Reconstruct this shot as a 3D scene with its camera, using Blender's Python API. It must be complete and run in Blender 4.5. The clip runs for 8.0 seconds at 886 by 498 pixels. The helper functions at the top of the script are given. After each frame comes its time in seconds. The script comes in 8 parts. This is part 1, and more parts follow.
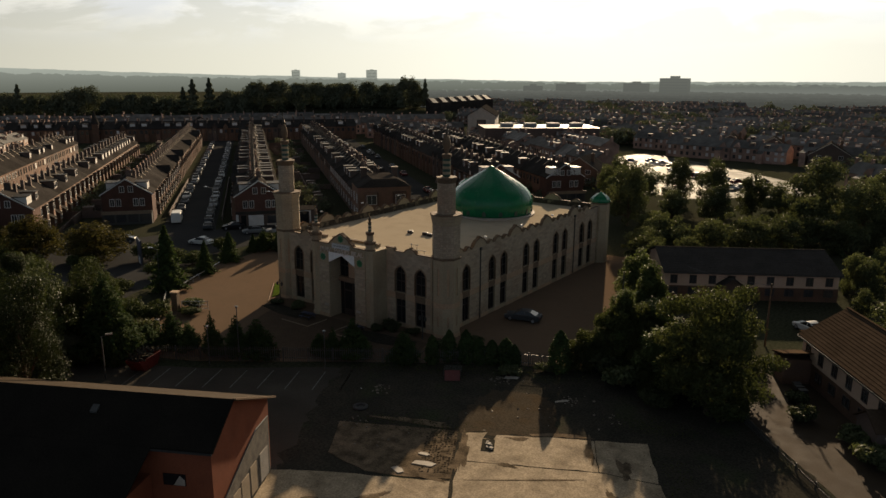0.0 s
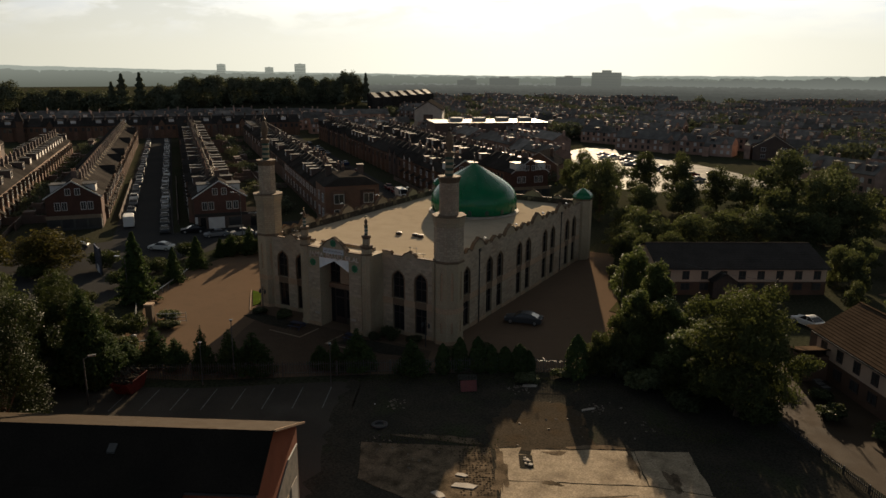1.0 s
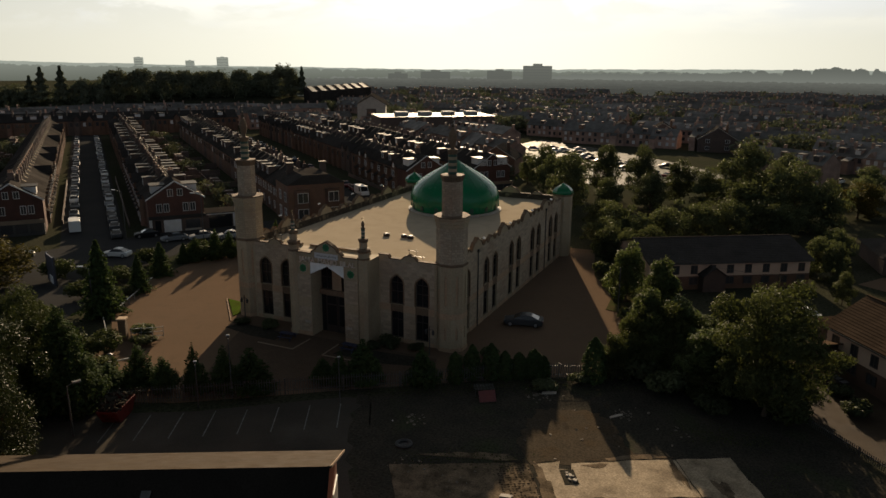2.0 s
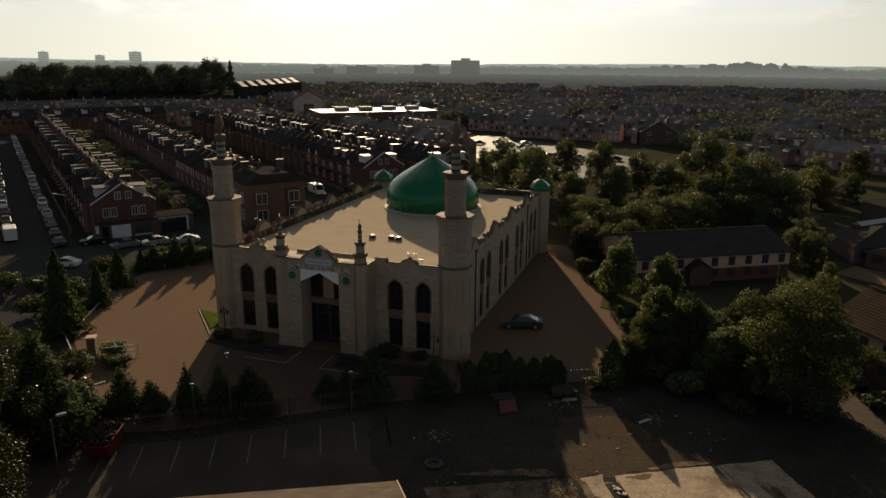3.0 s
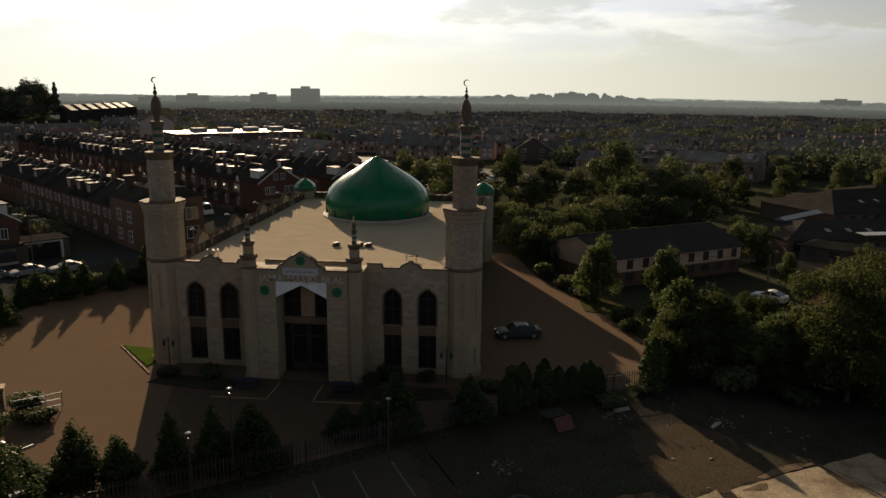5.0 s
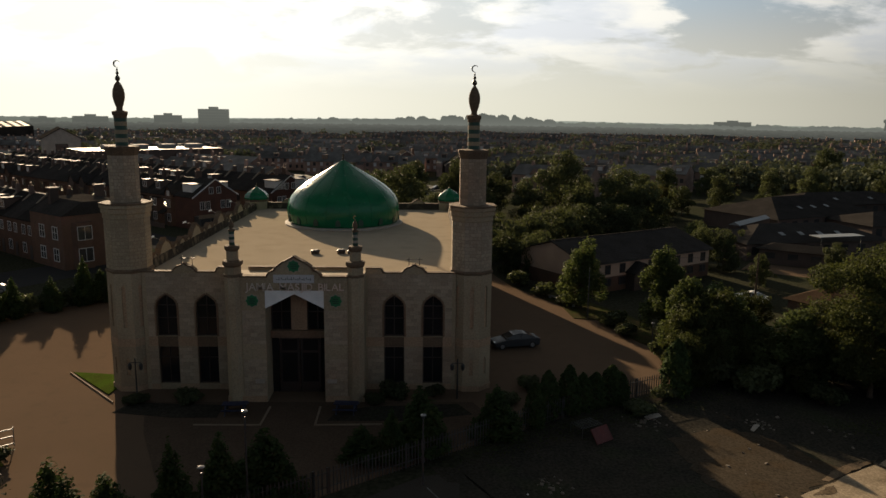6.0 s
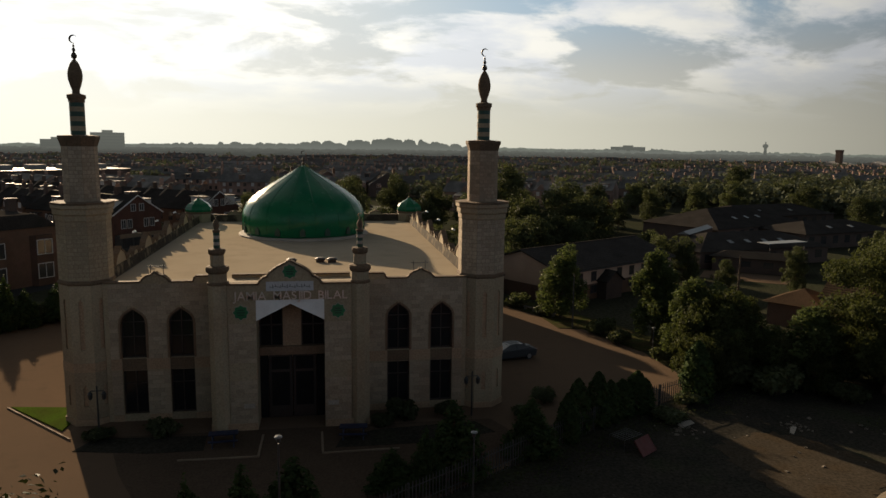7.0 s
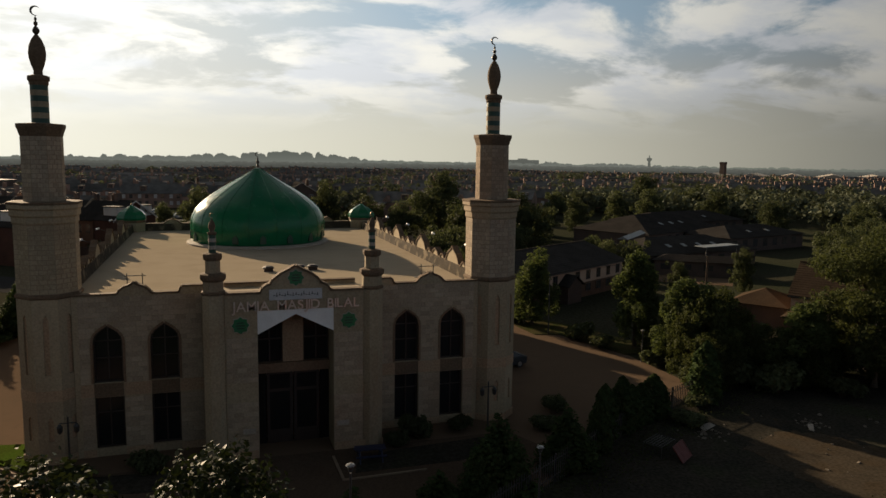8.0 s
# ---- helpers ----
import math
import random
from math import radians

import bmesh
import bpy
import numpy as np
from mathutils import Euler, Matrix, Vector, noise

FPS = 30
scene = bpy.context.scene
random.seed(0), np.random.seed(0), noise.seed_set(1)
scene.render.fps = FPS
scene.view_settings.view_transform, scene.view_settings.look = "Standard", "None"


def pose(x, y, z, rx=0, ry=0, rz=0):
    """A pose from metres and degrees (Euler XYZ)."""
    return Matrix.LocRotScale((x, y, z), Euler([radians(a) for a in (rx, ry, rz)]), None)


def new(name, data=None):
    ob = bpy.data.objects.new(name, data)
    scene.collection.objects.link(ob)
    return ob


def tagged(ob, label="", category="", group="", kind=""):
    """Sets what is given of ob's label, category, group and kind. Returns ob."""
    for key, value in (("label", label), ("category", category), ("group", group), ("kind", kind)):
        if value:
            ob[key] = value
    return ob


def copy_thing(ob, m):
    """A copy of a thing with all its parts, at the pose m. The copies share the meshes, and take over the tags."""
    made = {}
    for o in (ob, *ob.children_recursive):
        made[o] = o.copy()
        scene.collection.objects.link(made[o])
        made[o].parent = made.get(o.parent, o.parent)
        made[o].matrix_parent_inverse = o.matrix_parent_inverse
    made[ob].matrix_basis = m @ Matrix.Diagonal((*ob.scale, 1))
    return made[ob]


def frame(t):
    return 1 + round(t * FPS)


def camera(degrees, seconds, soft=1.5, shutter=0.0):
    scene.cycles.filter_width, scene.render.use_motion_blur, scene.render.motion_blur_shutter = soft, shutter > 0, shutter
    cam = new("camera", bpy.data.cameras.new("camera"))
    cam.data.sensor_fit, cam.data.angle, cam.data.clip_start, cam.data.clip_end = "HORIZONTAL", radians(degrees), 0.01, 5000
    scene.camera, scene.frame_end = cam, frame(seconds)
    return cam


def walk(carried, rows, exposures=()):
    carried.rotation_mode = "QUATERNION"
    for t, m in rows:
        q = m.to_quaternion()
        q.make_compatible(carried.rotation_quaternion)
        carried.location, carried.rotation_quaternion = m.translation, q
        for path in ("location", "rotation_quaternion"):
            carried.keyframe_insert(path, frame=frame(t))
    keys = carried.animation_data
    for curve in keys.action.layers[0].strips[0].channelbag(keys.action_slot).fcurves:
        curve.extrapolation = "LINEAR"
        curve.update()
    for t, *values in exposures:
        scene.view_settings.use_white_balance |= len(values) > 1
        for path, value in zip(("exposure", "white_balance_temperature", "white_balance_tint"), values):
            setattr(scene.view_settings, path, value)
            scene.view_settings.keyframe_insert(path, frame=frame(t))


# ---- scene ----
cam = camera(62.6, 8.0)
METRES, EYE, TILT, LEAN, TURN = 75.0, 31.0, 0.0, 0.0, 35.7
ROWS = [
    (0.0, 0.0, 0.0, 0.0, 0.06, -13.59, -0.25),
    (0.5, -0.0535, 0.0298, -0.0001, -2.65, -13.8, -0.26),
    (1.0, -0.1052, 0.0617, -0.0015, -5.41, -13.99, -0.28),
    (1.5, -0.1549, 0.0963, -0.0028, -8.21, -14.18, -0.31),
    (3.0, -0.2918, 0.2139, -0.0093, -17.07, -14.79, -0.33),
    (3.5, -0.332, 0.2614, -0.023, -20.19, -14.54, -0.36),
    (4.0, -0.369, 0.3117, -0.0436, -23.43, -13.83, -0.45),
    (4.5, -0.403, 0.3637, -0.0634, -26.76, -13.06, -0.53),
    (6.0, -0.4843, 0.5316, -0.1211, -37.33, -10.4, -0.67),
    (6.5, -0.5034, 0.5906, -0.1396, -41.08, -9.37, -0.71),
    (7.0, -0.5182, 0.6505, -0.1583, -44.96, -8.29, -0.7),
    (7.5, -0.5304, 0.71, -0.1739, -49.04, -7.25, -0.8),
    (8.0, -0.55, 0.7609, -0.1768, -53.24, -7.13, -0.8),
]
walk(cam, [(t, pose(62.27, -67.0, EYE, TILT, LEAN, TURN) @ pose(METRES * x, METRES * y, METRES * z, 90 + pitch, roll, yaw)) for t, x, y, z, yaw, pitch, roll in ROWS],
     exposures=[(0.0, 0.95), (5.0, 0.92), (7.0, 0.84), (8.0, 0.78)])

# ---- world, sun, exposure ----
SUN_AZ, SUN_EL = 22.5, 15.0      # degrees left of +y, degrees above the horizon
sa, se = radians(SUN_AZ), radians(SUN_EL)
TO_SUN = Vector((-math.sin(sa) * math.cos(se), math.cos(sa) * math.cos(se), math.sin(se)))
sun = new("sun", bpy.data.lights.new("sun", "SUN"))
sun.data.energy, sun.data.angle, sun.data.color = 5.0, radians(0.6), (1.0, 0.76, 0.50)
sun.matrix_world = TO_SUN.to_track_quat("Z", "Y").to_matrix().to_4x4()

SKY_STRENGTH, GLOW = 0.050, 0.41
world = bpy.data.worlds.new("world")
scene.world = world
world.use_nodes = True
wt = world.node_tree
wt.nodes.clear()


def wnode(kind, **values):
    n = wt.nodes.new(kind)
    for k, v in values.items():
        n.inputs[k].default_value = v
    return n


def wmath(op, a, b=None, clamp=False):
    n = wt.nodes.new("ShaderNodeMath")
    n.operation, n.use_clamp = op, clamp
    for i, v in enumerate((a, b)):
        if v is None:
            continue
        if isinstance(v, (int, float)):
            n.inputs[i].default_value = v
        else:
            wt.links.new(v, n.inputs[i])
    return n.outputs[0]


def wmix(fac, a, b, mode="MIX"):
    n = wt.nodes.new("ShaderNodeMix")
    n.data_type, n.blend_type = "RGBA", mode
    for sock, v in ((n.inputs[0], fac), (n.inputs[6], a), (n.inputs[7], b)):
        if isinstance(v, (int, float)):
            sock.default_value = v
        elif isinstance(v, tuple):
            sock.default_value = (*v, 1)
        else:
            wt.links.new(v, sock)
    return n.outputs[2]


sky = wt.nodes.new("ShaderNodeTexSky")
sky.sky_type, sky.sun_disc = "NISHITA", False
sky.sun_elevation, sky.sun_rotation = se, -sa
sky.altitude, sky.air_density, sky.dust_density, sky.ozone_density = 80, 1.0, 1.6, 1.0
coord = wt.nodes.new("ShaderNodeTexCoord")
split = wt.nodes.new("ShaderNodeSeparateXYZ")
wt.links.new(coord.outputs["Generated"], split.inputs[0])
height = wmath("MAXIMUM", split.outputs[2], 0.0)
# cloud sheet seen in perspective: the direction divided by its height
inv = wmath("DIVIDE", 1.0, wmath("ADD", height, 0.24))
flat = wt.nodes.new("ShaderNodeCombineXYZ")
wt.links.new(wmath("MULTIPLY", split.outputs[0], inv), flat.inputs[0])
wt.links.new(wmath("MULTIPLY", split.outputs[1], inv), flat.inputs[1])
turned = wt.nodes.new("ShaderNodeMapping")
turned.inputs["Rotation"].default_value = (0, 0, radians(20))
turned.inputs["Scale"].default_value = (0.8, 1.0, 1.0)
wt.links.new(flat.outputs[0], turned.inputs[0])
cloud = wnode("ShaderNodeTexNoise", Scale=2.0, Detail=9.0, Roughness=0.58, Distortion=0.35)
wt.links.new(turned.outputs[0], cloud.inputs["Vector"])
cover = wt.nodes.new("ShaderNodeMapRange")
cover.interpolation_type = "SMOOTHSTEP"
cover.inputs[1].default_value, cover.inputs[2].default_value = 0.42, 0.53
wt.links.new(cloud.outputs[0], cover.inputs[0])
# nearness to the sun
dot = wt.nodes.new("ShaderNodeVectorMath")
dot.operation = "DOT_PRODUCT"
dot.inputs[1].default_value = TO_SUN
wt.links.new(coord.outputs["Generated"], dot.inputs[0])
facing = wmath("MAXIMUM", dot.outputs["Value"], 0.0)
halo = wmath("ADD", wmath("MULTIPLY", wmath("POWER", facing, 14.0), GLOW), wmath("MULTIPLY", wmath("POWER", facing, 4.0), 0.07))
# clouds thin out into the haze near the horizon
def wrange(v, lo, hi, to_lo=0.0, to_hi=1.0):
    n = wt.nodes.new("ShaderNodeMapRange")
    n.interpolation_type = "SMOOTHSTEP"
    for i, x in enumerate((lo, hi, to_lo, to_hi)):
        n.inputs[i + 1].default_value = x
    wt.links.new(v, n.inputs[0])
    return n.outputs[0]


def wscale(col, k):
    return wmix(1.0, col, k, "MULTIPLY")


# hazy air scatters forwards: the sky is brighter on the sun's half than behind
lean = wrange(dot.outputs["Value"], -0.05, 0.90, 0.44, 1.30)
raw = wscale(wscale(sky.outputs[0], (SKY_STRENGTH,) * 3), lean)
grey = wt.nodes.new("ShaderNodeRGBToBW")
wt.links.new(raw, grey.inputs[0])
level = wt.nodes.new("ShaderNodeMath")
level.operation = "SMOOTH_MIN"
wt.links.new(grey.outputs[0], level.inputs[0])
level.inputs[1].default_value, level.inputs[2].default_value = 0.50, 0.35
lift = wmath("ADD", level.outputs[0], wmath("MULTIPLY", wrange(dot.outputs["Value"], 0.0, 0.7), wrange(height, 0.30, 0.55, 0.12, 0.0)))
pale = wscale((0.98, 1.0, 0.95), lift)
blue = wscale((0.74, 1.02, 1.26), lift)
upper = wmix(wrange(height, 0.08, 0.20), pale, blue)
upper = wmix(wrange(facing, 0.75, 0.98), upper, pale)
haze = wscale(wmix(wrange(dot.outputs["Value"], -0.3, 0.45), (0.46, 0.53, 0.61), (0.60, 0.58, 0.475)), wrange(dot.outputs["Value"], 0.14, 0.97, 0.29, 1.26))
upper = wmix(wrange(height, 0.30, 0.75), upper, wscale(upper, (0.44, 0.53, 0.66)))      # deeper overhead
base = wmix(wrange(height, 0.0, 0.13), haze, upper)
shade = wnode("ShaderNodeTexNoise", Scale=2.6, Detail=6.0, Roughness=0.55)
wt.links.new(turned.outputs[0], shade.inputs["Vector"])
cloudlight = wmath("MULTIPLY", wrange(shade.outputs[0], 0.38, 0.62, 0.86, 1.12), wrange(dot.outputs["Value"], 0.15, 0.93, 0.30, 0.98))
puff = wscale(wmix(wrange(shade.outputs[0], 0.40, 0.60), (0.93, 0.96, 1.0), (1.0, 0.97, 0.88)), cloudlight)
thick = wmath("MULTIPLY", wmath("MULTIPLY", cover.outputs[0], wrange(height, 0.02, 0.12)), wrange(height, 0.30, 0.60, 0.9, 0.30))
# the clear half of the sky, away from the sun, is a cool blue
away = wmix(wrange(dot.outputs["Value"], -0.55, 0.10), (1.42, 1.64, 1.96), (1.0, 1.0, 1.0))
total = wmix(1.0, wscale(wmix(thick, base, puff), away), wscale((1.0, 0.98, 0.90), halo), "ADD")
back = wt.nodes.new("ShaderNodeBackground")
wt.links.new(total, back.inputs[0])
back.inputs[1].default_value = 0.536
wt.links.new(back.outputs[0], wt.nodes.new("ShaderNodeOutputWorld").inputs[0])


# ---- materials ----
def surf(name, a, b=None, scale=1.0, rough=0.8, bump=0.0, bump_scale=20.0, metal=0.0, grain=0.25, local=False,
         each=0.0, island=0.0, translucent=0.0, spec=0.5, detail=6.0, stain=None, stain_scale=0.3, stain_cut=(0.55, 0.7)):
    """A surface: two colours mixed by noise, fine grain, stains of a third colour, relief; varied from object to object or island to island."""
    b = b or tuple(c * 0.75 for c in a)
    m = bpy.data.materials.new(name)
    m.use_nodes = True
    t = m.node_tree
    bsdf = t.nodes["Principled BSDF"]
    if local:
        where = t.nodes.new("ShaderNodeTexCoord").outputs["Object"]
    else:
        where = t.nodes.new("ShaderNodeNewGeometry").outputs["Position"]

    def noisy(sc, det):
        n = t.nodes.new("ShaderNodeTexNoise")
        n.inputs["Scale"].default_value, n.inputs["Detail"].default_value = sc, det
        t.links.new(where, n.inputs["Vector"])
        return n.outputs[0]

    def ranged(v, lo, hi, to_lo=0.0, to_hi=1.0):
        n = t.nodes.new("ShaderNodeMapRange")
        n.inputs[1].default_value, n.inputs[2].default_value, n.inputs[3].default_value, n.inputs[4].default_value = lo, hi, to_lo, to_hi
        t.links.new(v, n.inputs[0])
        return n.outputs[0]

    def mixed(mode, f, x, y):
        n = t.nodes.new("ShaderNodeMix")
        n.data_type, n.blend_type = "RGBA", mode
        for sock, v in ((n.inputs[0], f), (n.inputs[6], x), (n.inputs[7], y)):
            if isinstance(v, (int, float)):
                sock.default_value = v
            elif isinstance(v, tuple):
                sock.default_value = (*v, 1)
            else:
                t.links.new(v, sock)
        return n.outputs[2]

    col = mixed("MIX", ranged(noisy(scale, detail), 0.3, 0.7), a, b)
    if stain:
        col = mixed("MIX", ranged(noisy(stain_scale, 8.0), *stain_cut), col, stain)
    if grain:
        col = mixed("MULTIPLY", 1.0, col, ranged(noisy(bump_scale, 3.0), 0.3, 0.7, 1.0 - grain, 1.0 + grain))
    if each:
        info = t.nodes.new("ShaderNodeObjectInfo").outputs["Random"]
        col = mixed("MULTIPLY", 1.0, col, ranged(info, 0.0, 1.0, 1.0 - each, 1.0 + each))
    if island:
        info = t.nodes.new("ShaderNodeNewGeometry").outputs["Random Per Island"]
        col = mixed("MULTIPLY", 1.0, col, ranged(info, 0.0, 1.0, 1.0 - island, 1.0 + island))
    t.links.new(col, bsdf.inputs["Base Color"])
    bsdf.inputs["Metallic"].default_value, bsdf.inputs["Specular IOR Level"].default_value = metal, spec
    t.links.new(ranged(noisy(scale * 2.3, 4.0), 0.3, 0.7, max(0.02, rough - 0.08), min(1.0, rough + 0.08)), bsdf.inputs["Roughness"])
    if bump:
        n = t.nodes.new("ShaderNodeBump")
        n.inputs["Strength"].default_value, n.inputs["Distance"].default_value = bump, 0.02
        t.links.new(noisy(bump_scale, 5.0), n.inputs["Height"])
        t.links.new(n.outputs[0], bsdf.inputs["Normal"])
    if translucent:
        tr, mx = t.nodes.new("ShaderNodeBsdfTranslucent"), t.nodes.new("ShaderNodeMixShader")
        t.links.new(mixed("MULTIPLY", 1.0, col, (1.12, 1.12, 0.70)), tr.inputs["Color"])
        mx.inputs[0].default_value = translucent
        t.links.new(bsdf.outputs[0], mx.inputs[1])
        t.links.new(tr.outputs[0], mx.inputs[2])
        t.links.new(mx.outputs[0], t.nodes["Material Output"].inputs[0])
    return m


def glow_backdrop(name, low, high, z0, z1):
    """Far distance: a plain glowing colour with the haze painted in, graded by height."""
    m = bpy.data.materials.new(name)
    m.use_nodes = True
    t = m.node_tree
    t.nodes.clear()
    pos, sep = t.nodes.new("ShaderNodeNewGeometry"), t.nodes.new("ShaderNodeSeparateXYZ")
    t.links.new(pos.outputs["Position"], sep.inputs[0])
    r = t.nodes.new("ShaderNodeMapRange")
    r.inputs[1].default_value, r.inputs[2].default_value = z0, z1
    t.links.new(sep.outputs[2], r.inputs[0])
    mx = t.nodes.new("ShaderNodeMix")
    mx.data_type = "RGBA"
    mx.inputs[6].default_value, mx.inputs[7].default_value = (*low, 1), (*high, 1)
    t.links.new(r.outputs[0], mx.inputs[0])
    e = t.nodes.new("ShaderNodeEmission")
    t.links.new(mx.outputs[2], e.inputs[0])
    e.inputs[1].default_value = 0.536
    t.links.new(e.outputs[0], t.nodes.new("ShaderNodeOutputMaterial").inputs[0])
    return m


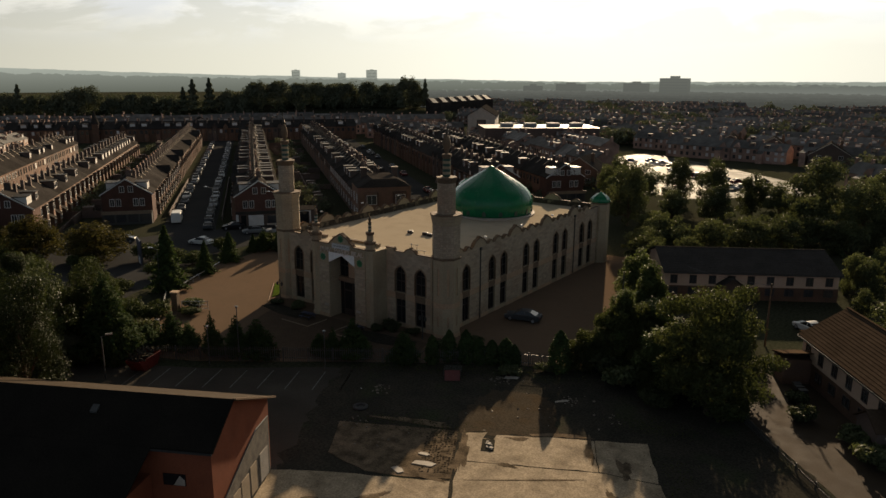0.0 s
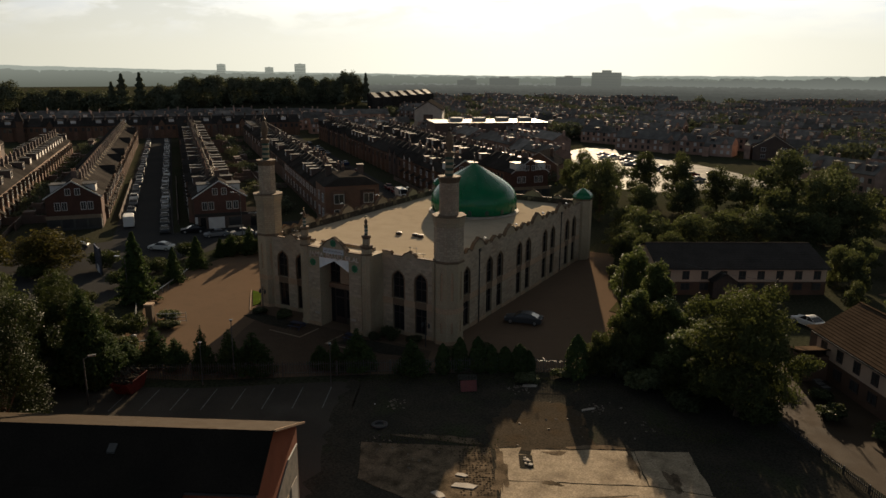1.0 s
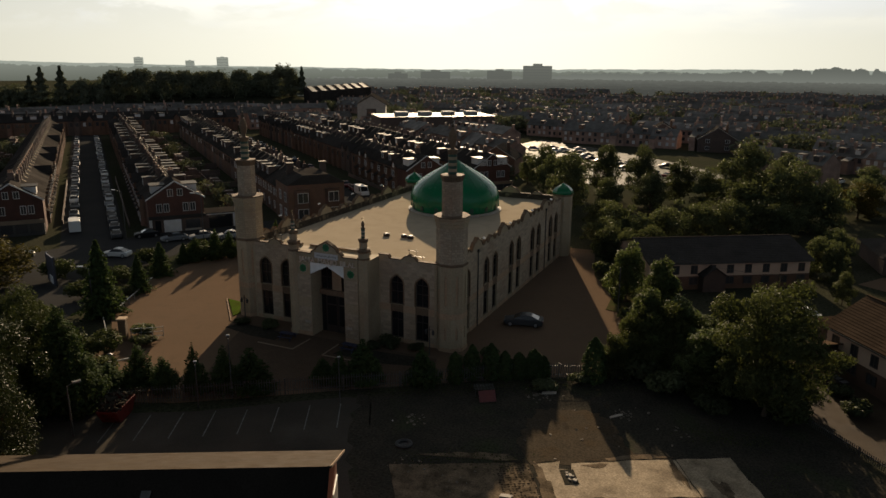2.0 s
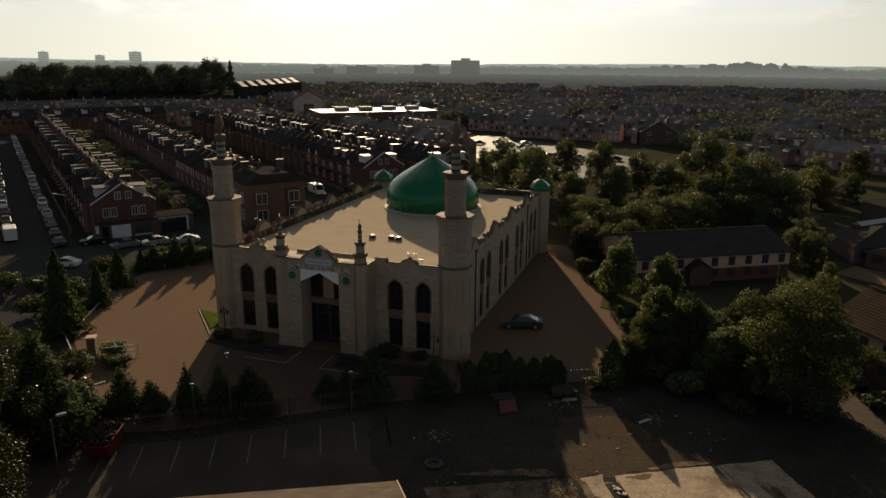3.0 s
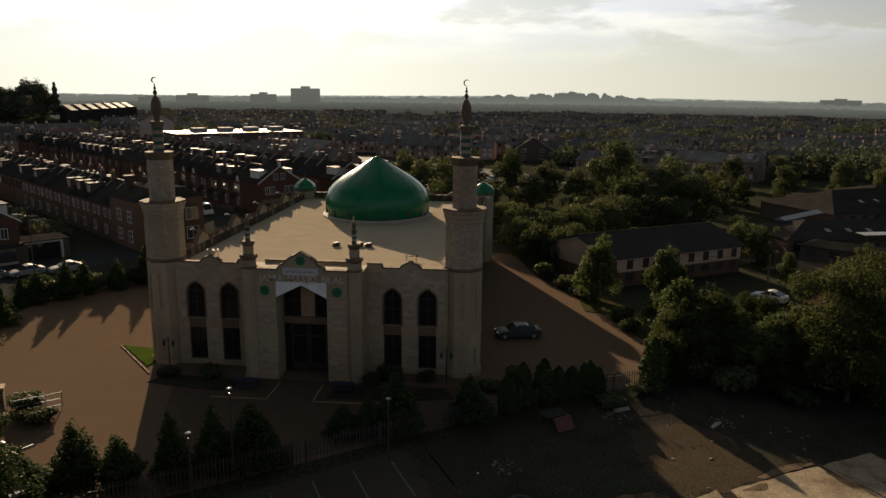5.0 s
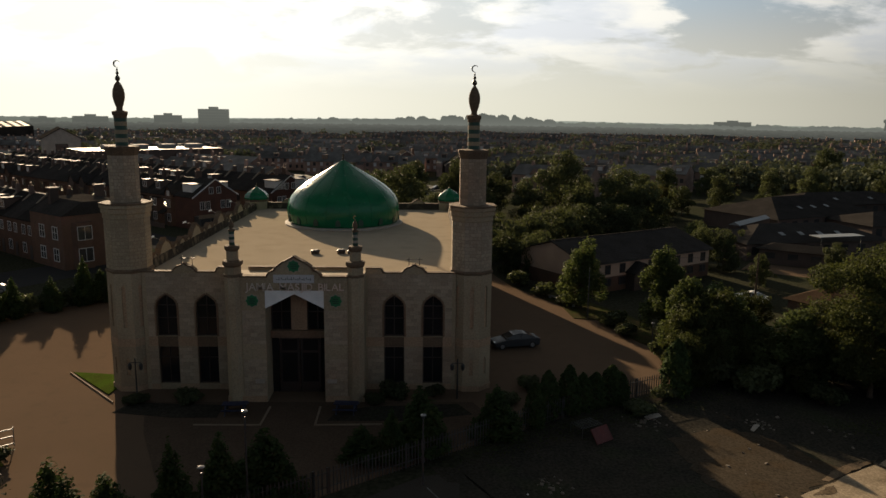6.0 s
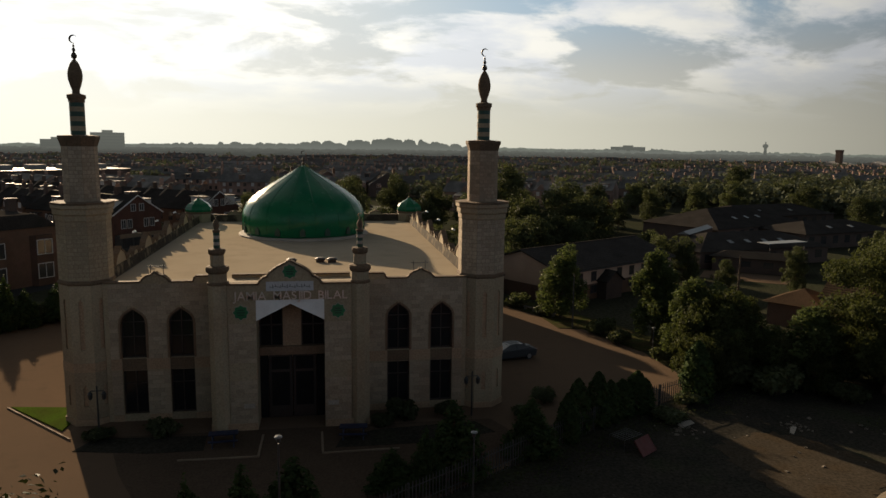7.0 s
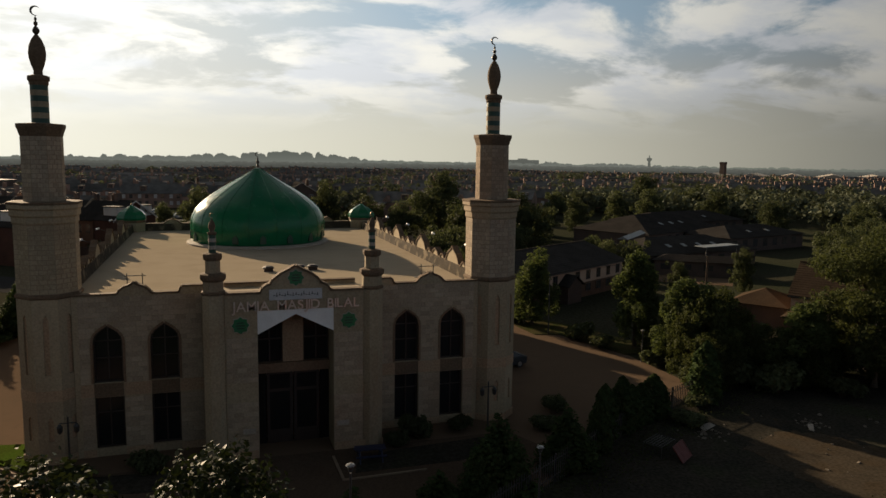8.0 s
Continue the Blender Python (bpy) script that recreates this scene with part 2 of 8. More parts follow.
M = {
    "earth": surf("earth", (0.032, 0.036, 0.022), (0.042, 0.040, 0.028), 0.06, 0.98, 0.4, 3.0, grain=0.4, spec=0.0),
    "paving": surf("block_paving", (0.124, 0.087, 0.060), (0.114, 0.081, 0.056), 0.25, 0.9, 0.03, 30.0, grain=0.14, spec=0.0,
                   stain=(0.107, 0.077, 0.054), stain_scale=0.9),
    "asphalt": surf("asphalt", (0.042, 0.0385, 0.0329), (0.0588, 0.0525, 0.0434), 0.2, 0.85, 0.3, 14.0, grain=0.2, spec=0.0,
                    stain=(0.063, 0.0577, 0.049), stain_scale=0.12),
    "street": surf("street_asphalt", (0.036, 0.036, 0.036), (0.046, 0.045, 0.043), 0.1, 0.95, 0.2, 10.0, grain=0.15, spec=0.0),
    "carpark": surf("worn_car_park", (0.055, 0.052, 0.045), (0.080, 0.075, 0.064), 0.06, 0.70, 0.8, 1.1, grain=0.4, spec=0.045, stain=(0.02, 0.024, 0.014), stain_scale=0.20, stain_cut=(0.36, 0.47)),
    "shine_roof": surf("shining_roof_felt", (0.055, 0.052, 0.045), (0.080, 0.075, 0.064), 0.06, 0.60, 0.5, 1.1, grain=0.4, spec=0.16, stain=(0.02, 0.024, 0.014), stain_scale=0.20, stain_cut=(0.42, 0.50)),
    "dirt": surf("dirt", (0.0433, 0.0385, 0.0301), (0.0289, 0.0277, 0.0229), 0.35, 0.95, 0.45, 5.0, grain=0.35, spec=0.0,
                 stain=(0.0361, 0.0397, 0.0241), stain_scale=0.22),
    "concrete": surf("old_concrete", (0.308, 0.2481, 0.1711), (0.2139, 0.1711, 0.1181), 0.9, 0.9, 0.5, 7.0, grain=0.28, spec=0.05,
                     stain=(0.1455, 0.1129, 0.07529), stain_scale=0.5, stain_cut=(0.46, 0.72)),
    "white": surf("white_paint", (0.72, 0.72, 0.70), (0.6, 0.6, 0.58), 1.0, 0.6, grain=0.08),
    "line": surf("worn_line_paint", (0.13, 0.13, 0.122), (0.04, 0.04, 0.037), 2.0, 0.8, grain=0.3),
    "stone": surf("buff_stone", (0.3156, 0.2568, 0.171), (0.2626, 0.2097, 0.1368), 0.35, 0.9, 0.5, 8.0, grain=0.16, spec=0.2, each=0.10,
                  stain=(0.245, 0.1803, 0.1188), stain_scale=0.18, stain_cut=(0.52, 0.72)),
    "block": surf("buff_stone_block", (0.336, 0.272, 0.198), (0.276, 0.222, 0.158), 0.5, 0.9, 0.5, 9.0, grain=0.16, spec=0.2, island=0.16,
                  stain=(0.258, 0.186, 0.128), stain_scale=0.16, stain_cut=(0.50, 0.70)),
    "joint": surf("mortar", (0.235, 0.175, 0.118), (0.185, 0.138, 0.094), 1.0, 0.95, 0.3, 20.0, grain=0.15),
    "dark_stone": surf("dark_weathered_stone", (0.145, 0.100, 0.064), (0.105, 0.075, 0.050), 0.6, 0.9, 0.5, 9.0, grain=0.25, spec=0.15),
    "band": surf("brown_stone", (0.355, 0.245, 0.155), (0.285, 0.198, 0.128), 0.6, 0.9, 0.5, 9.0, grain=0.2, spec=0.2),
    "brown_trim": surf("brown_trim_stone", (0.20, 0.132, 0.085), (0.155, 0.104, 0.068), 0.6, 0.9, 0.5, 9.0, grain=0.2, spec=0.15),
    "grey_stone": surf("grey_stone", (0.34, 0.30, 0.25), (0.27, 0.24, 0.20), 0.8, 0.9, 0.4, 9.0, grain=0.15),
    "roofing": surf("pale_roof_membrane", (0.345, 0.290, 0.215), (0.325, 0.273, 0.202), 0.5, 0.85, 0.02, 20.0, grain=0.08, spec=0.0,
                    stain=(0.295, 0.246, 0.180), stain_scale=0.6, stain_cut=(0.5, 0.75)),
    "upstand": surf("dark_felt_upstand", (0.060, 0.048, 0.035), (0.036, 0.030, 0.023), 0.8, 0.9, 0.2, 9.0, grain=0.25, spec=0.05,
                    stain=(0.17, 0.135, 0.09), stain_scale=0.9, stain_cut=(0.52, 0.64)),
    "bronze": surf("dark_bronze", (0.07, 0.052, 0.034), (0.05, 0.038, 0.026), 3.0, 0.5, metal=0.5, grain=0.1),
    "dome": surf("green_dome_paint", (0.009, 0.125, 0.052), (0.008, 0.102, 0.044), 0.5, 0.22, 0.06, 3.0, grain=0.06, spec=0.22),
    "green": surf("green_enamel", (0.012, 0.15, 0.055), (0.010, 0.11, 0.045), 1.0, 0.4, grain=0.1),
    "dark_green": surf("dark_green_tile", (0.010, 0.050, 0.030), (0.008, 0.040, 0.026), 2.0, 0.45, grain=0.1),
    "gold": surf("dull_brass", (0.36, 0.26, 0.12), (0.28, 0.20, 0.09), 3.0, 0.35, metal=0.9, grain=0.1),
    "pane": surf("dark_window_glass", (0.012, 0.013, 0.014), (0.018, 0.018, 0.018), 0.6, 0.12, grain=0.0, spec=0.3),
    "frame": surf("dark_frame", (0.034, 0.022, 0.017), (0.026, 0.018, 0.014), 2.0, 0.6, grain=0.1),
    "plaque": surf("weathered_plaque", (0.46, 0.46, 0.46), (0.38, 0.38, 0.38), 1.5, 0.6, grain=0.15),
    "letters": surf("dull_metal_letters", (0.66, 0.55, 0.46), (0.54, 0.45, 0.38), 3.0, 0.35, metal=0.25, grain=0.1),
    "brick": surf("red_brick", (0.124, 0.074, 0.049), (0.094, 0.058, 0.041), 0.7, 0.9, 0.4, 16.0, grain=0.22, spec=0.15, each=0.22,
                  stain=(0.140, 0.076, 0.056), stain_scale=0.3),
    # darker red brick for the end houses
    "brick_end": surf("dark_red_brick", (0.090, 0.046, 0.034), (0.066, 0.036, 0.028), 0.6, 0.9, 0.4, 14.0, grain=0.22, spec=0.1, each=0.2),
    "brick_dark": surf("sooty_brick", (0.0984, 0.0705, 0.0574), (0.0738, 0.0558, 0.0476), 0.6, 0.9, 0.4, 14.0, grain=0.22, spec=0.15, each=0.3),
    "orange_brick": surf("orange_brick", (0.2025, 0.0648, 0.0324), (0.162, 0.0522, 0.027), 0.6, 0.9, 0.4, 16.0, grain=0.2, spec=0.15),
    "render": surf("pink_render", (0.42, 0.305, 0.225), (0.37, 0.265, 0.20), 0.5, 0.9, 0.3, 12.0, grain=0.12, spec=0.2),
    "slate": surf("slate", (0.0289, 0.0265, 0.0247), (0.0416, 0.0378, 0.0344), 0.4, 0.92, 0.4, 9.0, grain=0.35, spec=0.0, each=0.25),
    "dormer_felt": surf("flat_roof_felt", (0.034, 0.032, 0.029), (0.05, 0.047, 0.042), 0.25, 0.64, grain=0.15, spec=0.05, each=0.5),
    # distant slate and brick, paled to put haze into their colours
    "hazed_slate": surf("hazed_slate", (0.092, 0.088, 0.082), (0.135, 0.128, 0.118), 0.02, 0.75, grain=0.3, bump_scale=0.4, spec=0.05, island=0.4),
    "hazed_brick": surf("hazed_brick", (0.270, 0.175, 0.135), (0.205, 0.145, 0.118), 0.02, 0.9, grain=0.3, bump_scale=0.4, spec=0.15, island=0.3),
    "tile": surf("brown_roof_tile", (0.0663, 0.04675, 0.0323), (0.0476, 0.034, 0.0238), 0.6, 0.92, 0.4, 9.0, grain=0.25, spec=0.0),
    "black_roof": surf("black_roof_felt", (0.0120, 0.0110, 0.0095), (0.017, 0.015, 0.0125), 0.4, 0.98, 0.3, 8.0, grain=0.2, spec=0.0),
    "ridge_tile": surf("buff_ridge", (0.176, 0.132, 0.0864), (0.136, 0.104, 0.0704), 0.8, 0.85, 0.3, 9.0, grain=0.15),
    "upvc": surf("white_window_frame", (0.50, 0.49, 0.47), (0.42, 0.41, 0.39), 1.0, 0.5, grain=0.06, each=0.15),
    "house_pane": surf("house_window_glass", (0.03, 0.032, 0.035), (0.05, 0.05, 0.05), 0.5, 0.1, grain=0.0, spec=0.7),
    "pot": surf("clay_pot", (0.30, 0.16, 0.09), (0.24, 0.13, 0.08), 3.0, 0.8, grain=0.15),
    "steel": surf("galvanised_steel", (0.23, 0.24, 0.24), (0.18, 0.19, 0.19), 3.0, 0.5, metal=0.6, grain=0.12),
    "fence": surf("weathered_palisade", (0.062, 0.062, 0.057), (0.048, 0.049, 0.045), 2.0, 0.6, metal=0.4, grain=0.15, each=0.15),
    "post": surf("lamp_post_grey", (0.066, 0.0671, 0.066), (0.0495, 0.0506, 0.0495), 2.0, 0.5, metal=0.3, grain=0.1),
    "lampglass": surf("lamp_glass", (0.192, 0.192, 0.184), (0.16, 0.16, 0.152), 2.0, 0.2, grain=0.0),
    "bark": surf("bark", (0.085, 0.062, 0.043), (0.060, 0.046, 0.034), 3.0, 0.95, 0.7, 12.0, grain=0.3, spec=0.1),
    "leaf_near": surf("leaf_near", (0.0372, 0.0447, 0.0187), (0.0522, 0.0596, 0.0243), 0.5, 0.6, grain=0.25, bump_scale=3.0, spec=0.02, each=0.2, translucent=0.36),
    "leaf": surf("leaf", (0.055, 0.0654, 0.0344), (0.0705, 0.0808, 0.0413), 0.5, 0.6, grain=0.25, bump_scale=3.0, spec=0.03, each=0.25, translucent=0.34),
    "leaf_light": surf("light_leaf", (0.066, 0.086, 0.034), (0.084, 0.104, 0.042), 0.5, 0.6, grain=0.25, bump_scale=3.0, spec=0.03, each=0.15, translucent=0.42),
    "leaf_yellow": surf("turning_leaf", (0.056, 0.056, 0.018), (0.064, 0.050, 0.017), 0.5, 0.6, grain=0.25, bump_scale=3.0, spec=0.02, each=0.15, translucent=0.36),
    "leaf_dark": surf("dark_leaf", (0.0363, 0.0466, 0.0182), (0.0518, 0.0609, 0.0233), 0.5, 0.7, grain=0.25, bump_scale=3.0, spec=0.03, each=0.2, translucent=0.20),
    "leaf_gloss": surf("glossy_leaf", (0.0181, 0.0241, 0.009), (0.0251, 0.0312, 0.0121), 0.5, 0.45, grain=0.2, bump_scale=3.0, spec=0.03, island=0.25, translucent=0.15),
    "road_brown": surf("brown_road_surface", (0.0452, 0.032, 0.0198), (0.0342, 0.0248, 0.0166), 0.3, 0.92, 0.3, 12.0, grain=0.18, spec=0.1, stain=(0.0303, 0.0243, 0.0176), stain_scale=0.25),
    # leaf colour of distant trees, lifted to put the haze into it
    "hazed_leaf": surf("hazed_leaf", (0.0774, 0.088, 0.0581), (0.0968, 0.1056, 0.0704), 0.03, 0.9, grain=0.25, bump_scale=0.25, spec=0.03, island=0.15, translucent=0.14),
    # yard paving darkened: the shade before the entrance is in the colour
    "forecourt": surf("shaded_forecourt_paving", (0.088, 0.064, 0.046), (0.074, 0.054, 0.039), 0.4, 0.95, 0.3, 9.0, grain=0.2, spec=0.0),
    "soiled_concrete": surf("soiled_concrete", (0.165, 0.125, 0.085), (0.105, 0.080, 0.055), 0.9, 0.95, 0.6, 9.0, grain=0.3, spec=0.0, stain=(0.05, 0.04, 0.027), stain_scale=0.8, stain_cut=(0.40, 0.68)),
    "skip_red": surf("skip_paint", (0.11, 0.020, 0.015), (0.08, 0.016, 0.012), 1.5, 0.7, grain=0.25, spec=0.1, stain=(0.03, 0.018, 0.013), stain_scale=1.5),
    "packed": surf("packed_earth", (0.062, 0.050, 0.036), (0.046, 0.038, 0.028), 0.5, 0.95, 0.6, 6.0, grain=0.3, spec=0.0, stain=(0.055, 0.042, 0.028), stain_scale=0.45, stain_cut=(0.48, 0.62)),
    "bed": surf("rough_bed", (0.040, 0.050, 0.018), (0.060, 0.046, 0.026), 0.8, 0.95, 0.8, 8.0, grain=0.35, spec=0.0),
    # the hall's roof felt again, browned for the sun on its far slope
    "sunlit_felt": surf("sunlit_roof_felt", (0.030, 0.0195, 0.0095), (0.023, 0.015, 0.0075), 0.5, 0.9, 0.3, 9.0, grain=0.18, spec=0.05),
    "needle": surf("conifer_needle", (0.0299, 0.0484, 0.0196), (0.0438, 0.0622, 0.023), 0.8, 0.8, grain=0.25, bump_scale=4.0, spec=0.02, each=0.15, translucent=0.22),
    "grass": surf("grass", (0.066, 0.115, 0.016), (0.060, 0.078, 0.017), 0.6, 0.9, 0.8, 14.0, grain=0.35, spec=0.0, translucent=0.25),
    "rubber": surf("tyre_rubber", (0.02, 0.02, 0.02), (0.03, 0.03, 0.03), 5.0, 0.85, grain=0.1),
    "rim": surf("wheel_rim", (0.45, 0.45, 0.46), (0.36, 0.36, 0.37), 5.0, 0.35, metal=0.8, grain=0.05),
    "car_glass": surf("car_glass", (0.012, 0.013, 0.015), (0.016, 0.016, 0.016), 1.0, 0.12, grain=0.0, spec=0.3),
    "red_paint": surf("red_plastic", (0.112, 0.0182, 0.0133), (0.084, 0.0147, 0.0112), 1.5, 0.5, grain=0.15),
    "blue_paint": surf("blue_paint", (0.009, 0.017, 0.055), (0.008, 0.014, 0.042), 1.5, 0.5, grain=0.15),
    "black_plastic": surf("black_plastic", (0.02, 0.021, 0.021), (0.028, 0.028, 0.028), 2.0, 0.5, grain=0.1),
    "hoarding": surf("hoarding_blue", (0.045, 0.055, 0.085), (0.035, 0.042, 0.065), 1.0, 0.6, grain=0.15),
    "timber": surf("bare_board", (0.33, 0.255, 0.17), (0.26, 0.20, 0.13), 1.5, 0.85, 0.3, 20.0, grain=0.2),
    "rubble": surf("rubble", (0.15, 0.125, 0.095), (0.085, 0.07, 0.053), 1.5, 0.95, 0.6, 12.0, grain=0.3),
    "tower": surf("tower_concrete", (0.25, 0.24, 0.22), (0.20, 0.19, 0.18), 0.1, 0.9, grain=0.1),
}


# ---- building helpers ----
def thing(name, label, category, group="", kind="", at=(0, 0, 0), rz=0.0):
    ob = new(name)
    ob.empty_display_size = 0.5
    ob.matrix_basis = pose(*at, 0, 0, rz)
    return tagged(ob, label, category, group, kind)


def mesh_of(name, bm, material, smooth=False, weld=False):
    if weld:
        bmesh.ops.remove_doubles(bm, verts=bm.verts, dist=1e-4)
    bmesh.ops.recalc_face_normals(bm, faces=bm.faces)
    me = bpy.data.meshes.new(name)
    bm.to_mesh(me)
    bm.free()
    me.materials.append(material)
    if smooth:
        for p in me.polygons:
            p.use_smooth = True
    return me


def part(name, bm, material, parent, label="", smooth=False, weld=False):
    """One mesh object under a thing or a part; bm may also be a finished mesh."""
    me = bm if isinstance(bm, bpy.types.Mesh) else mesh_of(name, bm, material, smooth, weld)
    ob = new(name, me)
    ob.parent = parent
    return tagged(ob, label)


def setting(name, bm, material, label="", category=""):
    return tagged(new(name, mesh_of(name, bm, material)), label, category, kind="structure")


def box(bm, x0, x1, y0, y1, z0, z1, m=None):
    vs = [bm.verts.new((x, y, z)) for z in (z0, z1) for x, y in ((x0, y0), (x1, y0), (x1, y1), (x0, y1))]
    if m is not None:
        for v in vs:
            v.co = m @ v.co
    for f in ((3, 2, 1, 0), (4, 5, 6, 7), (0, 1, 5, 4), (1, 2, 6, 5), (2, 3, 7, 6), (3, 0, 4, 7)):
        bm.faces.new([vs[i] for i in f])
    return bm


def prism(bm, pts, axis, a, b, m=None):
    """The outline pts drawn out along an axis from a to b; pts are (x, z) for y, (y, z) for x, (x, y) for z."""
    put = {"y": lambda p, s: (p[0], s, p[1]), "x": lambda p, s: (s, p[0], p[1]), "z": lambda p, s: (p[0], p[1], s)}[axis]
    lo, hi = [bm.verts.new(put(p, a)) for p in pts], [bm.verts.new(put(p, b)) for p in pts]
    if m is not None:
        for v in lo + hi:
            v.co = m @ v.co
    n = len(pts)
    bm.faces.new(lo[::-1])
    bm.faces.new(hi)
    for i in range(n):
        bm.faces.new((lo[i], lo[(i + 1) % n], hi[(i + 1) % n], hi[i]))
    return bm


def lathe(bm, profile, n, at=(0, 0, 0), turn=0.0):
    """A turned form: (radius, height) from bottom to top."""
    rings = []
    for r, z in profile:
        rings.append([bm.verts.new((at[0] + r * math.cos(turn + 2 * math.pi * i / n), at[1] + r * math.sin(turn + 2 * math.pi * i / n), at[2] + z)) for i in range(n)])
    for lo, hi in zip(rings, rings[1:]):
        for i in range(n):
            bm.faces.new((lo[i], lo[(i + 1) % n], hi[(i + 1) % n], hi[i]))
    bm.faces.new(rings[0][::-1])
    bm.faces.new(rings[-1])
    return bm


def strip(bm, pts, depth, axis, a, b, m=None):
    """A band of the given depth laid on a line of points, drawn out along an axis: copings, arch trims."""
    for (p0, q0), (p1, q1) in zip(pts, pts[1:]):
        dx, dy = p1 - p0, q1 - q0
        k = depth / max(1e-6, math.hypot(dx, dy))
        prism(bm, [(p0, q0), (p1, q1), (p1 - dy * k, q1 + dx * k), (p0 - dy * k, q0 + dx * k)], axis, a, b, m)
    return bm


def tube(bm, p0, p1, r0, r1=None, n=6):
    p0, p1 = Vector(p0), Vector(p1)
    r1 = r0 if r1 is None else r1
    q = (p1 - p0).to_track_quat("Z", "Y")
    lo, hi = [], []
    for i in range(n):
        c = Vector((math.cos(2 * math.pi * i / n), math.sin(2 * math.pi * i / n), 0))
        lo.append(bm.verts.new(p0 + q @ (c * r0)))
        hi.append(bm.verts.new(p1 + q @ (c * r1)))
    for i in range(n):
        bm.faces.new((lo[i], lo[(i + 1) % n], hi[(i + 1) % n], hi[i]))
    bm.faces.new(lo[::-1])
    bm.faces.new(hi)
    return bm


def bm_new():
    return bmesh.new()


# ---- ground ----
def sheet(name, pts, z, material, label, category, thick=0.25):
    return setting(name, prism(bm_new(), pts, "z", z - thick, z), material, label, category)


def ragged(pts, step, amp, seed):
    """The outline cut into short steps and roughened."""
    rg = random.Random(seed)
    out = []
    for (x0, y0), (x1, y1) in zip(pts, pts[1:] + pts[:1]):
        n = max(1, round(math.hypot(x1 - x0, y1 - y0) / step))
        out += [(x0 + (x1 - x0) * i / n + rg.uniform(-amp, amp), y0 + (y1 - y0) * i / n + rg.uniform(-amp, amp)) for i in range(n)]
    return out


def ground_mesh():
    bm = bm_new()
    n, half = 60, 4200

    def level(x, y):
        return -0.02 * max(0.0, math.hypot(x, y) - 1000)
    grid = [[bm.verts.new((x, y, level(x, y))) for y in [(j / n * 2 - 1) * half + 600 for j in range(n + 1)]] for x in [(i / n * 2 - 1) * half for i in range(n + 1)]]
    for i in range(n):
        for j in range(n):
            bm.faces.new((grid[i][j], grid[i + 1][j], grid[i + 1][j + 1], grid[i][j + 1]))
    return bm


setting("ground", ground_mesh(), M["earth"], "dark mixed earth and grass ground of the town", "ground")
sheet("pavement_yard", [(-16, -27.0), (-21.5, -13.5), (-28.7, -7.2), (-35.8, 5.6), (-38.0, 18.0), (-22, 34), (-17, 50), (18, 51), (21.5, 36), (27.5, 25), (31.5, 12),
                        (31.8, 2.5), (28.3, -0.4), (24.1, -2.6), (10.1, -11.9), (4.1, -16.3), (-4, -22)], 0.03, M["paving"],
      "brown block-paved yard round the mosque", "pavement")
sheet("asphalt_parking", [(-14, -36), (-12, -28.5), (-1, -22.4), (9.6, -14.2), (14, -13), (20, -22), (26.5, -33), (40, -62), (-20, -62)], 0.02, M["asphalt"],
      "dark asphalt parking area with faded bay lines", "asphalt")
sheet("ground_derelict", ragged([(10.2, -13.4), (24.4, -4.2), (32.5, 0.6), (44, 4), (49.2, -0.6), (66, -20), (64, -46), (36, -52), (20.5, -32), (14, -20)], 1.2, 0.6, 17), 0.026, M["dirt"],
      "bare dirt of a cleared site with weeds", "ground")
sheet("road_right", [(46.3, 14), (49.8, 17), (62.5, -3.5), (82, -30), (76, -36), (57.6, -9.6), (49.6, -1.0), (47.2, 6)], 0.022, M["road_brown"], "narrow brown access road past the houses", "road")
sheet("road_left", [(-46, -62), (-40, -62), (-31, -14), (-42, 8), (-44, 30), (-30, 52), (-36, 58), (-54, 36), (-64, 12), (-70, -20), (-62, -62)], 0.018, M["street"], "wide main road with worn asphalt", "road")

D, N = Vector((-0.7694, 0.6388, 0)), Vector((0.6388, 0.7694, 0))     # along the terraces, across them
ROW_TURN = math.degrees(math.atan2(D.y, D.x))


def uv(u, v, z=0.0):
    p = D * u + N * v
    return (p.x, p.y, z)


def uv_sheet(name, u0, u1, v0, v1, z, material, label):
    return sheet(name, [uv(u0, v0)[:2], uv(u1, v0)[:2], uv(u1, v1)[:2], uv(u0, v1)[:2]], z, material, label, "road")


uv_sheet("road_terrace_1", 44, 272, -30.5, -20.0, 0.016, M["street"], "street of parked cars between brick terraces")
uv_sheet("road_terrace_2", 60, 262, 26, 34.5, 0.016, M["street"], "street between brick terraces")
uv_sheet("road_terrace_3", 44, 262, -73, -66, 0.016, M["street"], "street between brick terraces")
sheet("asphalt_carpark", [(-50, 166), (-26, 136), (4, 117), (34, 146), (20, 168), (-10, 196), (-44, 222)], 0.014, M["carpark"], "pale worn car park shining in the low sun", "asphalt")

# paler earth cut to the sunlit gap: sunlight put into the colour
sheet("ground_packed", ragged([(26.8, -9.0), (29.5, -7.6), (32.0, -7.2), (34.0, -9.4), (36.2, -13.6), (35.6, -14.8), (29.2, -18), (26.8, -15.2)], 0.5, 0.34, 3), 0.04, M["packed"], "packed earth between fence and slabs, paled to put in the sunlit gap", "ground", 0.03)
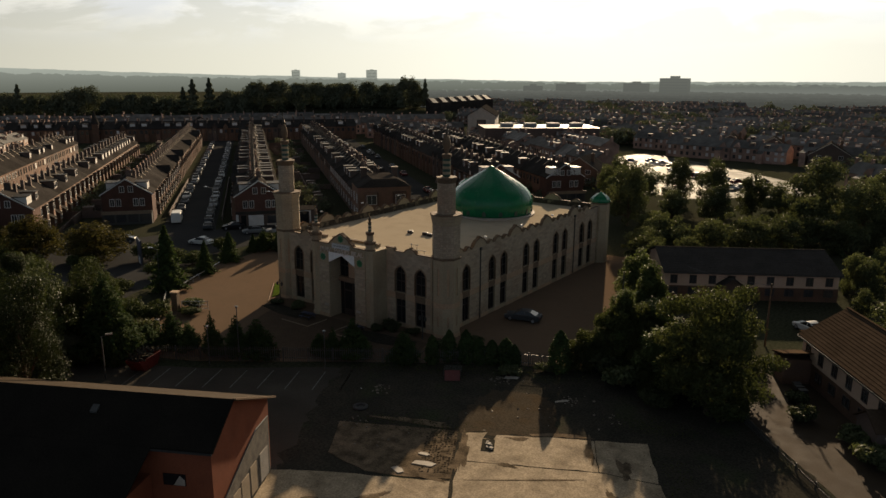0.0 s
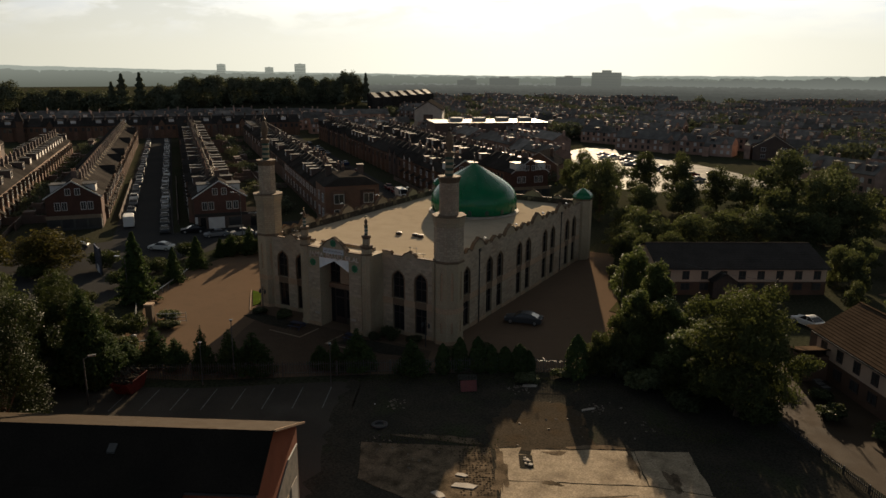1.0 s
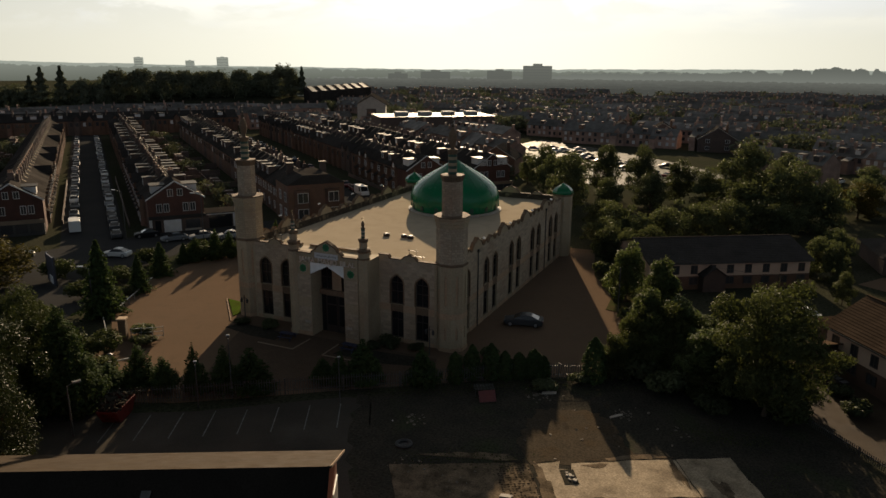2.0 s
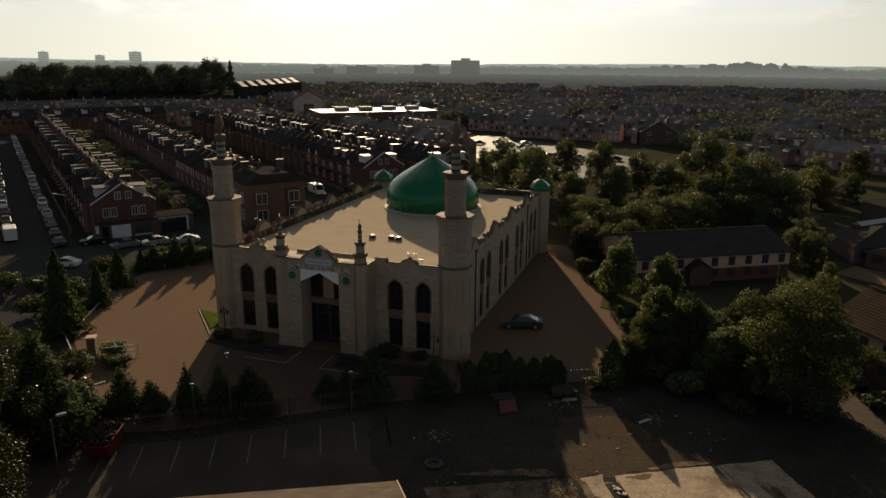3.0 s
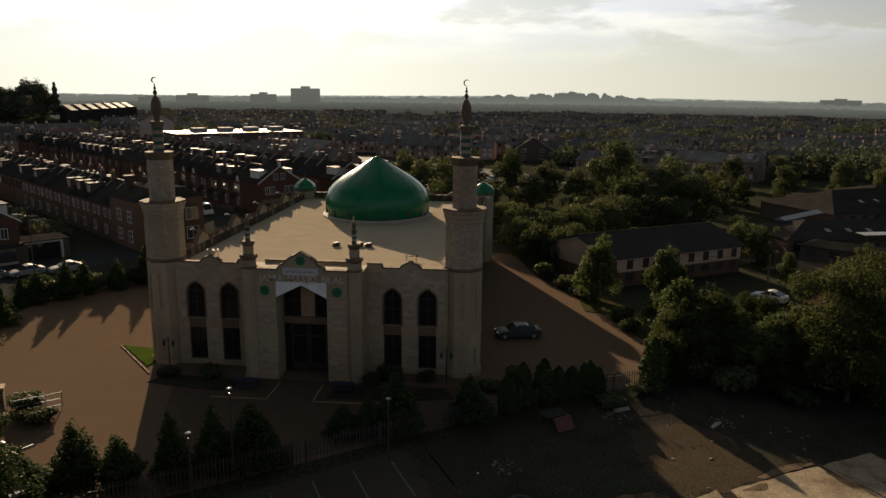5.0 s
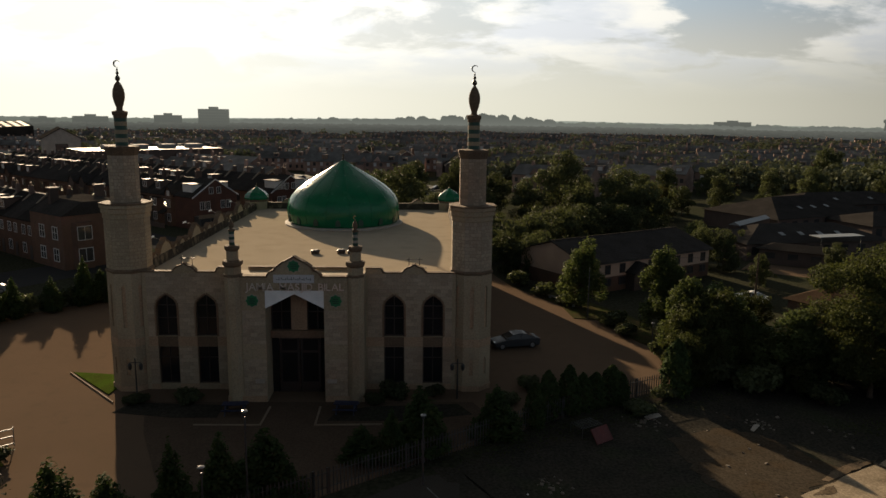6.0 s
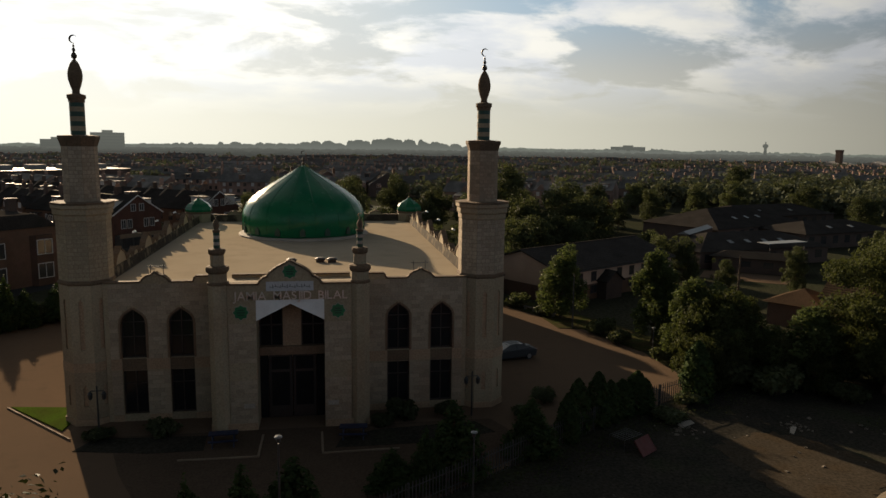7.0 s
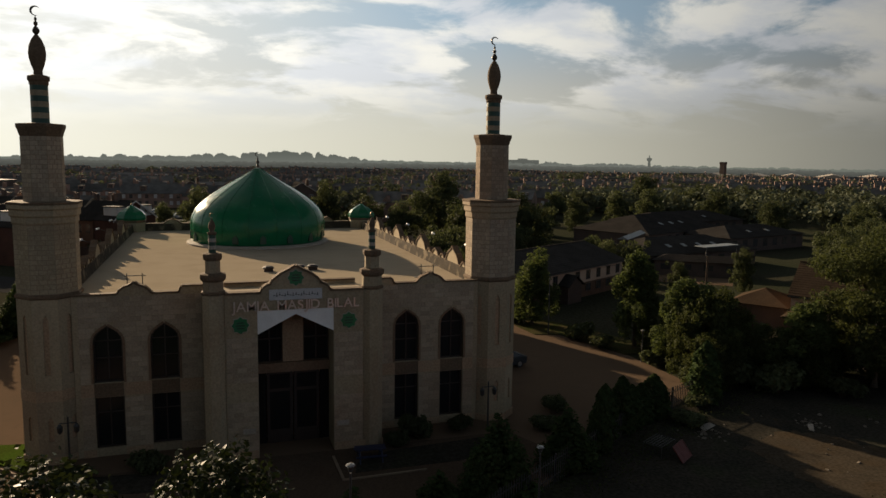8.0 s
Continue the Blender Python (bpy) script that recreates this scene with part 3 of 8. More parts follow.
# concrete slabs of the cleared site
SLABS = [((29.3, -18.1), (31.1, -16.8), (31.3, -17.9), (32.3, -17.6), (32.1, -16.7), (36.4, -14.2), (39.4, -12.7), (41.8, -17.2), (31.7, -22.2)), ((39.5, -12.6), (43.4, -10.5), (46.4, -16.0), (41.9, -17.1)),
         ((31.8, -22.3), (41.9, -17.3), (46.5, -16.1), (52, -24), (39, -34), (33.2, -25.0)), ((19.1, -22.9), (26.2, -19.4), (28.9, -18.1), (32.9, -24.9), (29.8, -26.8), (26.6, -28.0), (22.2, -27.6)),
         ((20.4, -32.3), (23.8, -30.1), (29.8, -27.1), (33.0, -25.3), (38.6, -34.2), (28, -44), (23.6, -37.6))]
for k, slab in enumerate(SLABS):
    sheet("concrete_slab", ragged(list(slab), 0.8, 0.07, 70 + k), 0.055, M["soiled_concrete" if k == 3 else "concrete"], "cracked pale concrete slab of a cleared building", "slab")

def soil_patch(cx, cy, rx, ry, turn, seed, z=0.064):
    """A thin ragged spread of soil over the slab."""
    rg = random.Random(seed)
    c, s = math.cos(radians(turn)), math.sin(radians(turn))
    pts = []
    for i in range(26):
        a = 2 * math.pi * i / 26
        k = 1 + 0.22 * math.sin(3 * a + seed) + rg.uniform(-0.22, 0.22)
        x, y = rx * k * math.cos(a), ry * k * math.sin(a)
        pts.append((cx + x * c - y * s, cy + x * s + y * c))
    sheet("soil_patch", pts, z, M["soiled_concrete"], "thin ragged spread of soil over the slab", "soil", 0.012)


for k, (cx, cy, rx, ry, turn) in enumerate(((31.2, -20.9, 0.5, 3.2, 28), (36.6, -13.6, 2.6, 0.35, 30), (39.8, -14.4, 0.35, 2.2, 28), (38.2, -21.3, 4.2, 0.10, 36), (43.4, -15.6, 0.5, 1.6, 30), (27.6, -26.6, 4.5, 0.5, 12), (35.4, -20.6, 0.7, 0.3, 10), (40.6, -24.6, 1.2, 0.5, 40),
                                            (24.8, -18.9, 3.6, 0.5, 20), (22.2, -23.6, 0.6, 2.0, 20), (33.9, -16.2, 0.9, 0.3, 30), (29.5, -30.5, 1.4, 0.4, 60), (36.2, -28.5, 1.0, 0.5, 20), (44.6, -20.4, 1.6, 0.4, -50), (26.0, -33.5, 0.9, 0.4, 30))):
    soil_patch(cx, cy, rx, ry, turn, 40 + k)
# forecourt shade put in as a sheet of darker paving
sheet("pavement_forecourt", [(-11.6, -2.4), (13.6, -2.4), (15.6, -7.6), (4.2, -15.4), (-4.6, -18.4), (-9.6, -8.0)], 0.045, M["forecourt"], "paved forecourt before the entrance, darkened in its colour for shade", "pavement", 0.2)

# bay lines
for i in range(9):
    a, b = Vector((-6.5 + i * 2.35, -26.2 + i * 1.52, 0)), Vector((0.47, -0.88, 0))
    bm = bm_new()
    q = Vector((0.88, 0.47, 0)) * 0.05
    p = [a - q, a + q, a + b * 4.6 + q, a + b * 4.6 - q]
    setting("bay_line", prism(bm, [(v.x, v.y) for v in p], "z", 0.021, 0.026), M["line"], "faded white parking bay line", "line")

# grass wedge with kerb by the minaret
setting("grass_wedge", prism(bm_new(), [(-19.9, 4.0), (-14.9, -1.0), (-14.6, 3.2), (-16.5, 3.5)], "z", 0.0, 0.12), M["grass"], "bright green grass wedge beside the minaret", "grass")
bm = bm_new()
strip(bm, [(-13.9, -2.5), (-20.1, 4.0)], 0.10, "z", 0.0, 0.13)
setting("kerb_grass", bm, M["brown_trim"], "dark kerb along the grass wedge", "kerb")
bm = bm_new()
for a, b in (((-6.6, -6.75), (-1.8, -6.8)), ((-1.8, -6.8), (-1.75, -3.4)), ((1.9, -3.4), (1.95, -6.8)), ((1.95, -6.8), (6.8, -6.7))):
    strip(bm, [a, b], 0.14, "z", 0.0, 0.12)
setting("kerb_entrance", bm, M["joint"], "low kerbs edging the entrance forecourt", "kerb")


# ---- mosque ----
SPRING, APEX, SILL, HEAD, LOW = 6.85, 7.85, 4.45, 3.60, 0.50


def arch(c, h, spring=SPRING, apex=APEX):
    """A pointed arch, left springing to right, in (along, z)."""
    left = [(c - h, spring), (c - h * 0.93, spring + 0.32), (c - h * 0.72, spring + 0.58), (c - h * 0.38, spring + 0.80), (c, apex)]
    return left + [(2 * c - x, z) for x, z in left[-2::-1]]


def pierced_wall(bm, axis, a, b, s0, s1, top, cols, half=0.8, foot=0.0, m=None):
    """A wall from s0 to s1 with, at each of cols, a tall arched opening above a square-headed one."""
    edge = s0
    for c in cols:
        prism(bm, [(edge, foot), (c - half, foot), (c - half, top), (edge, top)], axis, a, b, m)
        prism(bm, [(c - half, foot), (c + half, foot), (c + half, LOW), (c - half, LOW)], axis, a, b, m)
        prism(bm, [(c - half, HEAD), (c + half, HEAD), (c + half, SILL), (c - half, SILL)], axis, a, b, m)
        line = arch(c, half)
        prism(bm, line[:5] + [(c, top), (c - half, top)], axis, a, b, m)
        prism(bm, line[4:] + [(c + half, top), (c, top)], axis, a, b, m)
        edge = c + half
    prism(bm, [(edge, foot), (s1, foot), (s1, top), (edge, top)], axis, a, b, m)
    return bm


mosque = thing("mosque", "buff stone mosque with a green dome and two minarets", "mosque")
WX, WY, BACK, TOP, ROOF = 13.6, 0.35, 46.3, 9.55, 8.85      # half width, front wall, back wall, wall top, roof
FRONT_COLS = (7.4, 10.5)
SIDE_COLS = [4.25 + 9.03 * k + s for k in range(5) for s in (-1.5, 1.5)]

for side in (-1, 1):
    cols = sorted(side * c for c in FRONT_COLS)
    lo, hi = sorted((side * 5.1, side * 12.3))
    part("front_wall", pierced_wall(bm_new(), "y", WY, WY + 0.4, lo, hi, TOP, cols), M["stone"], mosque, weld=True)
    lo, hi = sorted((side * WX, side * (WX - 0.4)))
    part("side_wall", pierced_wall(bm_new(), "x", lo, hi, 2.2, BACK - 1.0, TOP, SIDE_COLS), M["stone"], mosque, weld=True)
part("back_wall", box(bm_new(), -12.4, 12.4, BACK - 0.4, BACK, 0, TOP), M["stone"], mosque)
part("inner_floor", box(bm_new(), -13.1, 13.1, 0.8, BACK - 0.5, 0.02, 0.2), M["band"], mosque)
part("mid_floor", box(bm_new(), -13.1, 13.1, 1.6, BACK - 0.5, 3.75, 4.1), M["band"], mosque)
part("flat_roof", box(bm_new(), -13.15, 13.15, WY + 0.45, BACK - 0.42, ROOF - 0.4, ROOF), M["roofing"], mosque, "pale sunlit flat roof membrane")


def window_at(axis, plane, into, c, half=0.8):
    """Frame and panes of one arched window and the square one below it; into: the way to the inside."""
    for kind in ("upper", "lower"):
        bm = bm_new()
        if kind == "upper":
            line = [(c - half, SILL)] + arch(c, half) + [(c + half, SILL)]
            cz0, cz1 = SILL, APEX
        else:
            line = [(c - half, LOW), (c - half, HEAD), (c + half, HEAD), (c + half, LOW)]
            cz0, cz1 = LOW, HEAD
        p0, p1 = sorted((plane + into * 0.20, plane + into * 0.28))
        strip(bm, line[::-1], 0.09, axis, p0, p1)
        prism(bm, [(c - half, cz0), (c + half, cz0), (c + half, cz0 + 0.1), (c - half, cz0 + 0.1)], axis, p0, p1)
        prism(bm, [(c - 0.035, cz0), (c + 0.035, cz0), (c + 0.035, cz1 - 0.05), (c - 0.035, cz1 - 0.05)], axis, p0, p1)
        for f in ((0.42, 0.72) if kind == "upper" else (0.68,)):
            z = cz0 + (cz1 - cz0) * f
            prism(bm, [(c - half, z), (c + half, z), (c + half, z + 0.06), (c - half, z + 0.06)], axis, p0, p1)
        w = part("window", bm, M["frame"], mosque)
        p0, p1 = sorted((plane + into * 0.29, plane + into * 0.31))
        part("pane", prism(bm_new(), line, axis, p0, p1), M["pane"], w)
    bm = bm_new()
    p0, p1 = sorted((plane - into * 0.05, plane + into * 0.1))
    strip(bm, [(c + half, SILL)] + arch(c, half)[::-1] + [(c - half, SILL)], -0.13, axis, p0, p1)
    part("window_surround", bm, M["brown_trim"], mosque, "brown stone arch surround")
    bm = bm_new()
    p0, p1 = sorted((plane - into * 0.03, plane + into * 0.12))
    prism(bm, [(c - half + 0.02, HEAD + 0.03), (c + half - 0.02, HEAD + 0.03), (c + half - 0.02, SILL - 0.03), (c - half + 0.02, SILL - 0.03)], axis, p0, p1)
    part("spandrel_panel", bm, M["dark_stone"], mosque)


for side in (-1, 1):
    for c in FRONT_COLS:
        window_at("y", WY, 1, side * c)
for c in SIDE_COLS:
    window_at("x", WX, -1, c)
    window_at("x", -WX, 1, c)


def humped(s0, s1, base, humps):
    """The line of a parapet's top: ogee humps (centre, half width, height) on a level base."""
    line = [(s0, base)]
    for c, w, h in humps:
        shape = [(-1.0, 0.0), (-0.86, 0.10), (-0.72, 0.38), (-0.52, 0.60), (-0.30, 0.70), (-0.12, 0.82), (0.0, 1.0)]
        line += [(c + w * x, base + h * z) for x, z in shape]
        line += [(c - w * x, base + h * z) for x, z in shape[-2::-1]]
    return line + [(s1, base)]


def parapet(line, foot, axis, a, b, name="parapet"):
    bm = bm_new()
    for (p0, q0), (p1, q1) in zip(line, line[1:]):
        if p1 - p0 > 1e-4:
            prism(bm, [(p0, foot), (p1, foot), (p1, q1), (p0, q0)], axis, a, b)
    ob = part(name, bm, M["stone"], mosque)
    bm = bm_new()
    strip(bm, line, 0.11, axis, a - 0.07, b + 0.07)
    part("coping", bm, M["dark_stone"], mosque, "weathered brown coping stones", weld=True)
    return ob


for side in (-1, 1):
    line = [(5.15, 9.98), (6.35, 9.98), (6.5, 9.62)] + humped(6.55, 12.3, 9.62, [(8.98, 1.0, 0.68)])[0:]
    if side < 0:
        line = [(-x, z) for x, z in line[::-1]]
    parapet(line, TOP, "y", WY, WY + 0.34)
    humps = []
    for k in range(5):
        humps.append((4.25 + 9.03 * k, 0.95, 0.62))
        if k < 4:
            humps.append((8.76 + 9.03 * k, 1.75, 1.28))
            humps.insert(-1, (8.76 + 9.03 * k - 2.62, 0.55, 0.42))
            humps.append((8.76 + 9.03 * k + 2.62, 0.55, 0.42))
    lo, hi = sorted((side * WX, side * (WX - 0.34)))
    parapet(humped(2.3, BACK - 1.2, 9.62, humps), TOP, "x", lo, hi)
    # felt upstand against the parapet's inner face
    s = side * (WX - 0.34)
    part("felt_upstand", prism(bm_new(), [(s, ROOF), (s - side * 0.16, ROOF), (s - side * 0.14, ROOF + 0.10), (s - side * 0.05, 9.66), (s, 9.66)][::side], "y", 2.4, BACK - 1.2), M["upstand"], mosque, "dark felt upstand along the roof edge")
    # floodlights on short arms over the high merlons
    for k in range(4):
        y = 8.76 + 9.03 * k
        lamp = part("floodlight_arm", tube(bm_new(), (side * (WX - 0.1), y, 10.7), (side * (WX + 0.75), y, 10.95), 0.03, n=6), M["black_plastic"], mosque)
        part("floodlight", prism(bm_new(), [(-0.16, -0.06), (0.16, -0.06), (0.16, 0.02), (0.08, 0.10), (-0.08, 0.10), (-0.16, 0.02)], "x", -0.14, 0.14, Matrix.Translation((side * (WX + 0.8), y, 10.97)) @ Matrix.Rotation(side * 0.4, 4, "Y")), M["white"], lamp, "white floodlight head")
    # drainpipes
    for y in (8.86, 36.03):
        bm = tube(bm_new(), (side * (WX + 0.09), y, 0.05), (side * (WX + 0.09), y, 9.3), 0.07, n=8)
        box(bm, side * (WX + 0.09) - 0.14, side * (WX + 0.09) + 0.14, y - 0.16, y + 0.16, 9.2, 9.5)
        part("drainpipe", bm, M["black_plastic"], mosque, "black drainpipe with hopper")
    # band between the storeys and plinth, butted at the openings
    for cols, axis, plane, s0, s1, into in ((sorted(side * c for c in FRONT_COLS), "y", WY, *sorted((side * 5.15, side * 12.0)), 1), (SIDE_COLS, "x", side * WX, 2.6, BACK - 1.5, -side)):
        edges = [s0] + [c + e for c in cols for e in (-0.8, 0.8)] + [s1]
        for z0, z1, out, nm, mt in ((3.65, 4.40, 0.025, "storey_band", "band"), (0.0, 0.48, 0.05, "plinth", "band")):
            for e0, e1 in zip(edges[::2], edges[1::2]):
                p0, p1 = sorted((plane - into * out, plane + into * 0.05))
                part(nm, prism(bm_new(), [(e0, z0), (e1, z0), (e1, z1), (e0, z1)], axis, p0, p1), M[mt], mosque)
back_line = humped(-12.2, 12.2, 9.62, [(-9.0 + 4.5 * k, 1.75 if k % 2 else 0.95, 1.2 if k % 2 else 0.6) for k in range(5)])
parapet(back_line, TOP, "y", BACK - 0.34, BACK)
part("felt_upstand", prism(bm_new(), [(BACK - 0.34, ROOF), (BACK - 0.34, 9.66), (BACK - 0.40, 9.66), (BACK - 0.60, ROOF + 0.12), (BACK - 0.64, ROOF)], "x", -12.2, 12.2), M["upstand"], mosque, "dark felt upstand along the roof edge")

# dome
DOME_AT = (0.05, 33.0)
DOME = [(6.45, 8.86), (6.62, 9.4), (6.74, 10.2), (6.74, 10.9), (6.60, 11.6), (6.24, 12.3), (5.60, 13.0), (4.70, 13.7), (3.62, 14.4), (2.50, 15.05), (1.48, 15.65), (0.75, 16.1), (0.22, 16.4), (0.05, 16.5)]
part("dome", lathe(bm_new(), DOME, 64, (*DOME_AT, 0)), M["dome"], mosque, "glossy green painted dome", smooth=True)
for i in range(16):
    bm, a = bm_new(), 2 * math.pi * (i + 0.5) / 16
    for (r0, z0), (r1, z1) in zip(DOME[1:-1], DOME[2:-1]):
        tube(bm, (DOME_AT[0] + (r0 + 0.005) * math.cos(a), DOME_AT[1] + (r0 + 0.005) * math.sin(a), z0), (DOME_AT[0] + (r1 + 0.005) * math.cos(a), DOME_AT[1] + (r1 + 0.005) * math.sin(a), z1), 0.028, n=5)
    part("dome_rib", bm, M["dome"], mosque)
part("dome_kerb", lathe(bm_new(), [(7.12, 8.84), (7.12, 9.0), (6.95, 9.08), (6.4, 9.1)], 64, (*DOME_AT, 0)), M["grey_stone"], mosque, "pale ring upstand round the dome")
for i in range(16):
    a = 2 * math.pi * i / 16
    m = Matrix.Translation((*DOME_AT, 0)) @ Matrix.Rotation(a, 4, "Z")
    bm = prism(bm_new(), [(-0.28, 9.3), (0.28, 9.3), (0.28, 9.85), (0.0, 10.15), (-0.28, 9.85)], "x", 6.6, 6.765, m)
    part("dome_light", bm, M["dark_green"], mosque)
part("dome_finial", lathe(bm_new(), [(0.10, 16.4), (0.06, 16.55), (0.16, 16.62), (0.16, 16.72), (0.05, 16.85), (0.17, 17.0), (0.17, 17.12), (0.05, 17.25), (0.10, 17.38), (0.03, 17.5), (0.02, 17.62)], 12, (*DOME_AT, 0)), M["bronze"], mosque, smooth=True)


def crescent(bm, at, r, w):
    """An upright crescent, open to the right."""
    n, outer, inner = 18, [], []
    for i in range(n + 1):
        a = math.radians(-40 + 260 * i / n + 70)
        k = math.sin(math.pi * i / n)
        outer.append((at[0] + r * math.cos(a), at[2] + r * math.sin(a)))
        inner.append((at[0] + (r - w * k - 0.004) * math.cos(a), at[2] + (r - w * k - 0.004) * math.sin(a)))
    for i in range(n):
        prism(bm, [outer[i], outer[i + 1], inner[i + 1], inner[i]], "y", at[1] - 0.03, at[1] + 0.03)
    return bm


OCT = math.pi / 8


def octo(bm, x, y, w, z0, z1, w1=None):
    """An eight-sided stage, w across the flats."""
    k = 0.5 / math.cos(OCT)
    return lathe(bm, [(w * k, z0), ((w1 or w) * k, z1)], 8, (x, y, 0), OCT)


def cornice(bm, x, y, steps):
    k = 0.5 / math.cos(OCT)
    return lathe(bm, [(w * k, z) for w, z in steps], 8, (x, y, 0), OCT)


MX, MY = 13.55, 1.45


def slotted_face(bm, m, width, z0, z1, slots, depth=0.09):
    """One face of a minaret with tall blind slots sunk in it."""
    h = width / 2
    edges = [-h]
    for c, sh in slots:
        edges += [c - sh, c + sh]
    edges.append(h)
    for e0, e1 in zip(edges[::2], edges[1::2]):
        prism(bm, [(e0, z0), (e1, z0), (e1, z1), (e0, z1)], "y", -depth, 0.0, m)
    for c, sh in slots:
        a, t = z0 + 0.9, z1 - 0.9
        prism(bm, [(c - sh, z0), (c + sh, z0), (c + sh, a), (c - sh, a)], "y", -depth, 0.0, m)
        prism(bm, [(c - sh, t - 0.25), (c, t), (c, z1), (c - sh, z1)], "y", -depth, 0.0, m)
        prism(bm, [(c, t), (c + sh, t - 0.25), (c + sh, z1), (c, z1)], "y", -depth, 0.0, m)


def minaret(x):
    y = MY
    part("minaret_core", octo(bm_new(), x, y, 3.02, 0.0, 9.62), M["band"], mosque)
    face = 3.2 * math.tan(OCT)
    for i in range(8):
        a = i * math.pi / 4
        m = Matrix.Translation((x, y, 0)) @ Matrix.Rotation(a, 4, "Z") @ Matrix.Translation((0, -1.51, 0))
        for z0, z1 in ((0.45, 3.72), (4.35, 9.6)):
            bm = bm_new()
            slotted_face(bm, m, face, z0, z1, ((0.0, 0.15),))
            part("minaret_panel", bm, M["stone"], mosque)
    part("minaret_plinth", octo(bm_new(), x, y, 3.34, 0.0, 0.45), M["band"], mosque)
    part("minaret_band", octo(bm_new(), x, y, 3.26, 3.72, 4.35), M["band"], mosque, "weathered brown stone band")
    part("minaret_string", cornice(bm_new(), x, y, [(3.2, 9.58), (3.36, 9.66), (3.36, 9.78), (3.16, 9.86)]), M["dark_stone"], mosque)
    part("minaret_shaft", octo(bm_new(), x, y, 3.12, 9.84, 13.9), M["joint"], mosque)
    part("minaret_cornice", cornice(bm_new(), x, y, [(3.12, 13.75), (3.24, 13.85), (3.24, 14.15), (3.42, 14.25), (3.42, 14.55), (3.6, 14.65), (3.6, 14.86), (2.0, 14.9)]), M["stone"], mosque)
    part("balcony_rim", cornice(bm_new(), x, y, [(3.56, 14.86), (3.66, 14.90), (3.66, 15.0), (3.4, 15.02)]), M["dark_stone"], mosque)
    part("minaret_upper_shaft", octo(bm_new(), x, y, 2.02, 14.9, 18.75), M["joint"], mosque)
    part("minaret_upper_cornice", cornice(bm_new(), x, y, [(2.02, 18.62), (2.1, 18.72), (2.22, 18.95), (2.36, 19.12), (2.36, 19.3), (0.95, 19.36)]), M["dark_stone"], mosque, "dark weathered stone cornice")
    for k in range(7):
        z = 19.3 + k * 0.31
        part("lantern_band", lathe(bm_new(), [(0.46, z), (0.46, z + 0.31)], 20, (x, y, 0)), M["dark_green"] if k % 2 == 0 else M["stone"], mosque, smooth=False)
    part("lantern_cap", lathe(bm_new(), [(0.46, 21.42), (0.5, 21.5), (0.5, 21.62), (0.57, 21.7), (0.57, 21.92), (0.3, 22.0)], 20, (x, y, 0)), M["dark_stone"], mosque)
    part("minaret_bulb", lathe(bm_new(), [(0.22, 21.95), (0.24, 22.1), (0.22, 22.2), (0.33, 22.5), (0.43, 22.9), (0.45, 23.2), (0.40, 23.55), (0.27, 23.9), (0.12, 24.12), (0.05, 24.2)], 20, (x, y, 0)),
         M["dark_stone"], mosque, "dark stone bulb", smooth=True)
    part("finial", lathe(bm_new(), [(0.05, 24.15), (0.17, 24.28), (0.19, 24.4), (0.12, 24.55), (0.05, 24.62), (0.11, 24.72), (0.11, 24.82), (0.04, 24.9), (0.07, 24.98), (0.07, 25.04), (0.02, 25.12), (0.02, 25.2)], 12, (x, y, 0)),
         M["bronze"], mosque, smooth=True)
    part("crescent", crescent(bm_new(), (x, y, 25.45), 0.27, 0.10), M["bronze"], mosque)


for side in (-1, 1):
    minaret(side * MX)

# back corner towers with green cupolas
for side in (-1, 1):
    x, y = side * 13.42, 46.0
    part("corner_tower", octo(bm_new(), x, y, 2.9, 0, 10.05), M["stone"], mosque)
    part("tower_cornice", cornice(bm_new(), x, y, [(2.9, 9.9), (3.08, 10.0), (3.08, 10.15), (2.7, 10.2)]), M["dark_stone"], mosque)
    part("cupola", cornice(bm_new(), x, y, [(3.0, 10.15), (3.12, 10.4), (2.95, 10.75), (2.3, 11.15), (1.3, 11.5), (0.4, 11.78), (0.08, 11.9)]), M["dome"], mosque, "small green painted cupola")
    part("cupola_finial", lathe(bm_new(), [(0.05, 11.85), (0.09, 11.98), (0.02, 12.1), (0.015, 12.4)], 8, (x, y, 0)), M["gold"], mosque)

part("dome_crescent", crescent(bm_new(), (*DOME_AT, 17.84), 0.24, 0.09), M["bronze"], mosque)
# short handrails on the roof behind the front parapet
for side in (-1, 1):
    bm = bm_new()
    for dx in (-0.42, 0.42):
        tube(bm, (side * 8.98 + dx, 1.15, ROOF), (side * 8.98 + dx, 1.15, 10.75), 0.03, n=6)
    tube(bm, (side * 8.98 - 0.62, 1.15, 10.6), (side * 8.98 + 0.62, 1.15, 10.6), 0.03, n=6)
    part("roof_handrail", bm, M["post"], mosque, "short grey steel handrail on the roof")

# entrance block
EX, EY = 5.15, -2.3
OPEN, EAPEX, ESPR = 2.2, 8.56, 7.45
bm = bm_new()
for s in (-1, 1):
    lo, hi = sorted((s * OPEN, s * 4.0))
    part("entrance_cheek", prism(bm_new(), [(lo, 0), (hi, 0), (hi, 9.85), (lo, 9.85)], "y", EY, WY + 0.4), M["stone"], mosque)
prism(bm, [(-OPEN, 8.84), (OPEN, 8.84), (OPEN, 9.85), (-OPEN, 9.85)], "y", EY, WY + 0.4)
part("entrance_block", bm, M["stone"], mosque, weld=True)
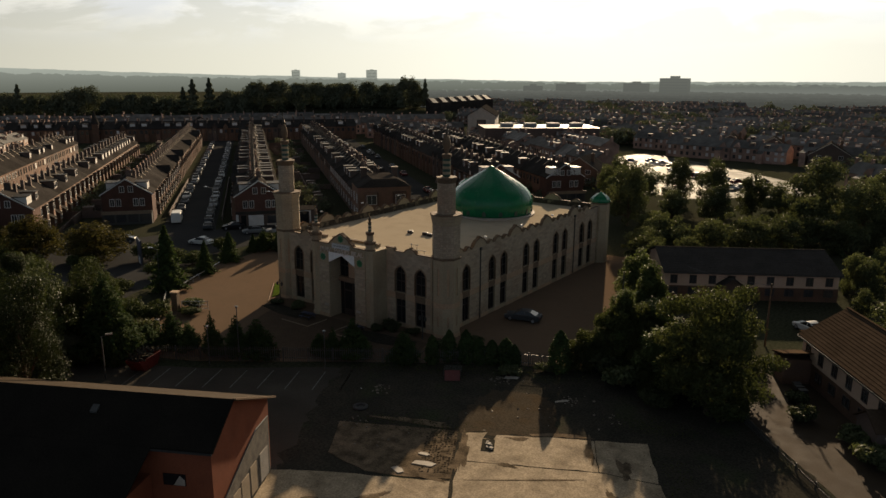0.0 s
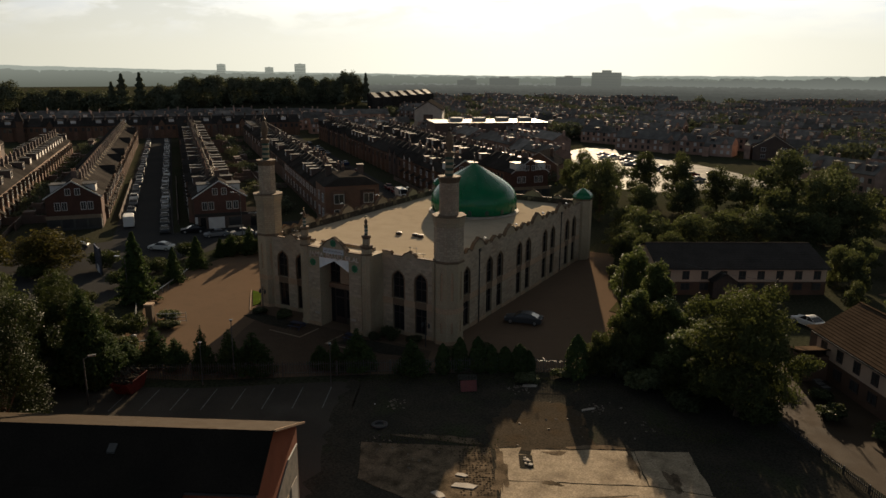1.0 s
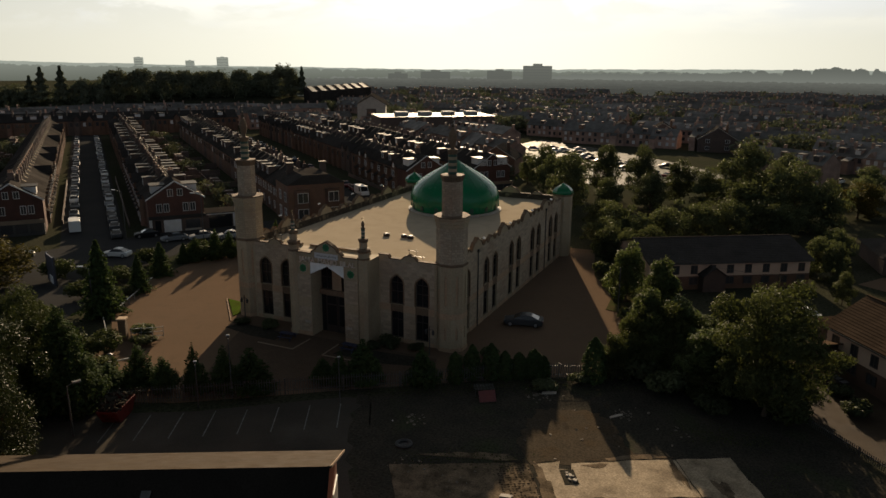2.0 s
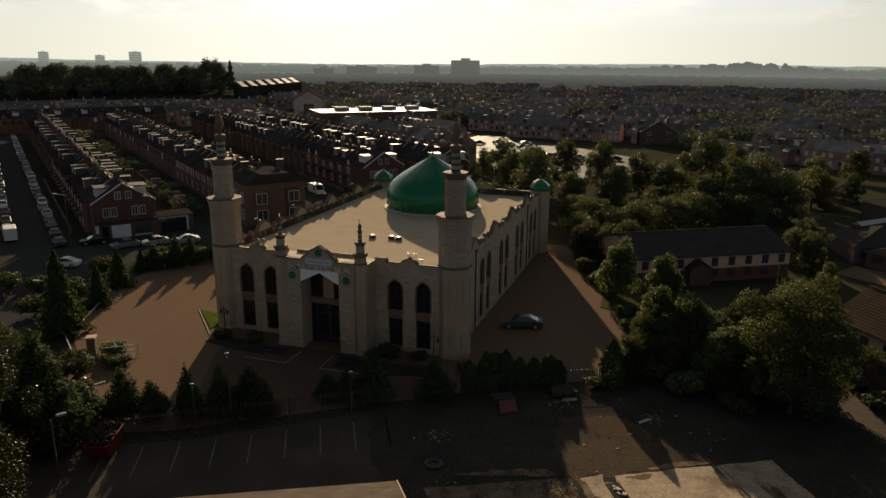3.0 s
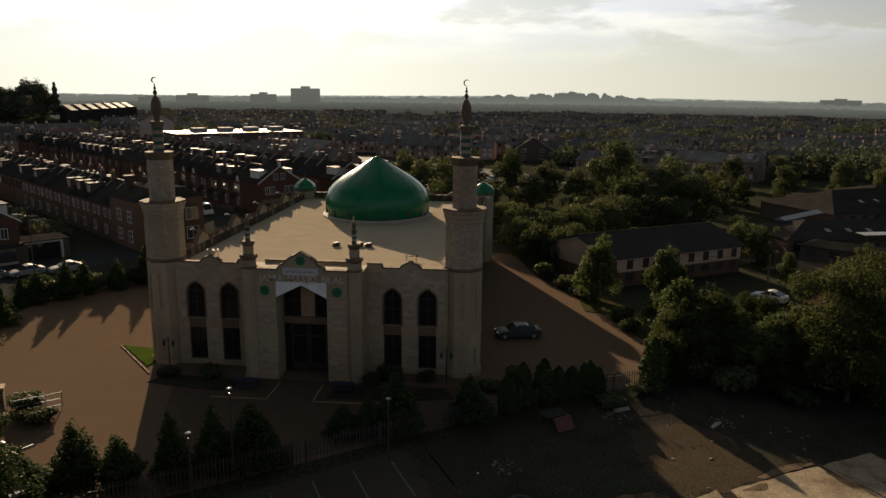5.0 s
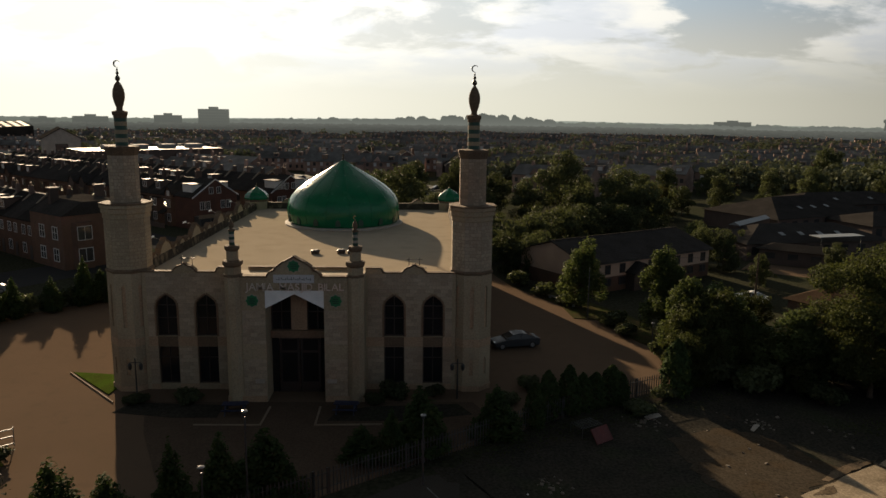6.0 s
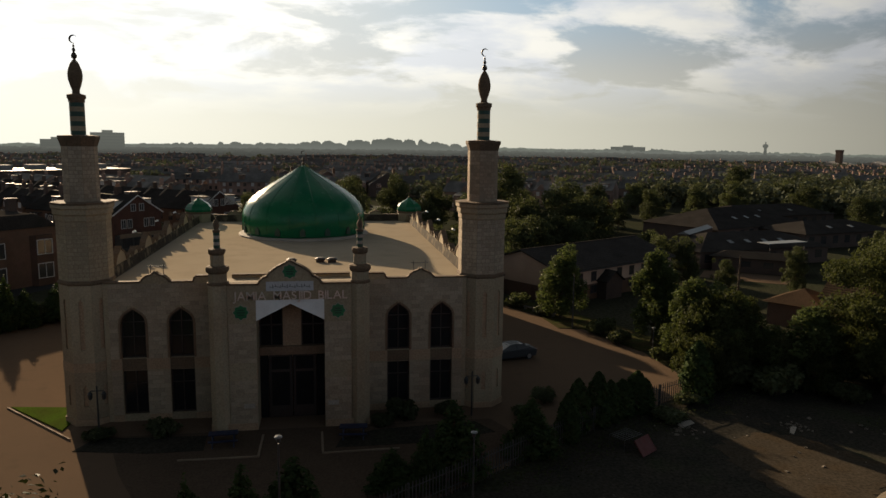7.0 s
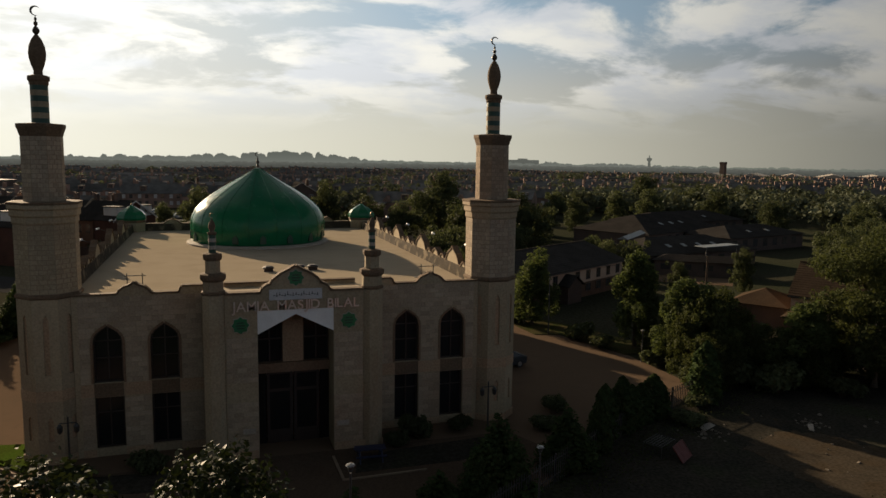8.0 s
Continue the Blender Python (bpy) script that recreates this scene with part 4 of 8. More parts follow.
for s in (-1, 1):
    part("entrance_spandrel", prism(bm_new(), [(s * OPEN, ESPR), (0, EAPEX), (0, 8.84), (s * OPEN, 8.84)], "y", EY + 0.02, EY + 0.3), M["white"], mosque, "plain white panel over the entrance arch")
peak = [(-4.0, 9.85), (-2.0, 9.85), (-1.86, 10.12), (-1.62, 10.28), (-1.42, 10.34), (-1.3, 10.58), (-0.8, 10.95), (-0.38, 11.15), (0.0, 11.38)]
peak += [(-x, z) for x, z in peak[-2::-1]]
bm = bm_new()
for (p0, q0), (p1, q1) in zip(peak, peak[1:]):
    prism(bm, [(p0, 9.84), (p1, 9.84), (p1, q1 + 0.001), (p0, q0 + 0.001)], "y", EY, EY + 0.4)
part("entrance_gable", bm, M["stone"], mosque)
part("entrance_coping", strip(bm_new(), peak, 0.12, "y", EY - 0.1, EY + 0.48), M["dark_stone"], mosque, "brown coping of the entrance gable", weld=True)
part("rear_parapet", box(bm_new(), -3.98, 3.98, WY + 0.002, WY + 0.34, 9.2, 10.02), M["stone"], mosque)
part("rear_coping", box(bm_new(), -3.98, 3.98, WY - 0.06, WY + 0.40, 10.02, 10.12), M["dark_stone"], mosque)
part("entrance_roof", box(bm_new(), -4.0, 4.0, EY + 0.4, WY, 8.9, 9.2), M["roofing"], mosque)
# recess: back wall with two tall windows, lintel, doors
part("entrance_pier", box(bm_new(), -0.62, 0.62, -0.35, 0.1, 5.2, 8.84), M["band"], mosque)
part("entrance_lintel", box(bm_new(), -OPEN, OPEN, -0.6, 0.1, 4.62, 5.2), M["brown_trim"], mosque)
for s in (-1, 1):
    lo, hi = sorted((s * 0.62, s * OPEN))
    bm = bm_new()
    for f in (lo, hi - 0.08, (lo + hi) / 2 - 0.03):
        box(bm, f, f + 0.08, -0.2, -0.1, 5.2, 8.6)
    box(bm, lo, hi, -0.2, -0.1, 6.6, 6.68)
    w = part("entrance_window", bm, M["frame"], mosque)
    part("pane", box(bm_new(), lo, hi, -0.08, -0.05, 5.2, 8.8), M["pane"], w)
    lo, hi = sorted((s * 0.03, s * 1.6))
    bm = box(bm_new(), lo, hi, -0.25, -0.17, 0.05, 4.6)
    d = part("entrance_door", bm, M["frame"], mosque, "tall dark entrance door leaf")
    part("pane", box(bm_new(), lo + 0.18, hi - 0.18, -0.262, -0.252, 0.9, 3.3), M["pane"], d)
    part("pane", box(bm_new(), lo + 0.18, hi - 0.18, -0.262, -0.252, 3.5, 4.4), M["pane"], d)
    lo, hi = sorted((s * 1.64, s * OPEN))
    part("entrance_sidelight", box(bm_new(), lo, hi, -0.22, -0.18, 0.05, 4.6), M["pane"], mosque)
    part("entrance_plinth", box(bm_new(), *sorted((s * (OPEN + 0.03), s * 5.22)), EY - 0.06, EY + 0.1, 0.0, 0.5), M["band"], mosque)
    # turret pilaster
    x = s * 4.58
    part("turret_pilaster", octo(bm_new(), x, EY + 0.35, 1.22, 0.0, 9.9), M["stone"], mosque)
    part("turret_return", box(bm_new(), *sorted((s * 4.0, s * EX)), EY + 0.35, WY + 0.38, 0.0, 9.75), M["stone"], mosque)
    yy = EY + 0.35
    part("turret_ring", cornice(bm_new(), x, yy, [(1.22, 9.86), (1.32, 9.92), (1.32, 10.02), (1.1, 10.08)]), M["dark_stone"], mosque)
    part("turret_drum", octo(bm_new(), x, yy, 1.12, 10.05, 10.7), M["stone"], mosque)
    part("turret_collar", cornice(bm_new(), x, yy, [(1.1, 10.62), (1.36, 10.75), (1.42, 10.9), (1.36, 11.05), (0.85, 11.12)]), M["dark_stone"], mosque)
    part("turret_upper_drum", octo(bm_new(), x, yy, 0.82, 11.1, 11.9), M["stone"], mosque)
    part("turret_upper_collar", cornice(bm_new(), x, yy, [(0.8, 11.8), (1.0, 11.92), (1.04, 12.05), (1.0, 12.2), (0.5, 12.26)]), M["dark_stone"], mosque)
    for k in range(5):
        part("turret_lantern_band", lathe(bm_new(), [(0.21, 12.24 + k * 0.21), (0.21, 12.45 + k * 0.21)], 12, (x, yy, 0)), M["dark_green"] if k % 2 == 0 else M["grey_stone"], mosque)
    part("turret_bulb", lathe(bm_new(), [(0.24, 13.28), (0.26, 13.4), (0.12, 13.45), (0.17, 13.6), (0.2, 13.75), (0.15, 13.95), (0.06, 14.1), (0.02, 14.2)], 12, (x, yy, 0)), M["dark_stone"], mosque, smooth=True)
    part("turret_finial", crescent(bm_new(), (x, yy, 14.36), 0.13, 0.05), M["gold"], mosque)


def star(bm, at, r, axis_y, depth):
    pts = []
    for i in range(16):
        a, q = math.pi * i / 8, r if i % 2 == 0 else r * 0.80
        pts.append((at[0] + q * math.cos(a), at[1] + q * math.sin(a)))
    return prism(bm, pts, "y", axis_y - depth, axis_y)


for x, z, r in ((-3.15, 8.05, 0.50), (3.10, 8.05, 0.50), (0.0, 10.72, 0.48)):
    st = part("star_medallion", star(bm_new(), (x, z), r, EY - 0.003, 0.07), M["green"], mosque, "green eight-pointed star medallion")
    part("star_border", star(bm_new(), (x, z), r * 1.10, EY - 0.002, 0.045), M["grey_stone"], st)
    bm = bm_new()
    for k in (-1, 0, 1):
        box(bm, x - 0.26 + 0.05 * abs(k), x + 0.26 - 0.05 * abs(k), EY - 0.085, EY - 0.074, z + k * 0.16 - 0.04, z + k * 0.16 + 0.04)
    part("star_script", bm, M["dark_green"], st)
plaque = part("plaque", box(bm_new(), -1.52, 1.52, EY - 0.05, EY - 0.003, 9.44, 10.06), M["plaque"], mosque, "pale plaque with dark script")
bm = bm_new()
for k in range(17):
    x, z = 1.30 - 0.155 * k, 9.66 + 0.03 * (k % 3)
    box(bm, x - 0.12, x, EY - 0.062, EY - 0.052, z, z + 0.045)
    if k % 3 != 1:
        box(bm, x - 0.07 - 0.02 * (k % 2), x - 0.03 - 0.02 * (k % 2), EY - 0.062, EY - 0.052, z, z + 0.16 + 0.05 * (k % 2))
part("plaque_script", bm, M["post"], plaque)
part("plaque_rim", strip(bm_new(), [(-1.52, 9.44), (1.52, 9.44), (1.52, 10.06), (-1.52, 10.06), (-1.52, 9.44)], 0.05, "y", EY - 0.075, EY - 0.051), M["plaque"], plaque)


def lettering(text, x0, x1, z, size, y, material, parent):
    """Raised capitals spread evenly from x0 to x1."""
    metas = []
    for ch in text:
        if ch == " ":
            metas.append((None, size * 0.42))
            continue
        cu = bpy.data.curves.new("letter", "FONT")
        cu.body, cu.size, cu.extrude, cu.offset = ch, size, 0.05, 0.002
        tmp = bpy.data.objects.new("letter", cu)
        scene.collection.objects.link(tmp)
        me = bpy.data.meshes.new_from_object(tmp.evaluated_get(bpy.context.evaluated_depsgraph_get()))
        bpy.data.objects.remove(tmp)
        xs = [v.co.x for v in me.vertices]
        for v in me.vertices:
            v.co.x -= min(xs)
        metas.append((me, max(xs) - min(xs)))
    gap = ((x1 - x0) - sum(w for _, w in metas)) / (len(metas) - 1)
    x = x0
    for me, w in metas:
        if me:
            me.materials.clear()
            me.materials.append(material)
            ob = part("letter", me, material, parent)
            ob.matrix_basis = pose(x, y, z, 90, 0, 0)
        x += w + gap


lettering("JAMIA MASJID BILAL", -3.62, 3.72, 8.86, 0.80, EY - 0.06, M["letters"], mosque)

# roof vents and aerial rails on the flat roof
for x, y in ((-0.5, 12.4), (1.9, 12.7), (2.9, 12.5)):
    v = thing("roof_vent", "low dark roof vent on the flat roof", "vent", "roof vents", at=(x, y, ROOF))
    part("vent_base", box(bm_new(), -0.35, 0.35, -0.25, 0.25, 0, 0.16), M["frame"], v)
    part("vent_cowl", lathe(bm_new(), [(0.42, 0.2), (0.46, 0.3), (0.25, 0.42)], 12), M["frame"], v)
for x, y in ((-9.2, 1.6), (9.2, 2.2)):
    v = thing("roof_anchor_frame", "small steel anchor frame on the roof edge", "frame", at=(x, y, ROOF))
    bm = tube(bm_new(), (-0.5, 0, 0), (-0.5, 0, 0.85), 0.035)
    tube(bm, (0.5, 0, 0), (0.5, 0, 0.85), 0.035)
    part("legs", bm, M["steel"], v)
    part("rail", tube(bm_new(), (-0.8, 0, 0.85), (0.8, 0, 0.85), 0.035), M["steel"], v)


# ---- plants ----
def leaf_mesh(name, pos, out, size, rng, material, up=0.35):
    """Many small leaf blades at pos, each turned at random about the outward way."""
    n = len(pos)
    nrm = out + rng.normal(0, 0.75, (n, 3)) + np.array([0, 0, up])
    nrm /= np.linalg.norm(nrm, axis=1, keepdims=True) + 1e-9
    ref = rng.normal(0, 1, (n, 3))
    a = np.cross(nrm, ref)
    a /= np.linalg.norm(a, axis=1, keepdims=True) + 1e-9
    b = np.cross(nrm, a)
    s = size * rng.uniform(0.6, 1.35, (n, 1))
    v = np.stack([pos - a * s, pos - b * s * 0.62 + nrm * s * 0.15, pos + a * s, pos + b * s * 0.62 + nrm * s * 0.15], 1).reshape(-1, 3)
    me = bpy.data.meshes.new(name)
    me.vertices.add(4 * n)
    me.vertices.foreach_set("co", v.astype(np.float32).ravel())
    me.loops.add(4 * n)
    me.loops.foreach_set("vertex_index", np.arange(4 * n, dtype=np.int32))
    me.polygons.add(n)
    me.polygons.foreach_set("loop_start", np.arange(0, 4 * n, 4, dtype=np.int32))
    me.update(calc_edges=True)
    me.validate()
    me.materials.append(material)
    return me


def lobed(rng, lobes, count):
    """Points and outward ways on the shells of overlapping lobes (x, y, z, radius, height)."""
    w = np.array([l[3] ** 2 for l in lobes])
    pick = rng.choice(len(lobes), count, p=w / w.sum())
    L = np.array(lobes)[pick]
    d = rng.normal(0, 1, (count, 3))
    d /= np.linalg.norm(d, axis=1, keepdims=True)
    bumps = 1 + 0.22 * np.sin(d[:, 0] * 7 + pick) * np.sin(d[:, 1] * 6 + 2 * pick) + 0.12 * np.sin(d[:, 2] * 11 + pick)
    r = (rng.uniform(0.25, 1.0, count) ** 0.35) * bumps
    p = L[:, :3] + d * np.stack([L[:, 3], L[:, 3], L[:, 4]], 1) * r[:, None]
    return p, d


def broadleaf(name, label, seed, h=10.0, spread=3.4, lean=0.0, leaves=6500, leaf=0.21, material="leaf", low=0.26, crest=()):
    """A tree with a tapered trunk, limbs and a lobed crown."""
    rng = np.random.default_rng(seed)
    tree = thing(name, label, "tree")
    bm = bm_new()
    fork = h * low * 0.9
    tube(bm, (0, 0, -0.2), (0.05, 0.03, fork * 0.5), 0.030 * h, 0.022 * h, 9)
    tube(bm, (0.05, 0.03, fork * 0.5), (0.1, 0, fork), 0.022 * h, 0.019 * h, 9)
    tube(bm, (0.1, 0, fork), (lean * 0.5, 0.1, h * 0.72), 0.018 * h, 0.006 * h, 7)
    lobes = [(lean * 0.6, 0, h * 0.80, spread * 0.50, h * 0.20), (0, 0, h * 0.55, spread * 0.6, h * 0.24)]
    k = 11
    for i in range(k):
        a = 2 * math.pi * i / k * 2.4 + rng.uniform(-0.3, 0.3)
        z = h * (low + 0.10 + (0.86 - low) * (i + 0.5) / k * 0.82)
        reach = spread * (0.66 - 0.36 * max(0.0, (z / h - 0.5) * 2)) * rng.uniform(0.8, 1.15)
        c = (reach * math.cos(a) + lean * z / h * 0.6, reach * math.sin(a), z)
        tube(bm, (0.1, 0, fork + (z - fork) * 0.35), (c[0] * 0.9, c[1] * 0.9, c[2]), 0.010 * h, 0.003 * h, 5)
        lobes.append((*c, spread * rng.uniform(0.34, 0.48), h * rng.uniform(0.10, 0.15)))
        for _ in range(2):
            e = Vector(c) + Vector(rng.normal(0, 0.30, 3)) * spread
            lobes.append((e.x, e.y, max(h * low, min(h * 0.93, e.z)), spread * rng.uniform(0.15, 0.24), h * rng.uniform(0.05, 0.08)))
    part("trunk", bm, M["bark"], tree)
    p, d = lobed(rng, lobes, leaves)
    if crest:
        p2, d2 = lobed(rng, list(crest), leaves // 2)
        part("upper_crown", leaf_mesh("upper_crown", p2, d2, 0.033, rng, M[material]), M[material], tree)
    part("crown", leaf_mesh("crown", p, d, leaf, rng, M[material]), M[material], tree)
    return tree


def upright(name, label, seed, h=11.0, spread=3.0, leaves=17000, leaf=0.115, material="leaf_light"):
    """A young tree of many upright shoots, feathery at the top."""
    rng = np.random.default_rng(seed)
    tree = thing(name, label, "tree")
    bm = tube(bm_new(), (0, 0, -0.2), (0, 0, h * 0.8), 0.016 * h, 0.005 * h, 8)
    lobes = []
    for i in range(34):
        a, t = i * 2.4, rng.uniform(0.0, 1.0)
        rad = spread * 0.80 * math.sqrt(rng.uniform(0.02, 1.0)) * (1 - 0.72 * t ** 1.5)
        x, y, z = rad * math.cos(a), rad * math.sin(a), h * (0.14 + 0.72 * t)
        tube(bm, (0, 0, z * 0.55), (x, y, z), 0.004 * h, 0.0015 * h, 4)
        lobes.append((x, y, z, spread * rng.uniform(0.13, 0.26), h * rng.uniform(0.075, 0.15)))
    part("trunk", bm, M["bark"], tree)
    p, d = lobed(rng, lobes, leaves)
    p[:, 2] = np.maximum(p[:, 2], 0.1)
    part("crown", leaf_mesh("crown", p, d, leaf, rng, M[material], 0.1), M[material], tree)
    return tree


def conifer(name, label, seed, h=9.0, r=2.4, leaves=4500, leaf=0.20, columnar=False):
    rng = np.random.default_rng(seed)
    tree = thing(name, label, "tree")
    bm = tube(bm_new(), (0, 0, -0.2), (0, 0, h * 0.95), 0.02 * h, 0.004 * h, 8)
    part("trunk", bm, M["bark"], tree)
    if columnar:
        t = rng.uniform(0.0, 1.0, leaves)
        rad = r * np.minimum(1.0, 0.80 + t * 1.2) * np.clip(1 - t ** 2.6, 0.0, 1) ** 0.75
        a = rng.uniform(0, 2 * np.pi, leaves)
        rr = rad * (0.86 + 0.18 * np.sin(a * 5 + t * 9) * np.sin(t * 23 + a * 2)) * rng.uniform(0.25, 1, leaves) ** 0.25
        z = 0.1 + t * h
        up = 0.9
    else:
        t = rng.uniform(0, 1, leaves) ** 1.25
        tier = (t * 11) % 1.0
        a = rng.uniform(0, 2 * np.pi, leaves)
        rad = r * (1 - t) ** 0.85 * (1.0 - 0.45 * tier) * (0.8 + 0.25 * np.sin(a * 6 + np.floor(t * 11) * 2.1))
        rr = rad * rng.uniform(0.1, 1, leaves) ** 0.45
        z = h * (0.06 + 0.93 * t) - 0.12 * rr
        up = 0.2
    p = np.stack([rr * np.cos(a), rr * np.sin(a), z], 1)
    d = np.stack([np.cos(a), np.sin(a), np.full(leaves, 0.15)], 1)
    part("crown", leaf_mesh("crown", p, d, leaf, rng, M["needle"], up), M["needle"], tree)
    return tree


def shaggy(name, label, seed, h=4.5, r=1.5, leaves=6500, leaf=0.105):
    """A bushy conifer: an upright form of many ragged sprays, narrowing to a few leaders."""
    rng = np.random.default_rng(seed)
    tree = thing(name, label, "tree")
    part("trunk", tube(bm_new(), (0, 0, -0.1), (0, 0, h * 0.9), 0.02 * h, 0.005 * h, 7), M["bark"], tree)
    lobes = []
    for i in range(26):
        t = (i + 0.5) / 26
        a = i * 2.4
        reach = r * (1 - t) ** 0.7 * rng.uniform(0.35, 0.72)
        lobes.append((reach * math.cos(a), reach * math.sin(a), h * (0.08 + 0.84 * t), r * (0.46 * (1 - t) + 0.10) * rng.uniform(0.8, 1.2), h * rng.uniform(0.08, 0.14)))
    p, d = lobed(rng, lobes, leaves)
    p[:, 2] = np.maximum(p[:, 2], 0.05)
    part("crown", leaf_mesh("crown", p, d, leaf, rng, M["needle"], 0.8), M["needle"], tree)
    return tree


def bush(name, label, seed, h=1.4, r=1.2, leaves=1400, leaf=0.13, material="leaf"):
    rng = np.random.default_rng(seed)
    ob = thing(name, label, "bush")
    bm = bm_new()
    lobes = []
    for i in range(7):
        a = i * 2.4
        c = (0.55 * r * math.cos(a) * rng.uniform(0.4, 1), 0.55 * r * math.sin(a) * rng.uniform(0.4, 1), h * rng.uniform(0.35, 0.72))
        lobes.append((*c, r * rng.uniform(0.35, 0.55), h * rng.uniform(0.25, 0.34)))
        tube(bm, (0, 0, -0.05), c, 0.03, 0.012, 5)
    part("stem", bm, M["bark"], ob)
    p, d = lobed(rng, lobes, leaves)
    p[:, 2] = np.maximum(p[:, 2], 0.03)
    part("crown", leaf_mesh("crown", p, d, leaf, rng, M[material]), M[material], ob)
    return ob


def plant(masters, spots, seed, base_h, base_r):
    """Copies of the masters at (x, y, height, radius); the first spots take the masters themselves."""
    rng = random.Random(seed)
    for i, (x, y, h, r) in enumerate(spots):
        src = masters[i % len(masters)]
        m = Matrix.Translation((x, y, 0)) @ Matrix.Rotation(rng.uniform(0, 6.28), 4, "Z") @ Matrix.Diagonal((r / base_r, r / base_r, h / base_h, 1))
        if i < len(masters):
            src.matrix_basis = m
        else:
            copy_thing(src, m)


BROAD = "leafy green broadleaf tree with an uneven crown"
def broad_set(seed, n, **kw):
    return [broadleaf("tree", BROAD, seed + i, **kw) for i in range(n)]


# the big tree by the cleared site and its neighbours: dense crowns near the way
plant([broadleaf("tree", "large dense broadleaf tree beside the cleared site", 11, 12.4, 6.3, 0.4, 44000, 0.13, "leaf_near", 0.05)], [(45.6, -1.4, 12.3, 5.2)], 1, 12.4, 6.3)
plant([upright("tree", "tall slender light green tree by the yard fence", 21 + i, 11.0, 3.0) for i in range(3)],
      [(33.8, 14.8, 9.6, 3.7), (28.0, 25.6, 8.9, 3.5), (33.6, 7.4, 8.4, 3.2), (36.6, 7.8, 8.4, 3.6), (38.8, 9.8, 6.8, 3.0), (35.2, 3.2, 6.2, 2.6), (40.5, 0.6, 8.0, 3.2), (38.4, 4.4, 6.6, 3.0), (36.0, 11.5, 6.6, 2.8)], 2, 11.0, 3.0)
plant([shaggy("conifer", "tall dark bushy conifer by the parking area", 83, 10.0, 3.4, 22000, 0.14)], [(-11.6, -27.2, 10.2, 3.6)], 15, 10.0, 3.4)
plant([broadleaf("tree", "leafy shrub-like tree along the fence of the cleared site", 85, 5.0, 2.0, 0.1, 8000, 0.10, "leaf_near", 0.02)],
      [(31.6, 1.7, 4.5, 1.5), (33.1, 2.4, 5.2, 1.8), (34.8, 3.9, 7.2, 2.6), (36.3, 5.4, 8.2, 2.7), (32.8, 5.0, 7.0, 2.2), (34.2, 6.4, 8.2, 2.7), (31.2, 0.5, 3.7, 1.2), (32.6, 1.0, 4.2, 1.4), (34.4, 2.0, 4.8, 1.7), (36.6, 2.6, 5.0, 1.9), (38.8, 1.8, 5.2, 2.1), (40.2, -0.4, 4.8, 2.0), (42.6, 1.4, 6.0, 2.4), (41.5, 13.6, 5.8, 2.2), (44.5, 16.5, 4.6, 2.0)], 18, 5.0, 2.0)
plant([broadleaf("tree", "dense dark green tree by the parking area", 31 + i, 11.0, 4.2, 0.2, 24000, 0.13, "leaf_dark", 0.04) for i in range(2)],
      [(-12.4, -36.6, 13.2, 4.4), (-19.0, -31.5, 11.5, 4.2), (-25.5, -38.0, 12.0, 4.6), (-18.4, -23.5, 6.4, 2.4), (-23.5, -22.0, 7.5, 2.8), (-29.0, -27.0, 9.0, 3.4), (-16.0, -27.5, 8.0, 2.6)]
      + [(-8.6, -40.8, 12.4, 3.6)], 3, 11.0, 4.2)
tall = broadleaf("tree", "tall dark tree with small glossy leaves by the parking area", 37, 14.4, 4.2, 0.0, 50000, 0.075, "leaf_gloss", 0.04,
                 [(-0.75, 0.4, 14.4, 0.75, 0.85), (-0.2, 0.35, 14.2, 0.6, 0.5), (0.75, 0.45, 14.5, 0.6, 0.72), (0.45, 0.4, 14.0, 0.6, 0.6), (-1.1, 0.4, 14.3, 0.6, 0.6)])
tall.matrix_basis = pose(-5.3, -38.8, 0)
# trees behind the mosque and round the car park
plant(broad_set(41, 3, h=11.5, spread=4.6, leaves=11000, leaf=0.19, low=0.05),
      [(6.3, 77, 13.2, 4.6), (-6.9, 103, 12.0, 4.0), (0.4, 101, 10.6, 4.4), (8, 103, 10.8, 4.4), (17.0, 100, 12.6, 4.8), (25.4, 101, 11.2, 4.4), (38.8, 95, 13.4, 6.2), (48.2, 87, 12.6, 5.8),
       (47, 135, 10.0, 4.4), (64, 122, 7.4, 3.8), (31.5, 97, 9.0, 4.6), (12.5, 86, 8.0, 3.8), (21, 88, 7.5, 4.2), (55, 98, 8.0, 3.6), (-14, 112, 9.0, 2.8), (-2, 92, 9.5, 3.6), (44, 104, 10.0, 4.2)], 4, 11.5, 4.9)
plant([broadleaf("tree", "green tree turning yellow", 51, 10.0, 3.6, 0.2, 11000, 0.16, "leaf_yellow", 0.04)],
      [(-61.5, -10.8, 8.0, 4.2), (-53.5, -4.8, 8.6, 4.5), (-76, -14, 7.5, 4.6), (60.5, 101, 9.5, 3.8), (-26, 104, 9.0, 3.0)], 5, 10.0, 3.6)
